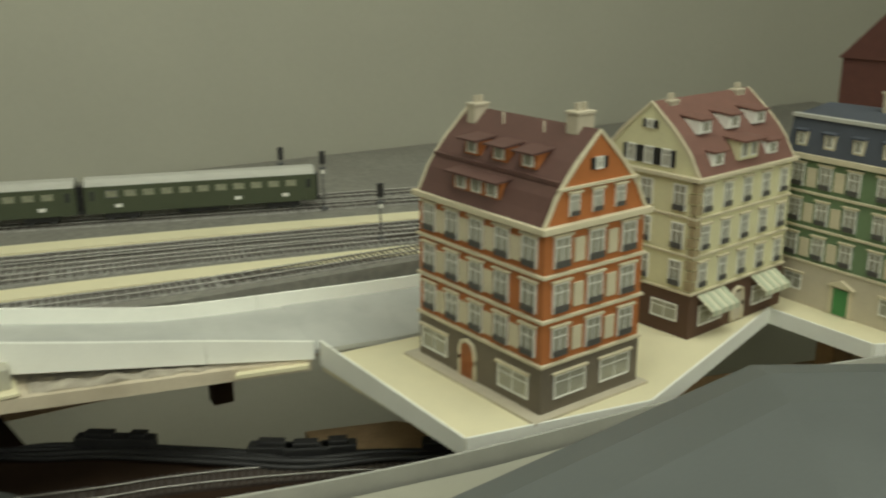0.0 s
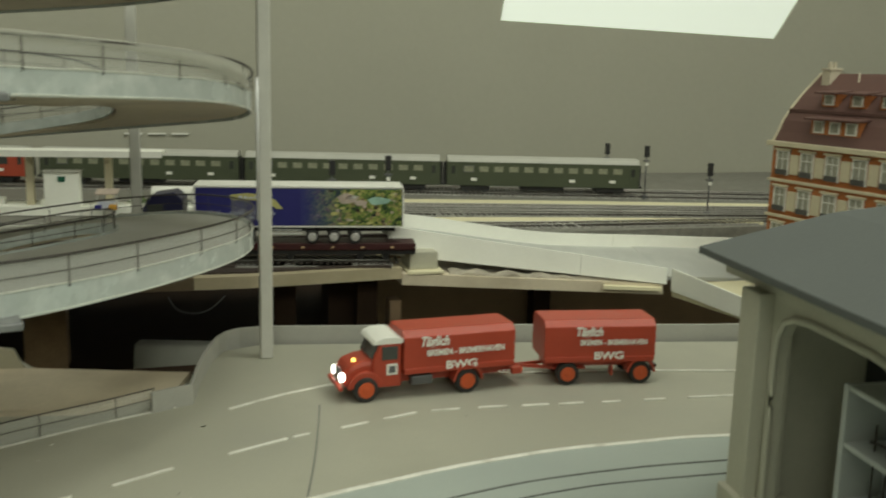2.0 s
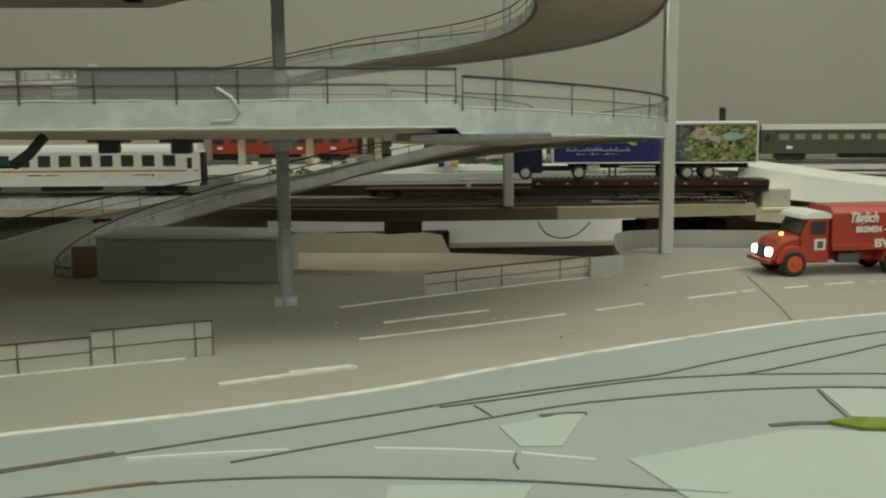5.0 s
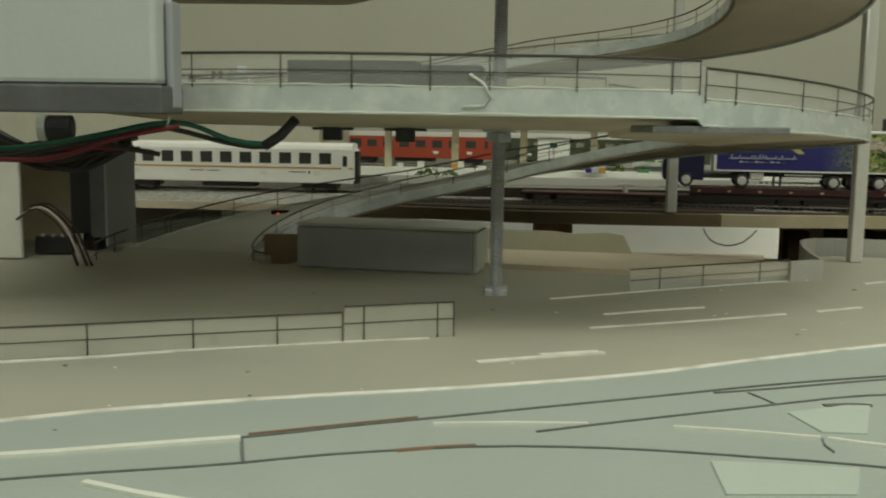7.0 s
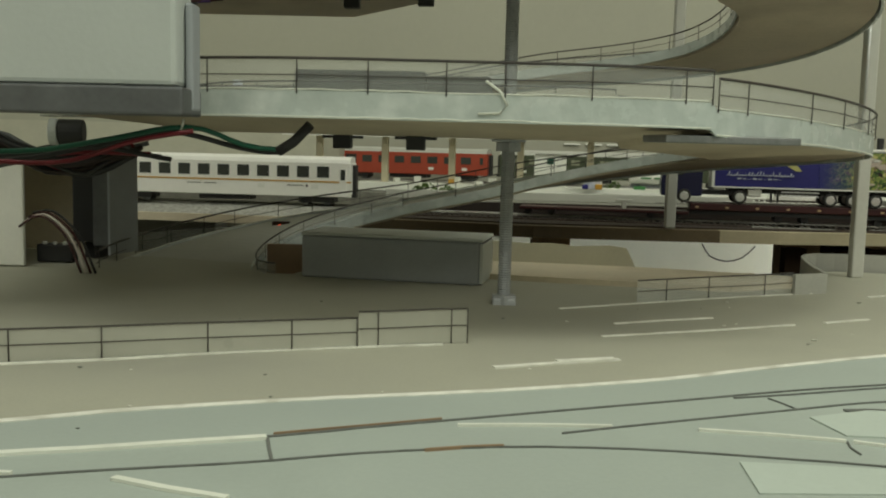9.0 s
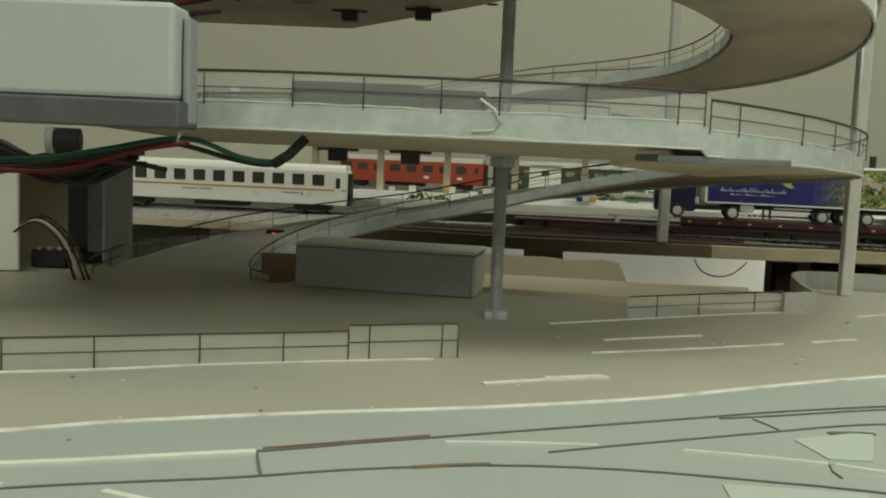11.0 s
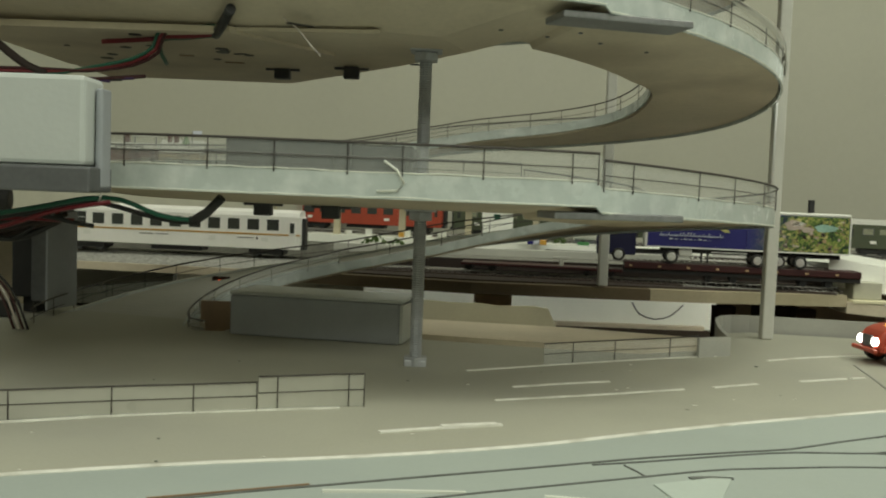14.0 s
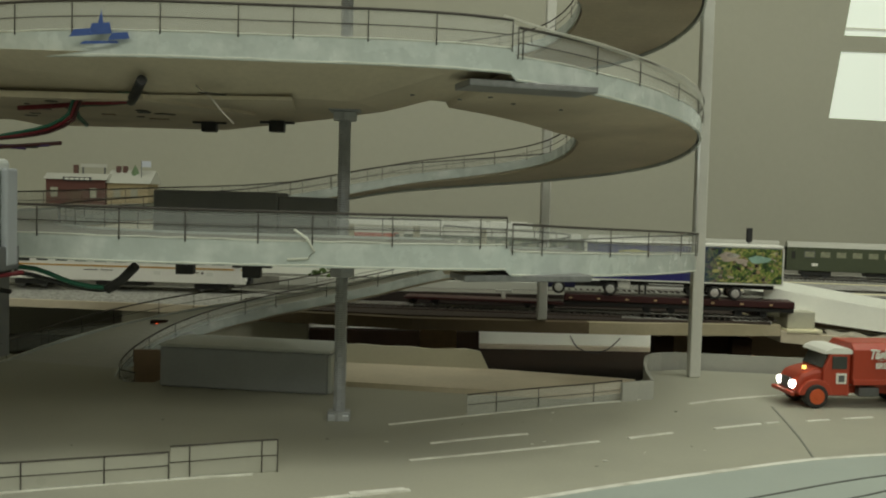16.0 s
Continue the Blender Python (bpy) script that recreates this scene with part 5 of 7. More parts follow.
part("fuel_tank", box(0.044, 0.058, -0.0145, -0.008, 0.0075, 0.0135, bevel=0.001), "dark_steel", tr)
for x in (0.0145, 0.0805):
    for y in (-0.0135, 0.0135):
        wheel("wheel", 0.0078, 0.0062, pose(x, y, 0.0078, 90), tr, "rim_red")
for y in (-0.0138, 0.0138):
    part("rear_wing", fender(0.0805, 0.0085, 0.0100, y - 0.0040, y + 0.0040), "truck_red", tr)
    part("tail_light", box(0.1185, 0.1202, y * 0.8 - 0.0012, y * 0.8 + 0.0012, 0.0095, 0.0118), "tail_red", tr)
part("rear_beam", box(0.112, 0.1192, -0.0145, 0.0145, 0.0085, 0.0128, bevel=0.0005), "truck_red", tr)
for k in range(3):
    part("marker", box(0.102 + k * 0.0032, 0.1035 + k * 0.0032, -0.0152, -0.0146, 0.0112, 0.0124), "white_plastic", tr)

tt = tagged(thing("red_drawbar_trailer", pose(0.2300, 0.4745, 0.0, 0, 0, -8.4)), "red two-axle tilt trailer coupled behind the lorry", "trailer")
bd = tilt_body("cargo_body", 0.0, 0.0745, 0.0168, 0.0185, 0.0430, tt)
part("side_board", box(0.0005, 0.074, -0.0175, 0.0175, 0.0155, 0.0192, bevel=0.0005), "truck_red", tt)
lettering(0.0175, 0.0705, 0.0358, 0.0287, 0.0198, -0.01775, bd, 0.95)
part("chassis", box(0.003, 0.072, -0.008, 0.008, 0.0105, 0.0142), "truck_red", tt)
part("turntable", box(0.008, 0.030, -0.010, 0.010, 0.0085, 0.0105, bevel=0.0008), "truck_red", tt)
part("drawbar", prism([(-0.0155, -0.001), (0.008, -0.008), (0.008, -0.006), (-0.012, 0.0), (0.008, 0.006), (0.008, 0.008), (-0.0155, 0.001)], 0.0085, 0.0105), "truck_red", tt)
for x in (0.0165, 0.0655):
    for y in (-0.0135, 0.0135):
        wheel("wheel", 0.0075, 0.0060, pose(x, y, 0.0075, 90), tt, "rim_red")
for y in (-0.0138, 0.0138):
    part("rear_wing", fender(0.0655, 0.0082, 0.0096, y - 0.0040, y + 0.0040), "truck_red", tt)
part("mudflap", box(0.0455, 0.0465, -0.016, -0.010, 0.006, 0.0125), "truck_red", tt)
part("rear_lamp_bar", box(0.074, 0.077, -0.0145, 0.0145, 0.0105, 0.0125, bevel=0.0004), "black", tt)

# ---- white bus on the near lane ----
bus = tagged(thing("white_bus", pose(-0.417, 0.176, 0.0, 0, 0, 20)), "cream-white city bus with green side lettering and dark windows", "bus")
# local x runs forward, the front at 0; the nearside is at -y
L_, HW = 0.176, 0.0205
shell = [(-HW, 0.0075), (HW, 0.0075), (HW, 0.0500), (HW - 0.0022, 0.0535), (HW - 0.0065, 0.0552), (-HW + 0.0065, 0.0552), (-HW + 0.0022, 0.0535), (-HW, 0.0500)]
body = part("body", profile_x(shell, -L_, 0.0, bevel=0.0012), "coach_white", bus)
part("roof_hatch", box(-0.120, -0.100, -0.010, 0.010, 0.0550, 0.0566, bevel=0.0005), "coach_white", bus)
part("roof_hatch", box(-0.055, -0.035, -0.010, 0.010, 0.0550, 0.0566, bevel=0.0005), "coach_white", bus)
part("windscreen", box(-0.0004, 0.0005, -HW + 0.002, HW - 0.002, 0.0225, 0.0430, bevel=0.0002), "glass", bus)
part("destination_panel", box(-0.0004, 0.0006, -HW + 0.004, HW - 0.004, 0.0440, 0.0500, bevel=0.0002), "black", bus)
part("rear_window", box(-L_ - 0.0005, -L_ + 0.0004, -HW + 0.003, HW - 0.003, 0.0270, 0.0430, bevel=0.0002), "glass", bus)
part("bumper", box(-0.001, 0.0018, -HW + 0.0006, HW - 0.0006, 0.0078, 0.0125, bevel=0.0006), "kiosk_wall", bus)
for side in (-1, 1):
    y = side * HW
    for x0, x1 in ((-0.170, -0.147), (-0.145, -0.123), (-0.121, -0.109), (-0.084, -0.068), (-0.066, -0.048), (-0.046, -0.030)):
        part("side_window", box(x0, x1, y - 0.0005, y + 0.0005, 0.0265, 0.0440, bevel=0.0002), "glass", bus)
    for x0 in (-0.107, -0.026):
        frame_ = part("door", box(x0, x0 + 0.0215, y - 0.0006, y + 0.0006, 0.0090, 0.0450, bevel=0.0002), "coach_white", bus)
        for k in range(2):
            part("pane", box(x0 + 0.0025 + 0.0098 * k, x0 + 0.0092 + 0.0098 * k, y - 0.0010, y + 0.0010, 0.0130, 0.0425, bevel=0.0002), "glass", frame_)
    for x0, x1, z0, z1 in ((-0.168, -0.140, 0.0150, 0.0225), (-0.080, -0.052, 0.0170, 0.0200), (-0.078, -0.058, 0.0125, 0.0150), (-0.166, -0.150, 0.0105, 0.0135)):
        for k in range(4):
            w_ = (x1 - x0) / 4
            part("letter_bar", box(x0 + k * w_, x0 + k * w_ + w_ * 0.8, y - 0.0007, y + 0.0007, z0 + 0.0008 * (k % 2), z1), "green_door", body)
    for x in (-0.137, -0.043):
        part("wheel_arch", cyl(0.0108, 0.0012, pose(x, y * 0.985, 0.0098, 90), 24), "black", bus)
        wheel("wheel", 0.0090, 0.0062, pose(x, side * (HW - 0.0032), 0.0090, 90), bus, "steel")
    part("headlight", box(0.0004, 0.0021, side * 0.0125 - 0.0030, side * 0.0125 + 0.0030, 0.0140, 0.0175, bevel=0.0003), "headlight", bus)
    part("tail_light", box(-L_ - 0.0009, -L_, side * 0.0165 - 0.0020, side * 0.0165 + 0.0020, 0.0125, 0.0215, bevel=0.0003), "amber", bus)
    part("mirror", box(0.0010, 0.0030, side * (HW + 0.0018) - 0.0012, side * (HW + 0.0018) + 0.0012, 0.0330, 0.0400, bevel=0.0004), "black", bus)

# ---- sloping road behind the white card ----
cl = smooth_line([(0.206, 0.802, 0.049), (0.30, 0.790, 0.034), (0.40, 0.777, 0.019), (0.492, 0.764, 0.004)], 0.02)


def card_strip(line, foot, cut, label):
    """A white strip of two card lengths with a fine joint."""
    st_ = tagged(thing("white_card_strip"), label, "card strip", group="card strips")
    for a, b in ((0, cut + 1), (cut, len(line))):
        top = [Vector(p) for p in line[a:b]]
        if a:
            top[0] = top[0].lerp(top[1], 0.02)
        part("card_length", upright(top, [Vector((p.x, p.y, foot(p))) for p in top], 0.003), "white_board", st_)
    return st_


card_strip(cl, lambda p: 0.0205 - 0.033 * (p.x - 0.206) / 0.286, len(cl) * 2 // 3, "white card strip edging the sloping road")
BACK_TOP = [(0.206, 0.054), (0.254, 0.049), (0.33, 0.038), (0.39, 0.0305), (0.51, 0.0245), (0.63, 0.0175), (0.72, 0.015)]
cb = smooth_line([(0.206, 0.862, 0.054), (0.254, 0.859, 0.049), (0.33, 0.850, 0.038), (0.39, 0.845, 0.0305), (0.51, 0.842, 0.0245), (0.63, 0.846, 0.0175), (0.72, 0.85, 0.015)], 0.02)
card_strip(cb, lambda p: p.z - 0.0150, len(cb) // 2, "white card strip edging the track board")
cr = [Vector((0.206 + 0.286 * k / (len(cl) - 1), 0.8615 - 0.020 * k / (len(cl) - 1), lerp(BACK_TOP, 0.206 + 0.286 * k / (len(cl) - 1)) - 0.0045)) for k in range(len(cl))]
structure(part("sloping_road", ribbon([p + Vector((0, 0.0035, 0.003)) for p in cl], cr, -0.009, 0.004), "slope_road"), "pale grey sloping road between white card strips", "road")
structure(part("sloping_road_foot", ribbon([Vector((0.492 + 0.0208 * k, 0.768, -0.005 - 0.005 * min(1, k / 4))) for k in range(11)], [Vector((0.492 + 0.0208 * k, 0.8415 + 0.0006 * k, lerp(BACK_TOP, 0.492 + 0.0208 * k) - 0.0125)) for k in range(11)], 0, 0.004), "slope_road"), "pale grey road at the foot of the slope", "road")
sup = tagged(thing("card_support", pose(0.236, 0.776, 0.0065)), "small white card block under the sloping road", "block")
part("block", box(-0.014, 0.014, 0.004, 0.04, 0.003, 0.020, bevel=0.001), "kiosk_wall", sup)
part("foot", box(-0.018, 0.018, -0.006, 0.045, 0, 0.003, bevel=0.0006), "cream_board", sup)

# ---- houses' board ----
hb = [(0.533, 0.572), (0.692, 0.552), (0.935, 0.653), (0.944, 0.538), (1.35, 0.36), (1.75, 0.36), (1.75, 0.855), (0.72, 0.855), (0.72, 0.766), (0.500, 0.766)]
hbt = structure(part("house_board", prism(hb, -0.026, -0.0125), "cream_board"), "cream board on which the model houses stand", "board")
edge = hb[-1:] + hb[:6]
for i, (a, b) in enumerate(zip(edge, edge[1:])):
    dx, dy = b[0] - a[0], b[1] - a[1]
    ln = math.hypot(dx, dy)
    nx, ny = dy / ln * 0.0022, -dx / ln * 0.0022
    if i == 0:
        part("edge_strip", upright([(a[0] + nx, a[1] + ny, 0.0035), (b[0] + nx, b[1] + ny, -0.0108)], [(a[0] + nx, a[1] + ny, -0.0200), (b[0] + nx, b[1] + ny, -0.0268)], 0.0019), "white_board", hbt)
        continue
    part("edge_strip", prism([(a[0] + nx * 0.1, a[1] + ny * 0.1), (b[0] + nx * 0.1, b[1] + ny * 0.1), (b[0] + nx, b[1] + ny), (a[0] + nx, a[1] + ny)], -0.0268, -0.0108), "white_board", hbt)
structure(part("lower_plank", prism([(0.72, 0.668), (1.45, 0.50), (1.45, 0.60), (0.76, 0.745)], -0.128, -0.1065), "wood"), "brown plank below the houses' board", "board")
for x, y in ((0.62, 0.675), (1.0, 0.62), (1.05, 0.52)):
    structure(part("board_leg", box(x - 0.015, x + 0.015, y - 0.01, y + 0.01, -0.105, -0.027), "wood"), "wooden leg under the house board", "leg")
for x in (-0.12,):
    structure(part("board_leg", box(x - 0.02, x + 0.02, 0.90, 0.93, -0.105, 0.0), "wood"), "wooden leg under the track board", "leg")


# ---- houses ----
def window_unit(parent, mw, w, h, planter=True, crown=True, frame="window_frame", shutters=None):
    """One window: frame, pane and trimmings; local x along the wall, y out of the wall (towards -y), z up."""
    fr = box(-w / 2, -w / 2 + 0.0012, -0.0012, 0.001, 0, h)
    box(w / 2 - 0.0012, w / 2, -0.0012, 0.001, 0, h, fr)
    box(-w / 2 + 0.0012, w / 2 - 0.0012, -0.0012, 0.001, h - 0.0012, h, fr)
    box(-w / 2 + 0.0012, w / 2 - 0.0012, -0.0012, 0.001, 0, 0.0012, fr)
    box(-0.0003, 0.0003, -0.0010, 0.0005, 0.0012, h - 0.0012, fr)
    box(-w / 2 + 0.0012, -0.0003, -0.0009, 0.0005, h * 0.66, h * 0.69, fr)
    box(0.0003, w / 2 - 0.0012, -0.0009, 0.0005, h * 0.66, h * 0.69, fr)
    ob = part("window", fr, frame, parent)
    ob.matrix_basis = mw
    part("pane", box(-w / 2 + 0.001, w / 2 - 0.001, -0.0004, 0.0004, 0.001, h - 0.001), "pane", ob)
    if crown:
        part("lintel", box(-w / 2 - 0.002, w / 2 + 0.002, -0.0026, 0.0005, h + 0.0004, h + 0.0024, bevel=0.0003), "stone_trim", ob)
    if planter:
        part("balustrade", box(-w / 2 + 0.0008, w / 2 - 0.0008, -0.0026, -0.0013, 0.0002, h * 0.23, bevel=0.0003), "balustrade", ob)
    if shutters:
        for s in (-1, 1):
            part("shutter", box(s * (w / 2 + 0.0004), s * (w / 2 + 0.0042), -0.0012, 0.0004, 0.0005, h - 0.0005), shutters, ob)
    return ob


def copy_part(ob, m):
    c = again(ob, m)
    for ch in ob.children:
        again(ch, ch.matrix_basis.copy(), c)
    return c


def facade(house, wm, length, rows, kind, z0, dz, w, h, skip=(), **kw):
    """Rows of windows on a wall whose plane is given by wm (x along it, y into the house)."""
    proto = None
    for r in range(rows):
        for k in range(kind):
            if (r, k) in skip:
                continue
            m = wm @ pose(length * (k + 0.5) / kind, 0, z0 + dz * r)
            proto = copy_part(proto, m) if proto else window_unit(house, m, w, h, **kw)


def bands(house, W, D, zs, mat, out=0.0022, t=0.0034):
    for z in zs:
        part("cornice", box(-out, W + out, -out, D + out, z, z + t, bevel=0.0005), mat, house)


def dormer(house, m, w, h, depth, mat, roofmat, n=1, eave=0.0032):
    d = part("dormer", box(0, w, 0, depth, 0, h), mat, house)
    d.matrix_basis = m
    part("dormer_roof", box(-eave, w + eave, -eave * 1.9, depth + 0.004, h, h + 0.0016, m=pose(0, 0, 0, 5)), roofmat, d)
    for k in range(n):
        x = w * (k + 0.5) / n
        part("dormer_window", box(x - w / n * 0.33, x + w / n * 0.33, -0.0008, 0.0004, h * 0.12, h * 0.9), "window_frame", d)
        part("pane", box(x - w / n * 0.22, x + w / n * 0.22, -0.0012, 0, h * 0.22, h * 0.82), "pane", d)
    return d


def chimney(house, x, y, z, w, h):
    c = part("chimney", box(x - w, x + w, y - w * 0.7, y + w * 0.7, z, z + h, bevel=0.0005), "sand_wall", house)
    part("cap", box(x - w * 1.12, x + w * 1.12, y - w * 0.82, y + w * 0.82, z + h, z + h + 0.0025, bevel=0.0005), "sand_wall", c)
    for dx in (-0.4, 0.4):
        part("pot", cyl(w * 0.25, 0.006, pose(x + dx * w, y, z + h + 0.0055), 10), "sand_wall", c)


def mansard(house, W, D, z, knee, ridge, axis, roofmat, gablemat):
    """A bell-shaped roof; axis 'y' has its gables on the south and north walls."""
    span, run = (W, D) if axis == "y" else (D, W)
    rise = ridge - z
    half = [(-0.0015, z), (span * 0.035, z + rise * 0.135), (span * 0.085, z + rise * 0.30), (span * 0.17, z + rise * 0.48), (span * 0.27, z + rise * 0.66), (span / 2, ridge)]
    out = half + [(span - a, b) for a, b in half[-2::-1]]
    inner = [(a + 0.002 if a < span / 2 else a - 0.002 if a > span / 2 else a, b - 0.0022) for a, b in out]
    make = profile_y if axis == "y" else profile_x
    shell = out + inner[::-1]
    part("gable", make([(max(0.0015, min(span - 0.0015, a)), max(b, z)) for a, b in inner], 0.001, run - 0.001), gablemat, house)
    part("roof", make(shell, 0.0032, run - 0.0032), roofmat, house)
    for e in (-0.001, run - 0.0028):
        part("verge", make([(a, b + 0.0005) for a, b in out] + inner[::-1], e + 0.0006, e + 0.0026), "stone_trim", house)
    return half


# orange corner house
W1, D1 = 0.1075, 0.157
h1 = tagged(thing("orange_house", pose(0.599, 0.572, -0.0124, 0, 0, 7.5)), "orange four-storey model town house with brown mansard roof", "house", group="town houses")
part("plinth_storey", box(0, W1, 0, D1, 0, 0.042), "grey_plinth", h1)
part("wall", box(0.0006, W1 - 0.0006, 0.0006, D1 - 0.0006, 0.0421, 0.148), "orange_wall", h1)
bands(h1, W1, D1, (0.0405, 0.0765, 0.1115), "stone_trim", 0.0018, 0.0028)
bands(h1, W1, D1, (0.1462,), "stone_trim", 0.0045, 0.005)
part("pavement_slab", box(-0.012, W1 + 0.006, -0.008, D1 + 0.008, -0.0002, 0.0022), "sand_wall", h1)
south = Matrix.Identity(4)
west = pose(0, D1, 0, 0, 0, -90)
facade(h1, south, W1, 3, 3, 0.0475, 0.0355, 0.0165, 0.0235, shutters=None)
facade(h1, west, D1, 3, 5, 0.0475, 0.0355, 0.0165, 0.0235)
for r in range(3):
    for x in (W1 / 3, 2 * W1 / 3):
        part("shutter", box(x - 0.0052, x + 0.0052, -0.0012, 0.0006, 0.049 + 0.0355 * r, 0.068 + 0.0355 * r, bevel=0.0003), "stone_trim", h1)
    for k in range(1, 5):
        if (r, k) == (1, 4):
            continue
        y = D1 - D1 * k / 5
        part("shutter", box(-0.0012, 0.0006, y - 0.0055, y + 0.0055, 0.049 + 0.0355 * r, 0.068 + 0.0355 * r, bevel=0.0003), "stone_trim", h1)
for x in (0.030, 0.080):
    window_unit(h1, pose(x, 0, 0.012), 0.034, 0.020, planter=False)
for y in (D1 - 0.022, 0.032):
    window_unit(h1, west @ pose(D1 - y, 0, 0.010), 0.036, 0.020, planter=False)
dr = part("door", prism([(-0.0085, 0.0), (0.0085, 0.0), (0.0085, 0.024), (0.0062, 0.029), (0.0, 0.0312), (-0.0062, 0.029), (-0.0085, 0.024)], -0.0006, 0.0012, m=pose(0, 0, 0, 90)), "door_wood", h1, "orange-brown arched door")
dr.matrix_basis = west @ pose(0.068, 0, 0.002)
arch = tube([(-0.0098, 0, 0), (-0.0098, 0, 0.024), (-0.007, 0, 0.031), (0, 0, 0.0335), (0.007, 0, 0.031), (0.0098, 0, 0.024), (0.0098, 0, 0)], 0.0019, 6)
ar = part("door_surround", arch, "stone_trim", h1)
ar.matrix_basis = west @ pose(0.068, -0.0008, 0.002)
for x0 in (0.002, 0.0045):
    part("door_panel", box(-0.006 if x0 < 0.003 else 0.001, -0.001 if x0 < 0.003 else 0.006, -0.002, -0.001, 0.004, 0.014), "door_wood", dr)
mansard(h1, W1, D1, 0.1512, 0.030, 0.2175, "y", "brown_roof", "orange_wall")
facade(h1, pose(W1 * 0.16, 0.0008, 0), W1 * 0.68, 1, 3, 0.1560, 0, 0.0105, 0.0165, crown=True)
window_unit(h1, pose(W1 / 2, 0.0008, 0.188), 0.0085, 0.0095, planter=False, shutters="black", crown=False)
part("gable_band", box(0.012, W1 - 0.012, -0.002, 0.0012, 0.1765, 0.1785), "stone_trim", h1)
for y in (0.040, 0.074, 0.108):
    dormer(h1, pose(0.020, y + 0.0105, 0.186, 0, 0, -90), 0.0185, 0.0125, 0.022, "orange_wall", "brown_roof")
dormer(h1, pose(0.004, 0.113, 0.1600, 0, 0, -90), 0.058, 0.0145, 0.018, "orange_wall", "brown_roof", 3)
part("roof_step", box(0.0145, 0.0180, 0.003, D1 - 0.003, 0.1795, 0.1825), "brown_roof", h1)
chimney(h1, W1 * 0.52, 0.024, 0.196, 0.0088, 0.030)
chimney(h1, W1 * 0.45, D1 - 0.020, 0.203, 0.0075, 0.017)
part("aerial", tube([(W1 * 0.42, 0.10, 0.2), (W1 * 0.42, 0.10, 0.219)], 0.0008, 6, smooth=False), "sand_wall", h1)
part("aerial", tube([(W1 * 0.42, 0.052, 0.2), (W1 * 0.42, 0.052, 0.218)], 0.0008, 6, smooth=False), "sand_wall", h1)

# cream corner house
W2, D2 = 0.152, 0.112
h2 = tagged(thing("cream_house", pose(0.806, 0.632, -0.0124, 0, 0, 10)), "cream model corner house with dark shop storey and red roof", "house", group="town houses")
part("shop_storey", box(0, W2, 0, D2, 0, 0.044), "brown_plinth", h2)
part("wall", box(0.0006, W2 - 0.0006, 0.0006, D2 - 0.0006, 0.0441, 0.150), "cream_wall", h2)
bands(h2, W2, D2, (0.0425, 0.078, 0.1135), "stone_trim", 0.0014, 0.0024)
bands(h2, W2, D2, (0.1485,), "stone_trim", 0.004, 0.004)
west2 = pose(0, D2, 0, 0, 0, -90)
facade(h2, Matrix.Identity(4), W2, 3, 5, 0.049, 0.0355, 0.0125, 0.023, crown=True)
facade(h2, west2, D2, 3, 3, 0.049, 0.0355, 0.0140, 0.024, crown=False)
for r in range(10):
    part("quoin", box(-0.0012, 0.0075 if r % 2 else 0.0055, -0.0012, 0.0055 if r % 2 else 0.0075, 0.047 + r * 0.0102, 0.0555 + r * 0.0102), "tan_stone", h2)
window_unit(h2, west2 @ pose(D2 - 0.028, 0, 0.014), 0.030, 0.017, planter=False, crown=False)
for x in (0.032, 0.118):
    window_unit(h2, pose(x, 0, 0.010), 0.036, 0.020, planter=False, crown=False)
    aw = part("awning", profile_x([(0.0, 0.041), (-0.018, 0.030), (-0.018, 0.025), (-0.0172, 0.025), (-0.0172, 0.0294), (0.0, 0.0398)], x - 0.021, x + 0.021), "awning_pale", h2, "pale striped shop awning")
    for k in range(4):
        part("awning_stripe", profile_x([(0.0, 0.0416), (-0.0182, 0.0306), (-0.0184, 0.0252), (-0.0181, 0.0252), (-0.0179, 0.0302), (0.0, 0.0411)], x - 0.018 + k * 0.011, x - 0.013 + k * 0.011), "awning_green", aw)
part("door", box(0.068, 0.082, -0.0012, 0.0006, 0.002, 0.030), "sand_wall", h2)
a2 = part("door_surround", tube([(-0.009, 0, 0), (-0.009, 0, 0.024), (-0.006, 0, 0.031), (0, 0, 0.033), (0.006, 0, 0.031), (0.009, 0, 0.024), (0.009, 0, 0)], 0.002, 6), "stone_trim", h2)
a2.matrix_basis = pose(0.075, -0.0008, 0.002)
mansard(h2, W2, D2, 0.1526, 0.031, 0.214, "x", "red_roof", "cream_wall")
for y in (0.036, 0.056, 0.076):
    window_unit(h2, west2 @ pose(y, 0.0002, 0.157), 0.0105, 0.0165, planter=False, crown=False, shutters="black")
window_unit(h2, west2 @ pose(D2 / 2, 0.0002, 0.190), 0.008, 0.008, planter=False, crown=False, shutters="black")
for x in (0.022, 0.066, 0.108):
    dormer(h2, pose(x, 0.019, 0.186), 0.018, 0.0125, 0.02, "window_frame", "red_roof", eave=0.0012)
for x in (0.022, 0.108):
    dormer(h2, pose(x, 0.003, 0.158), 0.018, 0.0135, 0.018, "window_frame", "red_roof", eave=0.0012)
dormer(h2, pose(0.060, 0.001, 0.160), 0.030, 0.018, 0.02, "cream_wall", "red_roof", 2)
chimney(h2, 0.024, D2 * 0.48, 0.2, 0.0065, 0.011)
chimney(h2, W2 - 0.024, D2 * 0.48, 0.2, 0.0065, 0.012)

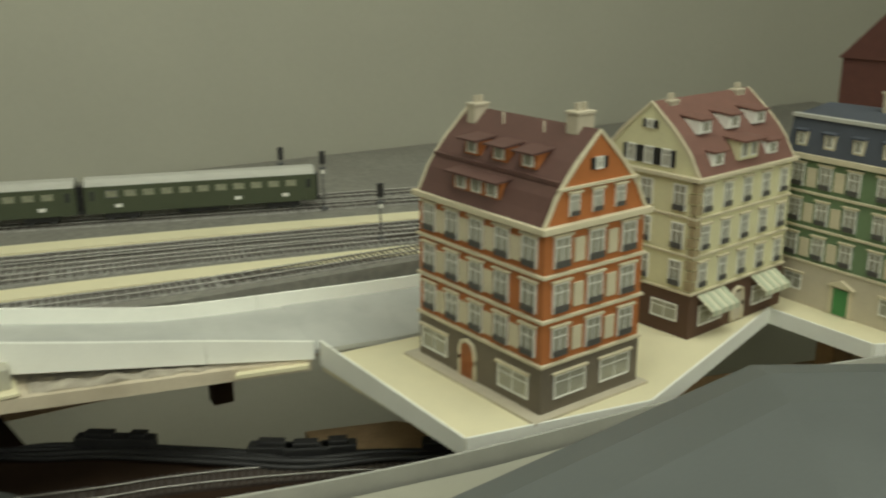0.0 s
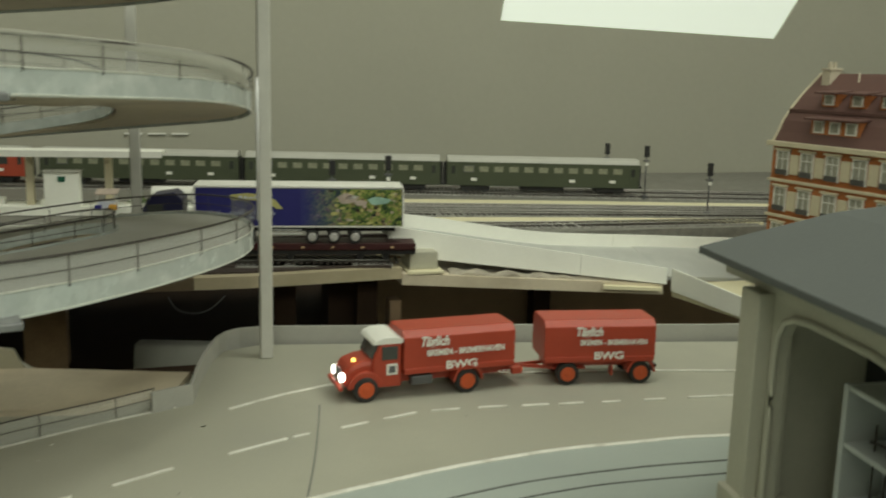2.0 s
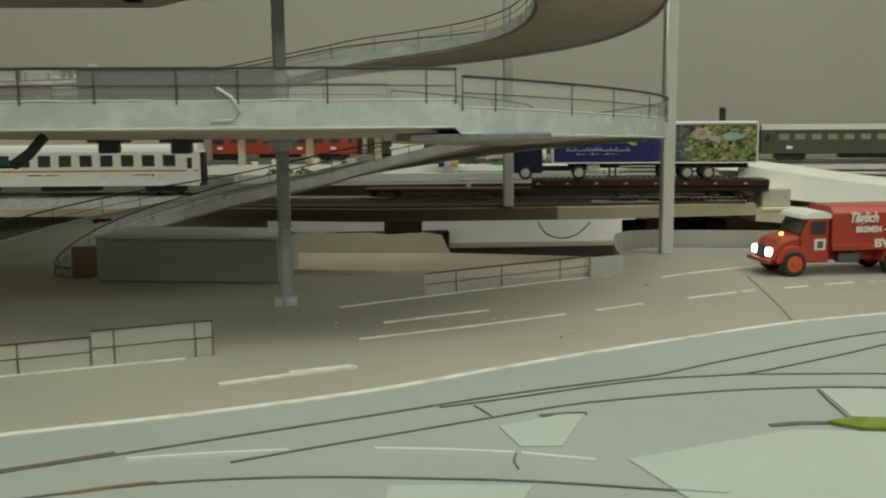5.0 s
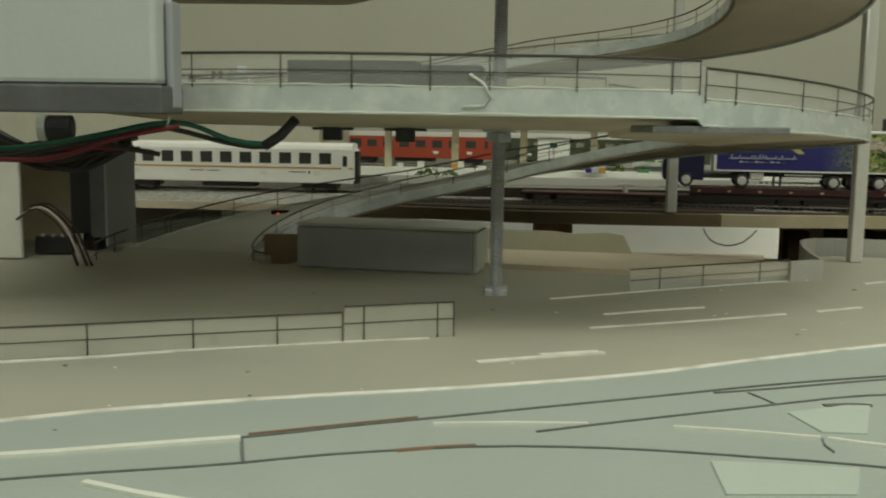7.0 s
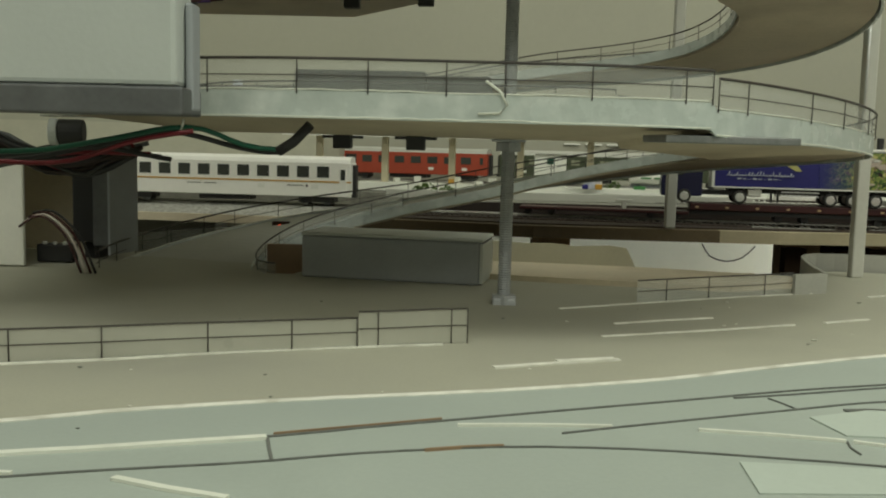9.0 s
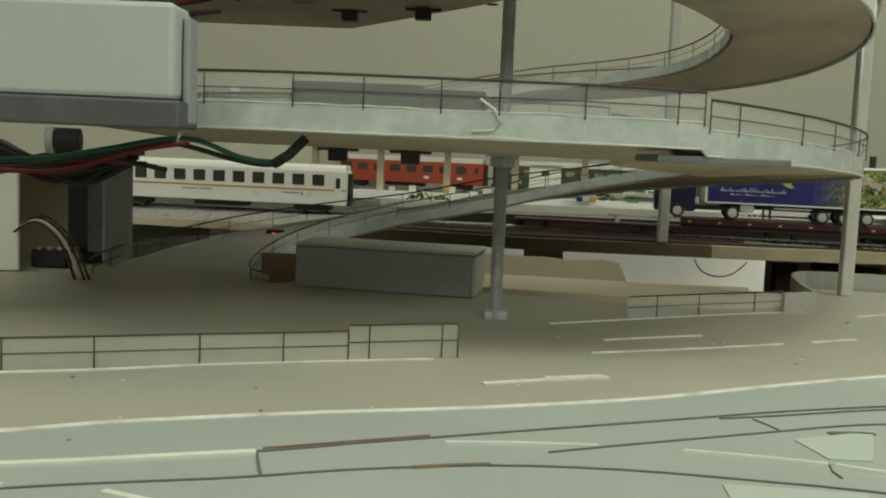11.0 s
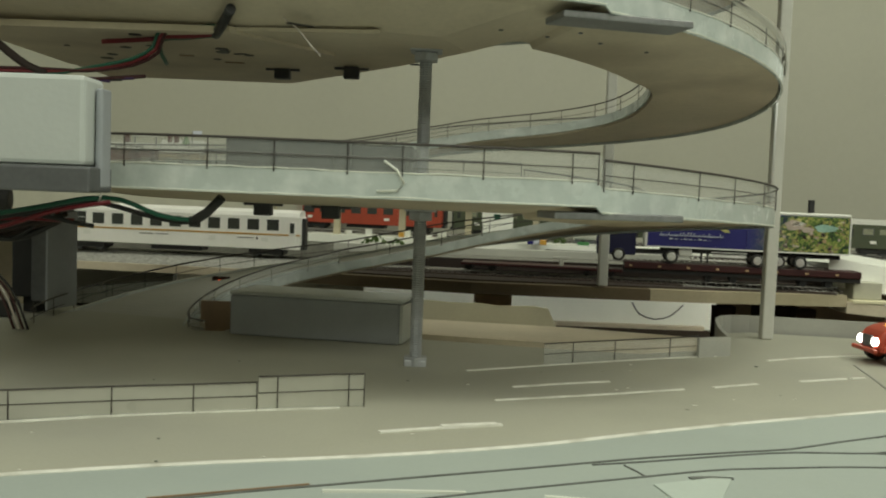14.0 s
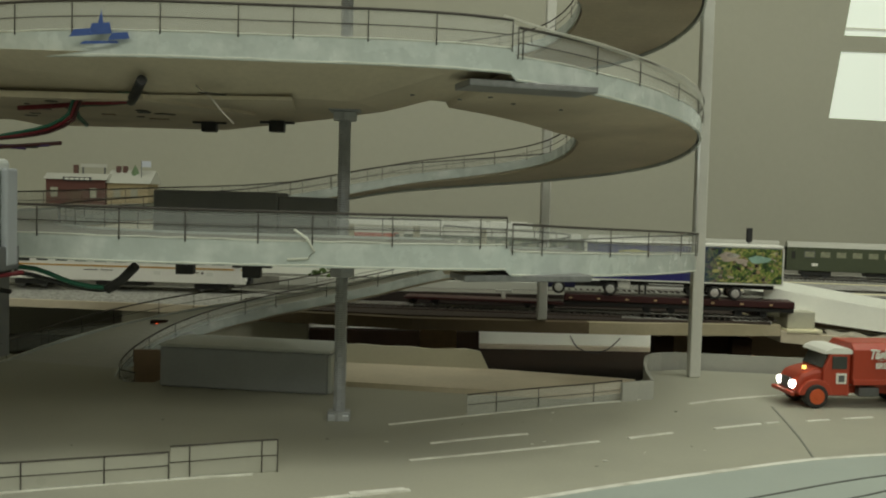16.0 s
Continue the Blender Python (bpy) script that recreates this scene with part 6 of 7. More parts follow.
# green house with slate mansard
W3, D3 = 0.12, 0.185
h3 = tagged(thing("green_house", pose(0.985, 0.496, -0.0124, 0, 0, 4)), "green model town house with sandstone ground storey and slate roof", "house", group="town houses")
part("ground_storey", box(0, W3, 0, D3, 0, 0.045), "sand_wall", h3)
part("wall", box(0.0006, W3 - 0.0006, 0.0006, D3 - 0.0006, 0.0451, 0.150), "green_wall", h3)
bands(h3, W3, D3, (0.0435, 0.0785, 0.114), "stone_trim", 0.0016, 0.0026)
bands(h3, W3, D3, (0.148,), "stone_trim", 0.0045, 0.0055)
west3 = pose(0, D3, 0, 0, 0, -90)
facade(h3, west3, D3, 3, 6, 0.0495, 0.0355, 0.0135, 0.0225)
for r in range(3):
    for k in range(1, 6):
        if k == 3:
            continue
        y = D3 - D3 * k / 6
        part("shutter", box(-0.0012, 0.0006, y - 0.0055, y + 0.0055, 0.050 + 0.0355 * r, 0.069 + 0.0355 * r, bevel=0.0003), "stone_trim", h3)
for y in (0.022, 0.128, 0.16):
    window_unit(h3, west3 @ pose(y, 0, 0.014), 0.020, 0.017, planter=False, crown=True)
part("door", box(-0.0012, 0.0006, D3 - 0.086, D3 - 0.070, 0.001, 0.027), "green_door", h3, "green door")
part("door_surround", box(-0.003, 0.0008, D3 - 0.090, D3 - 0.087, 0.001, 0.030), "stone_trim", h3)
part("door_surround", box(-0.003, 0.0008, D3 - 0.069, D3 - 0.066, 0.001, 0.030), "stone_trim", h3)
part("pediment", profile_x([(-0.093 + D3, 0.030), (-0.063 + D3, 0.030), (-0.078 + D3, 0.037)], -0.0045, 0.0008), "stone_trim", h3)
part("roof", profile_y([(-0.002, 0.1536), (W3 + 0.002, 0.1536), (W3 - 0.006, 0.188), (W3 / 2, 0.196), (0.006, 0.188)], 0.0, D3), "slate_roof", h3)
part("roof_rim", profile_y([(0.003, 0.187), (0.009, 0.187), (0.009, 0.1905), (0.003, 0.1905)], -0.001, D3 + 0.001), "roof_grey", h3)
for k in range(6):
    y = D3 - D3 * (k + 0.5) / 6
    dormer(h3, pose(-0.0005, y + 0.006, 0.160, 0, 0, -90), 0.012, 0.015, 0.014, "stone_trim", "slate_roof", eave=0.0012)
chimney(h3, W3 * 0.5, D3 * 0.60, 0.19, 0.012, 0.022)

# dark brick house behind
h4 = tagged(thing("brick_house", pose(1.27, 0.74, -0.0124, 0, 0, 8)), "dark red brick model house behind the green one", "house", group="town houses")
part("wall", box(0, 0.16, 0, 0.11, 0, 0.215), "brick_dark", h4)
part("roof", profile_x([(-0.004, 0.215), (0.114, 0.215), (0.055, 0.275)], -0.003, 0.163), "brick_dark", h4)
chimney(h4, -0.012 + 0.02, 0.05, 0.215, 0.008, 0.02)

# ---- kiosk with grey roof close by ----
kk = tagged(thing("grey_roofed_kiosk", pose(0.236, 0.264, 0.0, 0, 0, -97)), "cream pavilion with grey overhanging roof and dark arched gate", "kiosk")
# local x runs along the arched wall, local y into the pavilion
into = kk.matrix_basis.inverted()
eaves = [into @ Vector((x, y, 0)) for x, y in ((0.2346, 0.2975), (0.575, 0.353), (0.69, 0.29), (0.60, 0.06), (0.32, 0.0), (0.209, 0.098))]
apex = into @ Vector((0.44, 0.19, 0))
rf = bmesh.new()
rows_ = []
for f_, z_ in ((0.012, 0.1075), (0.0, 0.1078), (0.0, 0.1107), (0.25, 0.128), (0.5, 0.138), (0.93, 0.146), (0.93, 0.149)):
    rows_.append([rf.verts.new((*e.lerp(apex, f_).xy, z_)) for e in eaves])
for a, b in zip(rows_, rows_[1:]):
    for k in range(6):
        rf.faces.new((a[k], a[(k + 1) % 6], b[(k + 1) % 6], b[k]))
rf.faces.new(rows_[0][::-1])
rf.faces.new(rows_[-1])
part("roof", rf, "kiosk_roof", kk, "slate-grey sloping roof")
part("eaves_board", prism([tuple(e.lerp(apex, 0.055).xy) for e in eaves], 0.1005, 0.1074), "kiosk_wall", kk)


def arch_wall(x0, x1, y):
    """A wall panel with an arched opening."""
    own = bmesh.new()
    m_, r_ = (x0 + x1) / 2, (x1 - x0) / 2 - 0.004
    bend = [(0.0, 0.076), (0.0015, 0.085), (0.006, 0.0915), (0.014, 0.0945), (0.024, 0.0955)]
    curve = [(m_ - r_, 0.0)] + [(m_ - r_ + a, b) for a, b in bend] + [(m_ + r_ - a, b) for a, b in bend[::-1]] + [(m_ + r_, 0.0)]
    for a, b in zip(curve, curve[1:]):
        if b[0] - a[0] > 1e-5:
            profile_y([a, b, (b[0], 0.1004), (a[0], 0.1004)], y, y + 0.006, own)
    box(x0, m_ - r_, y, y + 0.006, 0, 0.1004, own)
    box(m_ + r_, x1, y, y + 0.006, 0, 0.1004, own)
    part("arch_wall", own, "kiosk_wall", kk)
    part("arch_moulding", tube([(a, y - 0.0002, b) for a, b in curve], 0.0016, 6), "kiosk_wall", kk)


for k in range(3):
    x = 0.112 * k
    part("pillar", box(x, x + 0.016, 0.0, 0.018, 0.0, 0.1003, bevel=0.0008), "kiosk_wall", kk)
    part("pillar_foot", box(x - 0.0025, x + 0.0185, -0.0028, 0.0205, 0.0, 0.017, bevel=0.0008), "kiosk_wall", kk)
    if k < 2:
        arch_wall(x + 0.0162, x + 0.1118, 0.007)
        for n in range(8):
            part("gate_bar", tube([(x + 0.060 + n * 0.0055, 0.030 + n * 0.002, 0.0), (x + 0.060 + n * 0.0055, 0.030 + n * 0.002, 0.062)], 0.0005, 6, smooth=False), "rail_black", kk)
        for z in (0.014, 0.055):
            part("gate_rail", tube([(x + 0.058, 0.0293, z), (x + 0.101, 0.0448, z)], 0.0007, 6, smooth=False), "rail_black", kk)
part("side_wall", box(0.003, 0.011, 0.0182, 0.30, 0.0, 0.1003), "kiosk_wall", kk)
# added black panel, stands in for the pavilion's unlit inside
part("inner_wall", box(0.012, 0.075, 0.056, 0.060, 0.0, 0.1003), "black", kk)
part("floor_slab", box(0.0, 0.24, 0.0185, 0.30, 0.0003, 0.003), "groove", kk)
part("roof_vent", cyl(0.0042, 0.024, pose(*(into @ Vector((0.352, 0.178, 0.147)))), 12), "deep_grey", kk)
part("vent_cap", cyl(0.0098, 0.005, pose(*(into @ Vector((0.352, 0.178, 0.1605)))), 18, r2=0.0068, bevel=0.0006), "grey_box", kk)
for ob in kk.children:
    ob.matrix_basis = Matrix.Diagonal((1, 1, 1.1, 1)) @ ob.matrix_basis
bx = tagged(thing("grey_rack", pose(0.2415, 0.217, 0.003, 0, 0, -97)), "pale grey shelf rack standing in the pavilion's arch", "rack")
for x in (0.0, 0.034):
    part("side_panel", box(x, x + 0.003, 0.012, 0.034, 0, 0.078, bevel=0.0006), "pale_box", bx)
part("back_panel", box(0.0031, 0.0339, 0.031, 0.034, 0.001, 0.077), "grey_box", bx)
for z in (0.004, 0.028, 0.052, 0.0755):
    part("shelf", box(0.0031, 0.0339, 0.0125, 0.0309, z, z + 0.0022, bevel=0.0004), "pale_box", bx)

# cream strips between the track groups
for pts in ([(0.10, 1.135), (0.328, 1.098), (0.52, 1.059), (0.732, 1.011), (1.0, 0.955)], [(0.18, 0.962), (0.261, 0.952), (0.421, 0.930), (0.592, 0.900), (0.68, 0.885)]):
    structure(part("bare_strip", stripe(pts, 0.032, 0.028, 0.003, lift=0.0028), "cream_board"), "bare cream strip of board between the tracks", "board")

# dark sheet carries the shade below the ramp decks, round the front track
structure(part("dark_ground_sheet", prism([(-0.326, 0.827), (-0.30, 0.812), (-0.15, 0.776), (0.07, 0.769), (0.20, 0.779), (0.20, 0.874), (0.0, 0.879), (-0.24, 0.884), (-0.326, 0.891)], 0.0142, 0.0155), "ballast_dark"), "dark brown ground under the front track, shade in its colour", "ground")
ply_f = [Vector((0.2125 + 0.2775 * k / 12, 0.771 - 0.004 * k / 12, 0.008 - 0.021 * k / 12)) for k in range(13)]
structure(part("sloped_board", ribbon(ply_f, [Vector((p.x, 0.850, p.z)) for p in ply_f], 0, 0.011), "ply"), "pale plywood board sloping below the road", "board")
rough = bmesh.new()
nx, ny = 44, 10
grid = []
for i in range(nx):
    u = i / (nx - 1)
    row = []
    for k in range(ny):
        v = k / (ny - 1)
        x = 0.262 + 0.215 * u
        y0 = 0.7745 + 0.004 * noise.noise(Vector((x * 70, 0, 2)))
        y = y0 + (0.812 - 0.03 * u - y0) * v
        z = 0.0048 - 0.0165 * u + 0.0030 * math.sin(math.pi * min(1, v * 1.6 + 0.05)) + 0.0030 * noise.noise(Vector((x * 60, y * 60, 1.0))) + 0.002 * noise.noise(Vector((x * 180, y * 180, 4.0)))
        row.append(rough.verts.new((x, y, z)))
    grid.append(row)
for a, b in zip(grid, grid[1:]):
    for k in range(ny - 1):
        rough.faces.new((a[k], a[k + 1], b[k + 1], b[k])).smooth = True
foot = [rough.verts.new((v[0].co.x, v[0].co.y, v[0].co.z - 0.004)) for v in grid]
for i in range(nx - 1):
    rough.faces.new((grid[i][0], grid[i + 1][0], foot[i + 1], foot[i]))
structure(part("rough_plaster", rough, "plaster"), "rough bare plaster below the sloping road", "plaster")

tagged(part("card_scrap", prism([(-0.036, -0.007), (0.030, -0.005), (0.033, 0.004), (-0.030, 0.006)], 0, 0.0035, m=pose(0.455, 0.7665, -0.0165, 0, 4.3, -2)), "cream_board"), "torn cream card scrap under the strip's end", "card")
for k in range(3):
    x = -0.055 + 0.034 * k
    tagged(part("light_strip", box(x, x + 0.026, 1.4160, 1.4198, 0.0925, 0.0950, bevel=0.0005), "window_frame"), "short white strip fixed to the back wall", "strip", group="wall strips")

# ---- platform and things behind the front track ----
pf = structure(thing("platform", pose(0, 0, 0.029)), "pale station platform with a flat canopy", "platform")
part("platform_deck", prism([(-0.36, 1.075), (0.14, 1.005), (0.16, 1.045), (-0.34, 1.12)], 0, 0.010), "white_board", pf)
cpy = tagged(thing("platform_canopy", pose(-0.20, 1.07, 0.039, 0, 0, -8)), "white flat canopy on slim posts over the platform", "canopy")
part("canopy_roof", box(-0.24, 0.20, -0.022, 0.022, 0.058, 0.062, bevel=0.001), "white_board", cpy)
part("canopy_edge", box(-0.242, 0.202, -0.024, -0.0225, 0.056, 0.063), "white_plastic", cpy)
for k in range(5):
    x = -0.2 + k * 0.085
    part("canopy_post", box(x - 0.004, x + 0.004, -0.004, 0.004, 0.0, 0.058, bevel=0.0008), "stone_trim", cpy)
    part("brace", tube([(x, 0, 0.045), (x, -0.014, 0.0575)], 0.0012, 6, smooth=False), "stone_trim", cpy)


def bush(x, y, z, r, seed, mat="leaf"):
    rnd = random.Random(seed)
    own = bmesh.new()
    for k in range(60):
        a, b, q = rnd.uniform(0, 6.28), rnd.uniform(0, 1.5), r * rnd.uniform(0.55, 1.0)
        c_ = Vector((q * math.cos(a) * math.cos(b) * 1.5, q * math.sin(a) * math.cos(b), q * math.sin(b)))
        s = r * rnd.uniform(0.12, 0.26)
        bmesh.ops.create_icosphere(own, subdivisions=1, radius=s, matrix=Matrix.Translation(c_) @ Euler((a, b, a)).to_matrix().to_4x4() @ Matrix.Diagonal((1, 1, 0.5, 1)))
    ob = part("bush", own, mat)
    ob.matrix_basis = pose(x, y, z)
    return tagged(ob, "small rough green bush on the layout", "bush", group="bushes")


bush(-0.262, 1.03, 0.030, 0.011, 1)
bush(-0.235, 1.035, 0.030, 0.008, 2)
bush(-0.03, 1.06, 0.039, 0.008, 3)

tk = tagged(thing("tank_wagon", pose(0.020, 1.035, 0.0395, 0, 0, -8)), "white tank trailer standing on the platform", "tank")
part("tank", cyl(0.0085, 0.072, pose(0, 0, 0.0135, 0, 90), 20, bevel=0.002), "white_plastic", tk)
part("chassis", box(-0.034, 0.034, -0.006, 0.006, 0.002, 0.0055), "dark_steel", tk)
for x in (-0.024, 0.018, 0.026):
    part("wheel", cyl(0.003, 0.015, pose(x, 0, 0.003, 90), 12), "rubber", tk)
for k in range(3):
    part("letter_bar", box(-0.022 + k * 0.015, -0.010 + k * 0.015, -0.0089, -0.0084, 0.0125, 0.0145), "green_door", tk)

st = tagged(thing("market_stall", pose(-0.062, 1.018, 0.039, 0, 0, -8)), "small bright stall with a pink and yellow awning", "stall")
part("counter", box(-0.010, 0.010, -0.006, 0.006, 0, 0.009, bevel=0.0006), "pale_blue", st)
part("awning", profile_x([(-0.009, 0.017), (0.007, 0.021), (0.007, 0.0218), (-0.009, 0.0178)], -0.012, 0.012), "flesh", st)
for x in (-0.010, 0.010):
    part("stall_post", box(x - 0.0006, x + 0.0006, -0.0066, -0.0054, 0, 0.0178), "white_plastic", st)
part("crate", box(0.003, 0.011, -0.012, -0.0065, 0, 0.006, bevel=0.0005), "gold", st)
part("crate", box(-0.012, -0.005, -0.012, -0.0065, 0, 0.0055, bevel=0.0005), "blue", st)
hd = tagged(thing("railway_hedge", pose(-0.16, 0.93, 0.028)), "pale low wall along the sidings", "wall")
part("wall_strip", box(-0.14, 0.26, -0.003, 0.003, 0, 0.009, bevel=0.0006), "roof_grey", hd)
bs = tagged(thing("wagon_coupling", pose(-0.056, 0.832, 0.0279)), "pale cross-shaped coupling block on the low wagon", "block")
part("post", box(-0.0022, 0.0022, -0.002, 0.002, 0, 0.0065, bevel=0.0005), "roof_grey", bs)
part("cross_bar", box(-0.0085, 0.0085, -0.002, 0.002, 0.0063, 0.0092, bevel=0.0005), "roof_grey", bs)

# ---- station building far at the back ----
structure(part("terrace", prism([(-1.15, 1.22), (-0.42, 1.22), (-0.40, 1.30), (-0.40, 1.415), (-1.15, 1.415)], 0.0285, 0.108), "kiosk_wall"), "raised grey terrace behind the sidings", "terrace")
sb = tagged(thing("station_building", pose(-0.685, 1.26, 0.108, 0, 0, 0)), "red brick and cream station building with a roof sign", "building")
part("brick_wing", box(0, 0.085, 0, 0.07, 0, 0.036), "brick_dark", sb)
part("cream_wing", box(0.0855, 0.145, 0.008, 0.065, 0, 0.032), "tan_stone", sb)
part("brick_roof", profile_x([(-0.003, 0.0362), (0.073, 0.0362), (0.060, 0.045), (0.012, 0.045)], -0.003, 0.088), "roof_grey", sb)
part("cream_roof", profile_x([(0.004, 0.0322), (0.069, 0.0322), (0.037, 0.052)], 0.083, 0.149), "roof_grey", sb)
part("sign_board", box(0.025, 0.066, -0.0022, -0.0005, 0.034, 0.0395), "black", sb)
for k in range(5):
    part("letter_bar", box(0.028 + k * 0.0072, 0.0335 + k * 0.0072, -0.0026, -0.0021, 0.0355, 0.0382), "white_plastic", sb)
part("door", box(0.034, 0.052, -0.001, 0.0005, 0, 0.018), "brown_plinth", sb)
for x in (0.012, 0.068, 0.1, 0.125):
    part("window", box(x - 0.005, x + 0.005, -0.001 if x < 0.08 else 0.007, 0.001 if x < 0.08 else 0.0085, 0.010, 0.024), "pane", sb)
part("roof_sign", box(0.040, 0.078, 0.03, 0.032, 0.055, 0.060), "roof_grey", sb)
for x in (0.043, 0.075):
    part("sign_post", box(x - 0.001, x + 0.001, 0.03, 0.032, 0.044, 0.055), "dark_steel", sb)
for x in (0.032, 0.095, 0.105):
    part("chimney", box(x - 0.003, x + 0.003, 0.03, 0.036, 0.040, 0.058), "brown_roof", sb)
part("turret_roof", cyl(0.008, 0.016, pose(0.120, 0.03, 0.052), 4, r2=0.0003), "green_wall", sb)
part("flag_pole", tube([(0.132, 0.02, 0.03), (0.132, 0.02, 0.066)], 0.0006, 6, smooth=False), "dark_steel", sb)
part("flag", box(0.1325, 0.146, 0.0195, 0.0202, 0.057, 0.066), "pale_blue", sb)

# white express train on the lower level
ex = tagged(thing("white_express_train", pose(0.258, 0.740, -0.0995, 0, 0, -16)), "white streamlined train on the lower track", "train")
nose = bmesh.new()
rings = []
for i in range(15):
    u = i / 14
    x = -0.26 * (1 - u) if i < 6 else -0.26 * (1 - 5 / 14) * 0 - 0.060 + 0.060 * ((i - 6) / 8)
    if i < 6:
        x = -0.30 + 0.24 * i / 6
        k = 1.0
    else:
        k = math.sqrt(max(0.03, 1 - ((i - 6) / 8) ** 2.2))
    ring = []
    for a in range(13):
        t_ = math.pi * a / 12
        ring.append(nose.verts.new((x, -0.0155 * math.cos(t_) * (0.45 + 0.55 * k), 0.004 + (0.036 * k) * min(1.0, math.sin(t_) * 1.35))))
    rings.append(ring)
for a, b in zip(rings, rings[1:]):
    for k in range(12):
        nose.faces.new((a[k], a[k + 1], b[k + 1], b[k])).smooth = True
nose.faces.new(rings[0])
nose.faces.new(rings[-1][::-1])
part("body", nose, "dim_white", ex)
for x0, x1 in ((-0.076, -0.060), (-0.212, -0.178)):
    part("window", box(x0, x1, -0.0134, -0.0112, 0.0325, 0.0370, bevel=0.0003), "glass", ex)
part("side_window", box(-0.043, -0.034, -0.0128, -0.0104, 0.0305, 0.0345, bevel=0.0003), "glass", ex)
part("windscreen", box(-0.0080, 0.0080, -0.009, 0.009, -0.0008, 0.0009, bevel=0.0003, m=pose(-0.029, 0, 0.0357, 0, 21)), "glass", ex)
part("stripe", box(-0.28, -0.05, -0.0160, -0.0152, 0.012, 0.014), "cable_red", ex)

# ---- underside of the third deck ----
sh = tagged(thing("deck_underplate", pose(0, 0, 0)), "cream plywood plate under the third deck with drilled holes", "plate")
slope_top = [(-0.46, 0.306), (-0.20, 0.3045), (-0.130, 0.320), (-0.105, 0.370), (-0.16, 0.46), (-0.26, 0.61), (-0.46, 0.61)]
slope_low = [(-0.44, 0.36), (-0.215, 0.342), (-0.185, 0.350), (-0.17, 0.40), (-0.21, 0.47), (-0.30, 0.60), (-0.44, 0.60)]
lofted = bmesh.new()
upper_ring, lower_ring = [lofted.verts.new((x, y, 0.1925)) for x, y in slope_top], [lofted.verts.new((x, y, 0.1775)) for x, y in slope_low]
for k in range(7):
    lofted.faces.new((upper_ring[k], upper_ring[(k + 1) % 7], lower_ring[(k + 1) % 7], lower_ring[k]))
lofted.faces.new(upper_ring)
lofted.faces.new(lower_ring[::-1])
part("plate", lofted, "ply", sh)
part("plate", prism([(-0.43, 0.345), (-0.29, 0.34), (-0.245, 0.41), (-0.33, 0.50), (-0.43, 0.50)], 0.1740, 0.1772), "ply", sh)
hr = random.Random(11)
for k in range(16):
    x, y = hr.uniform(-0.40, -0.20), hr.uniform(0.35, 0.46)
    part("drilled_hole", cyl(hr.uniform(0.0015, 0.004), 0.0004, pose(x, y, 0.1738 if x < -0.27 else 0.1773), 12), "black", sh)
for k, (x, y) in enumerate(((-0.155, 0.345), (-0.13, 0.36), (-0.10, 0.375), (-0.115, 0.345), (-0.07, 0.40))):
    part("screw", cyl(0.0012, 0.0006, pose(x, y, 0.1812), 10), "dark_steel", sh)
cable([(-0.436, 0.350, 0.1830), (-0.416, 0.350, 0.1710), (-0.404, 0.350, 0.1620), (-0.394, 0.350, 0.1550), (-0.384, 0.350, 0.1510)], 0.0021, "dark_card", "thick brown cable below the third deck")
for k, mat_ in enumerate(("cable_green", "cable_red", "wine")):
    d_ = 0.0014 * k
    cable([(-0.430, 0.345, 0.1500 + d_), (-0.386, 0.350, 0.1510 + d_), (-0.364, 0.350, 0.1550 - d_ * 0.5), (-0.341, 0.350 + d_, 0.1605 - d_), (-0.3305 + d_, 0.350, 0.1670 - d_), (-0.3285 + d_, 0.350, 0.1735 - d_), (-0.324, 0.350, 0.1775 - d_), (-0.308, 0.348, 0.1785 - d_), (-0.295, 0.342, 0.1772 - d_)], 0.0009, mat_, "thin wire below the third deck")
for k, mat_ in enumerate(("violet_cable", "black", "violet_cable", "wine")):
    cable([(-0.440, 0.346 + 0.003 * k, 0.1560 - 0.0016 * k), (-0.410, 0.348, 0.1530 - 0.0012 * k), (-0.393, 0.350 + 0.002 * k, 0.1515 - 0.0008 * k), (-0.370, 0.350, 0.1500 - 0.0004 * k), (-0.352 + 0.006 * k, 0.350, 0.1490 + 0.001 * k)], 0.0010, mat_, "cable in the tangle below the third deck")
cable([(-0.299, 0.350, 0.1745), (-0.292, 0.333, 0.1765), (-0.284, 0.316, 0.1815)], 0.0026, "black", "black sleeve round a cable's end")
cable([(-0.262, 0.332, 0.181), (-0.255, 0.331, 0.176), (-0.248, 0.330, 0.168), (-0.243, 0.330, 0.163)], 0.0004, "cable_pale", "thin pale wire hanging from the deck")
cable([(-0.2085, 0.2988, 0.1125), (-0.2025, 0.2988, 0.1085), (-0.1990, 0.2988, 0.1025), (-0.2020, 0.2988, 0.0990), (-0.2115, 0.2988, 0.0985)], 0.0006, "strip", "white dried bead of glue on the deck's edge")
hp = tagged(thing("sensor_box", pose(-0.365, 0.665, 0.012)), "small brown box with a red light beside the ramp", "sensor")
part("body", box(-0.007, 0.007, -0.003, 0.003, 0, 0.008, bevel=0.0005), "dark_wood", hp)
part("light", cyl(0.0009, 0.001, pose(-0.001, -0.0033, 0.005, 90), 10), "tail_red", hp)
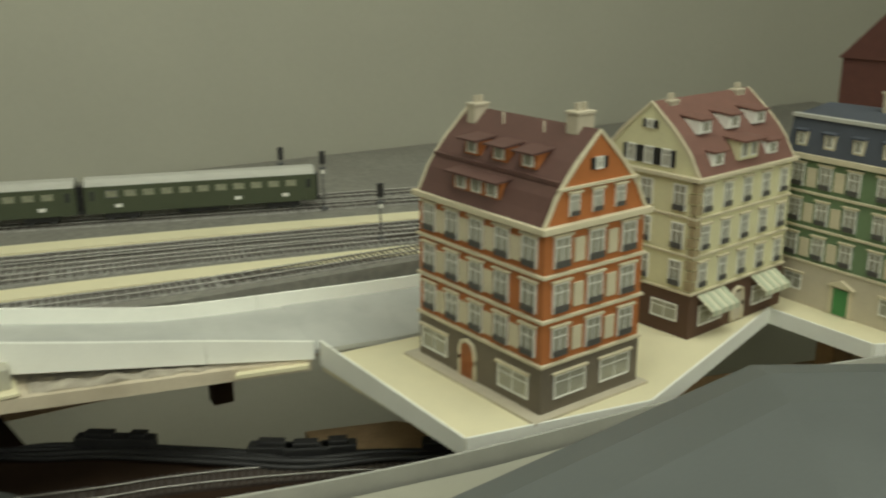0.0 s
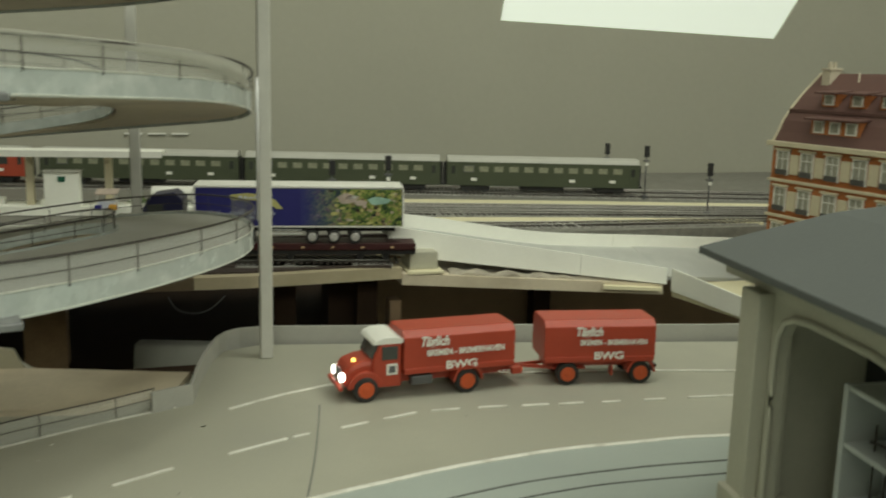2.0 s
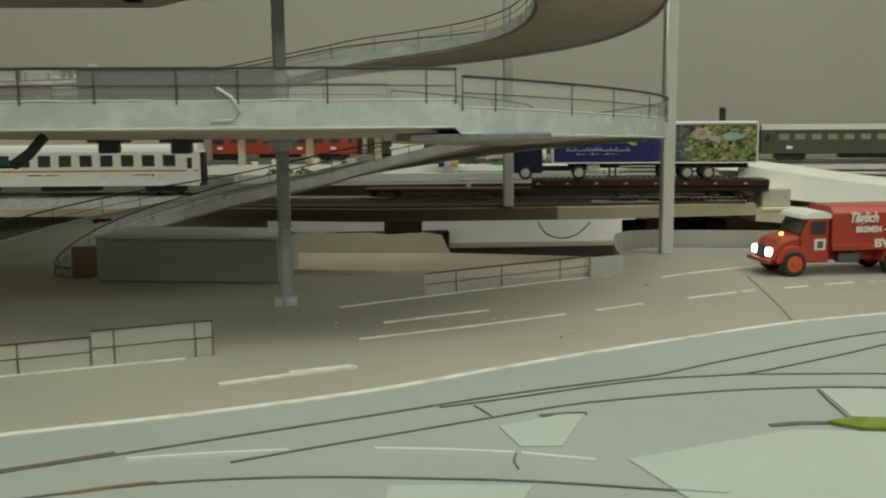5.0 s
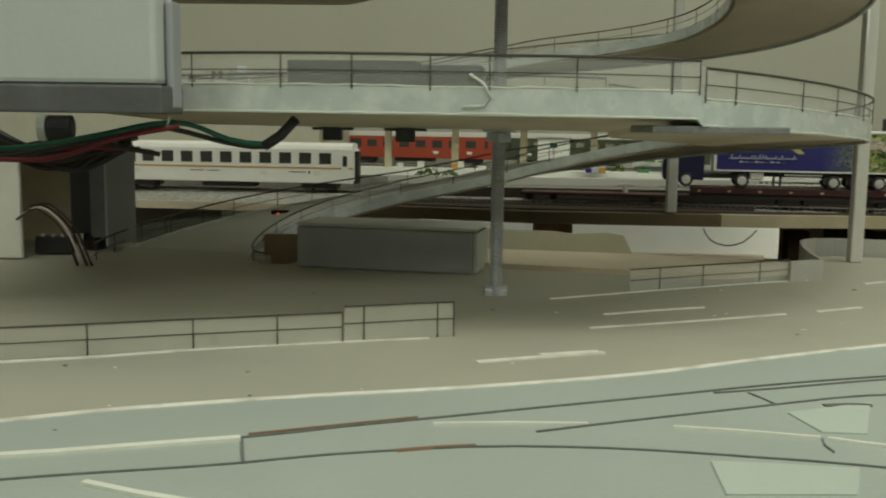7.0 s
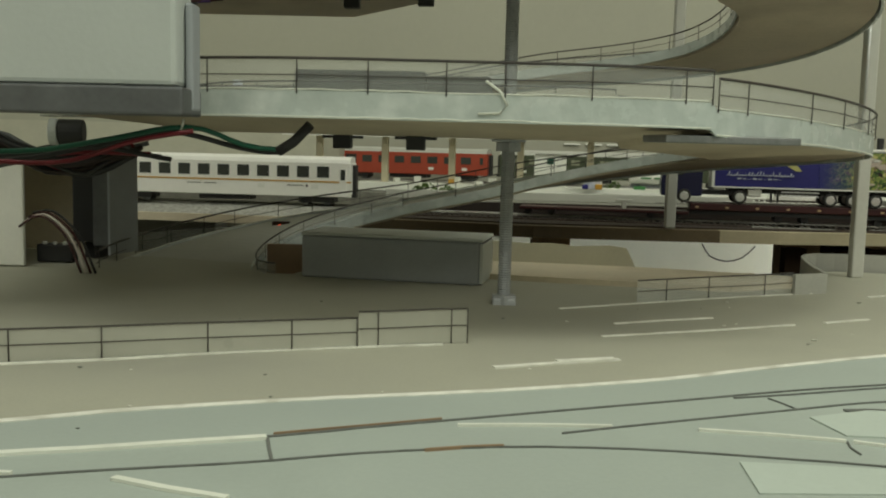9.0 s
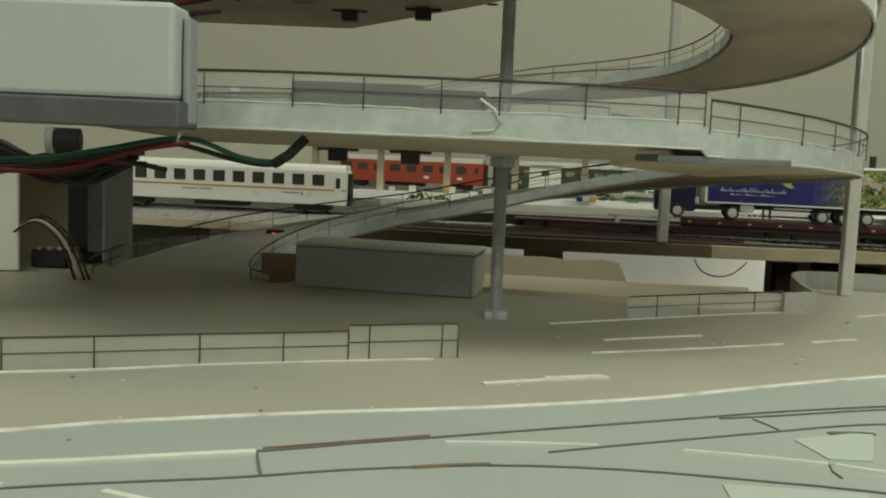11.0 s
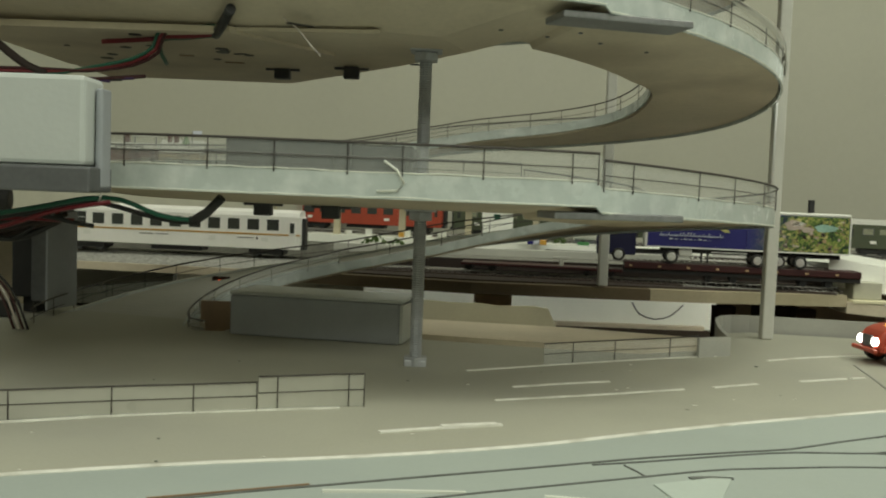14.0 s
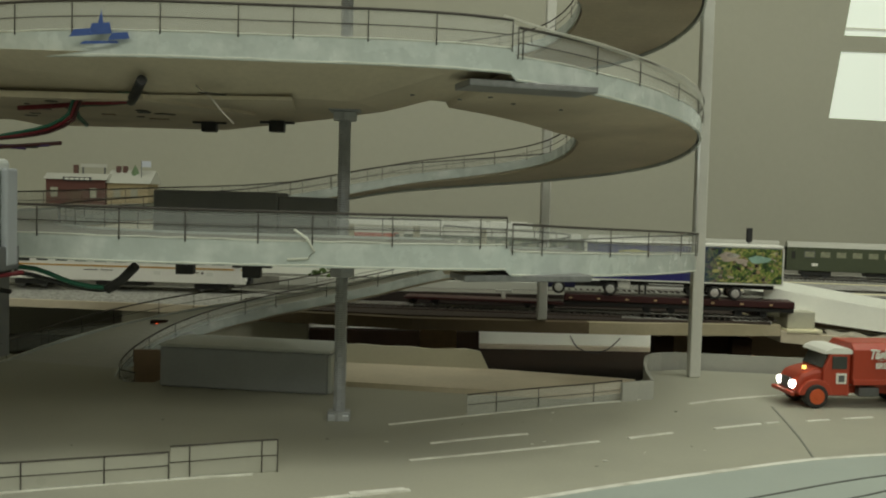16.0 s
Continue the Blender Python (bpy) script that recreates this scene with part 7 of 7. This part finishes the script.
for k in range(7):
    cable([(-0.52, 0.34 + 0.004 * k, 0.080 - 0.002 * k), (-0.46, 0.345 + 0.003 * k, 0.074 - 0.001 * k), (-0.425 + 0.004 * k, 0.352 + 0.002 * (k % 3), 0.077 + 0.0012 * (k % 4)), (-0.39 + 0.005 * k, 0.352, 0.082 - 0.0012 * k)], 0.0012, ("black", "cable_red", "dark_steel")[k % 3], "cable in the tangle below the deck")

flap = bmesh.new()
edge_lo, edge_hi, back_lo, back_hi = [], [], [], []
for k in range(9):
    u = k / 8
    a = math.radians(-72 + 56 * u)
    s_tip = LAP + SR + (math.pi / 2 - a) * RM
    bulge = 0.0032 + 0.0012 * math.sin(11 * u) * u
    for r_, lo_l, hi_l in ((RO + bulge, edge_lo, edge_hi), (RO + bulge - 0.0003, back_lo, back_hi)):
        lo_l.append(flap.verts.new(on_ramp(s_tip, r_ + 0.0012 * u, 0.0155 - 0.0165 * u * u)))
        hi_l.append(flap.verts.new(on_ramp(s_tip, r_, 0.0170 - 0.0040 * u * u)))
for k in range(8):
    flap.faces.new((edge_lo[k], edge_lo[k + 1], edge_hi[k + 1], edge_hi[k])).smooth = True
    flap.faces.new((back_lo[k + 1], back_lo[k], back_hi[k], back_hi[k + 1])).smooth = True
    flap.faces.new((edge_hi[k], edge_hi[k + 1], back_hi[k + 1], back_hi[k]))
    flap.faces.new((edge_lo[k + 1], edge_lo[k], back_lo[k], back_lo[k + 1]))
tagged(part("film_flap", flap, "milky_film"), "loose milky flap of guard film on the ramp", "film")

# dark bundle of wires under the second deck
wr = random.Random(23)
for k in range(14):
    a = wr.uniform(-0.004, 0.004)
    y = 0.36 + 0.006 * wr.random()
    cable([(-0.50 + 0.01 * wr.random(), y, 0.079 + a), (-0.462 + 0.01 * wr.random(), y - 0.006, 0.083 + a * 1.5), (-0.440 + 0.01 * wr.random(), y - 0.004, 0.076 + a), (-0.418 + 0.016 * wr.random(), y - 0.006, 0.070 + a * 1.4), (-0.395 + 0.02 * wr.random(), y, 0.080 + a)], wr.uniform(0.0008, 0.0018), ("black", "dark_card", "cable_red", "black", "dark_steel")[k % 5], "dark wire in the bundle below the deck")
plug = tagged(thing("cable_plug", pose(-0.408, 0.350, 0.087, 0, 90, 10)), "grey and black round plug in the wire bundle", "plug")
part("shell", cyl(0.0062, 0.012, None, 18, bevel=0.001), "black", plug)
part("collar", cyl(0.0066, 0.004, pose(0, 0, -0.008), 18, bevel=0.0008), "pale_box", plug)

# plywood patches, slots and a wire on the third deck's underside
for k, (x, y, a, l) in enumerate(((-0.253, 0.327, 40, 0.007), (-0.312, 0.455, 5, 0.006), (-0.300, 0.415, -20, 0.004), (-0.335, 0.430, 0, 0.004), (-0.345, 0.395, 15, 0.003))):
    sl_ = part("slot", box(-l, l, -0.0018, 0.0018, -0.0004, 0, bevel=0.0002), "brown_card" if k % 2 else "black", sh)
    sl_.matrix_basis = pose(x, y, 0.1738 if x < -0.27 else 0.1772, 0, 0, a)
part("plate", prism([(-0.30, 0.345), (-0.215, 0.335), (-0.22, 0.39), (-0.27, 0.50), (-0.33, 0.53), (-0.345, 0.41)], 0.1757, 0.1774), "ply", sh)
cable([(-0.36, 0.36, 0.170), (-0.335, 0.362, 0.1725), (-0.325, 0.357, 0.1735), (-0.312, 0.353, 0.1735), (-0.300, 0.349, 0.1742)], 0.0013, "cable_red", "red cable below the third deck")
cable([(-0.338, 0.40, 0.165), (-0.334, 0.375, 0.168), (-0.330, 0.362, 0.1725), (-0.315, 0.356, 0.1730), (-0.301, 0.351, 0.1740)], 0.0012, "cable_green", "green cable below the third deck")

# small goods on the platform
gr = random.Random(5)
for k in range(15):
    u = gr.random()
    x, y = -0.30 + 0.42 * u, 1.083 - 0.062 * u + gr.uniform(-0.008, 0.008)
    if -0.09 < x < -0.03:
        continue
    w_, h_ = gr.uniform(0.003, 0.007), gr.uniform(0.004, 0.010)
    cr_ = part("crate", box(-w_, w_, -0.003, 0.003, 0, h_, bevel=0.0005), gr.choice(("white_board", "white_plastic", "strip", "pale_box", "gold", "green_door")))
    cr_.matrix_basis = pose(x, y, 0.039, 0, 0, gr.uniform(-30, 30))
    tagged(cr_, "small pale goods crate on the station platform", "crate", group="platform crates")
hut = tagged(thing("platform_hut", pose(-0.110, 1.046, 0.039, 0, 0, -8)), "small white hut with a sign beside the sidings", "hut")
part("wall", box(-0.019, 0.019, -0.006, 0.006, 0, 0.039, bevel=0.0005), "white_board", hut)
part("roof", box(-0.0205, 0.0205, -0.008, 0.008, 0.0391, 0.0406, bevel=0.0005), "roof_grey", hut)
part("sign", box(-0.004, 0.004, -0.0066, -0.0061, 0.028, 0.034), "cable_green", hut)

# specks and scraps on the road and the paving
dirt = bmesh.new()
dr_ = random.Random(31)
for k in range(22):
    x = dr_.uniform(-0.42, 0.25)
    y = 0.30 + 0.38 * (x + 0.25) * 0.6 + dr_.uniform(-0.16, 0.12)
    r_ = dr_.uniform(0.0003, 0.0007)
    bmesh.ops.create_icosphere(dirt, subdivisions=1, radius=r_, matrix=Matrix.Translation((x, y, 0.0006)) @ Matrix.Diagonal((dr_.uniform(0.8, 2.2), 1, 0.5, 1)))
tagged(part("road_grit", dirt, "groove"), "small dark specks of grit on the road", "grit", kind="stuff")
pale = bmesh.new()
for k in range(16):
    x = dr_.uniform(-0.40, 0.05)
    y = 0.24 + 0.4 * (x + 0.30) + dr_.uniform(-0.06, 0.10)
    bmesh.ops.create_icosphere(pale, subdivisions=1, radius=dr_.uniform(0.0003, 0.0008), matrix=Matrix.Translation((x, y, 0.0005)) @ Matrix.Diagonal((dr_.uniform(0.8, 2.5), 1, 0.5, 1)))
tagged(part("paint_flecks", pale, "line"), "small white flecks of paint on the road", "flecks", kind="stuff")

# black wiring along the lower board's edge
harness = [(0.236, 0.905), (0.270, 0.890), (0.325, 0.862), (0.411, 0.800), (0.47, 0.758), (0.539, 0.730), (0.61, 0.690)]
wr_ = random.Random(41)
for k in range(5):
    run = [(x + wr_.uniform(-0.004, 0.004), y - 0.0045 * k + wr_.uniform(-0.003, 0.003), -0.1015 + wr_.uniform(0, 0.004)) for x, y in harness]
    tagged(part("harness_cable", tube(smooth_line(run, 0.012), wr_.uniform(0.0022, 0.0034), 6), "black"), "thick black cable along the lower board's edge", "cable", group="lower wiring")
for x, y, a, l in ((0.322, 0.868, -32, 0.024), (0.352, 0.849, -34, 0.014), (0.452, 0.774, -33, 0.022), (0.478, 0.757, -25, 0.020), (0.505, 0.748, -22, 0.016), (0.588, 0.706, -30, 0.018)):
    jb = tagged(thing("point_motor", pose(x, y, -0.105, 0, 0, a)), "black switch motor among the wires on the lower board", "switch", group="lower wiring")
    part("body", box(-l, l, -0.007, 0.007, 0, 0.015, bevel=0.0012), "black", jb)
    part("cover", box(-l * 0.6, l * 0.5, -0.0055, 0.0055, 0.0151, 0.0195, bevel=0.001), "black", jb)

tp = tagged(thing("tape_scrap", pose(-0.298, 0.2985, 0.199)), "torn scrap of blue tape on the third deck's edge", "tape")
for k, (x0, x1, z0, z1) in enumerate(((-0.014, -0.004, -0.001, 0.003), (-0.006, 0.005, 0.0, 0.006), (0.003, 0.013, -0.002, 0.002), (-0.002, 0.001, 0.004, 0.012), (-0.010, 0.008, -0.004, -0.002))):
    part("tape_piece", prism([(x0, z0), (x1, z0 + 0.001), (x1 - 0.001, z1), (x0 + 0.002, z1 - 0.0006)], 0, 0.0003, m=pose(0, 0.0004 * k, 0, 90)), "tape_blue", tp)
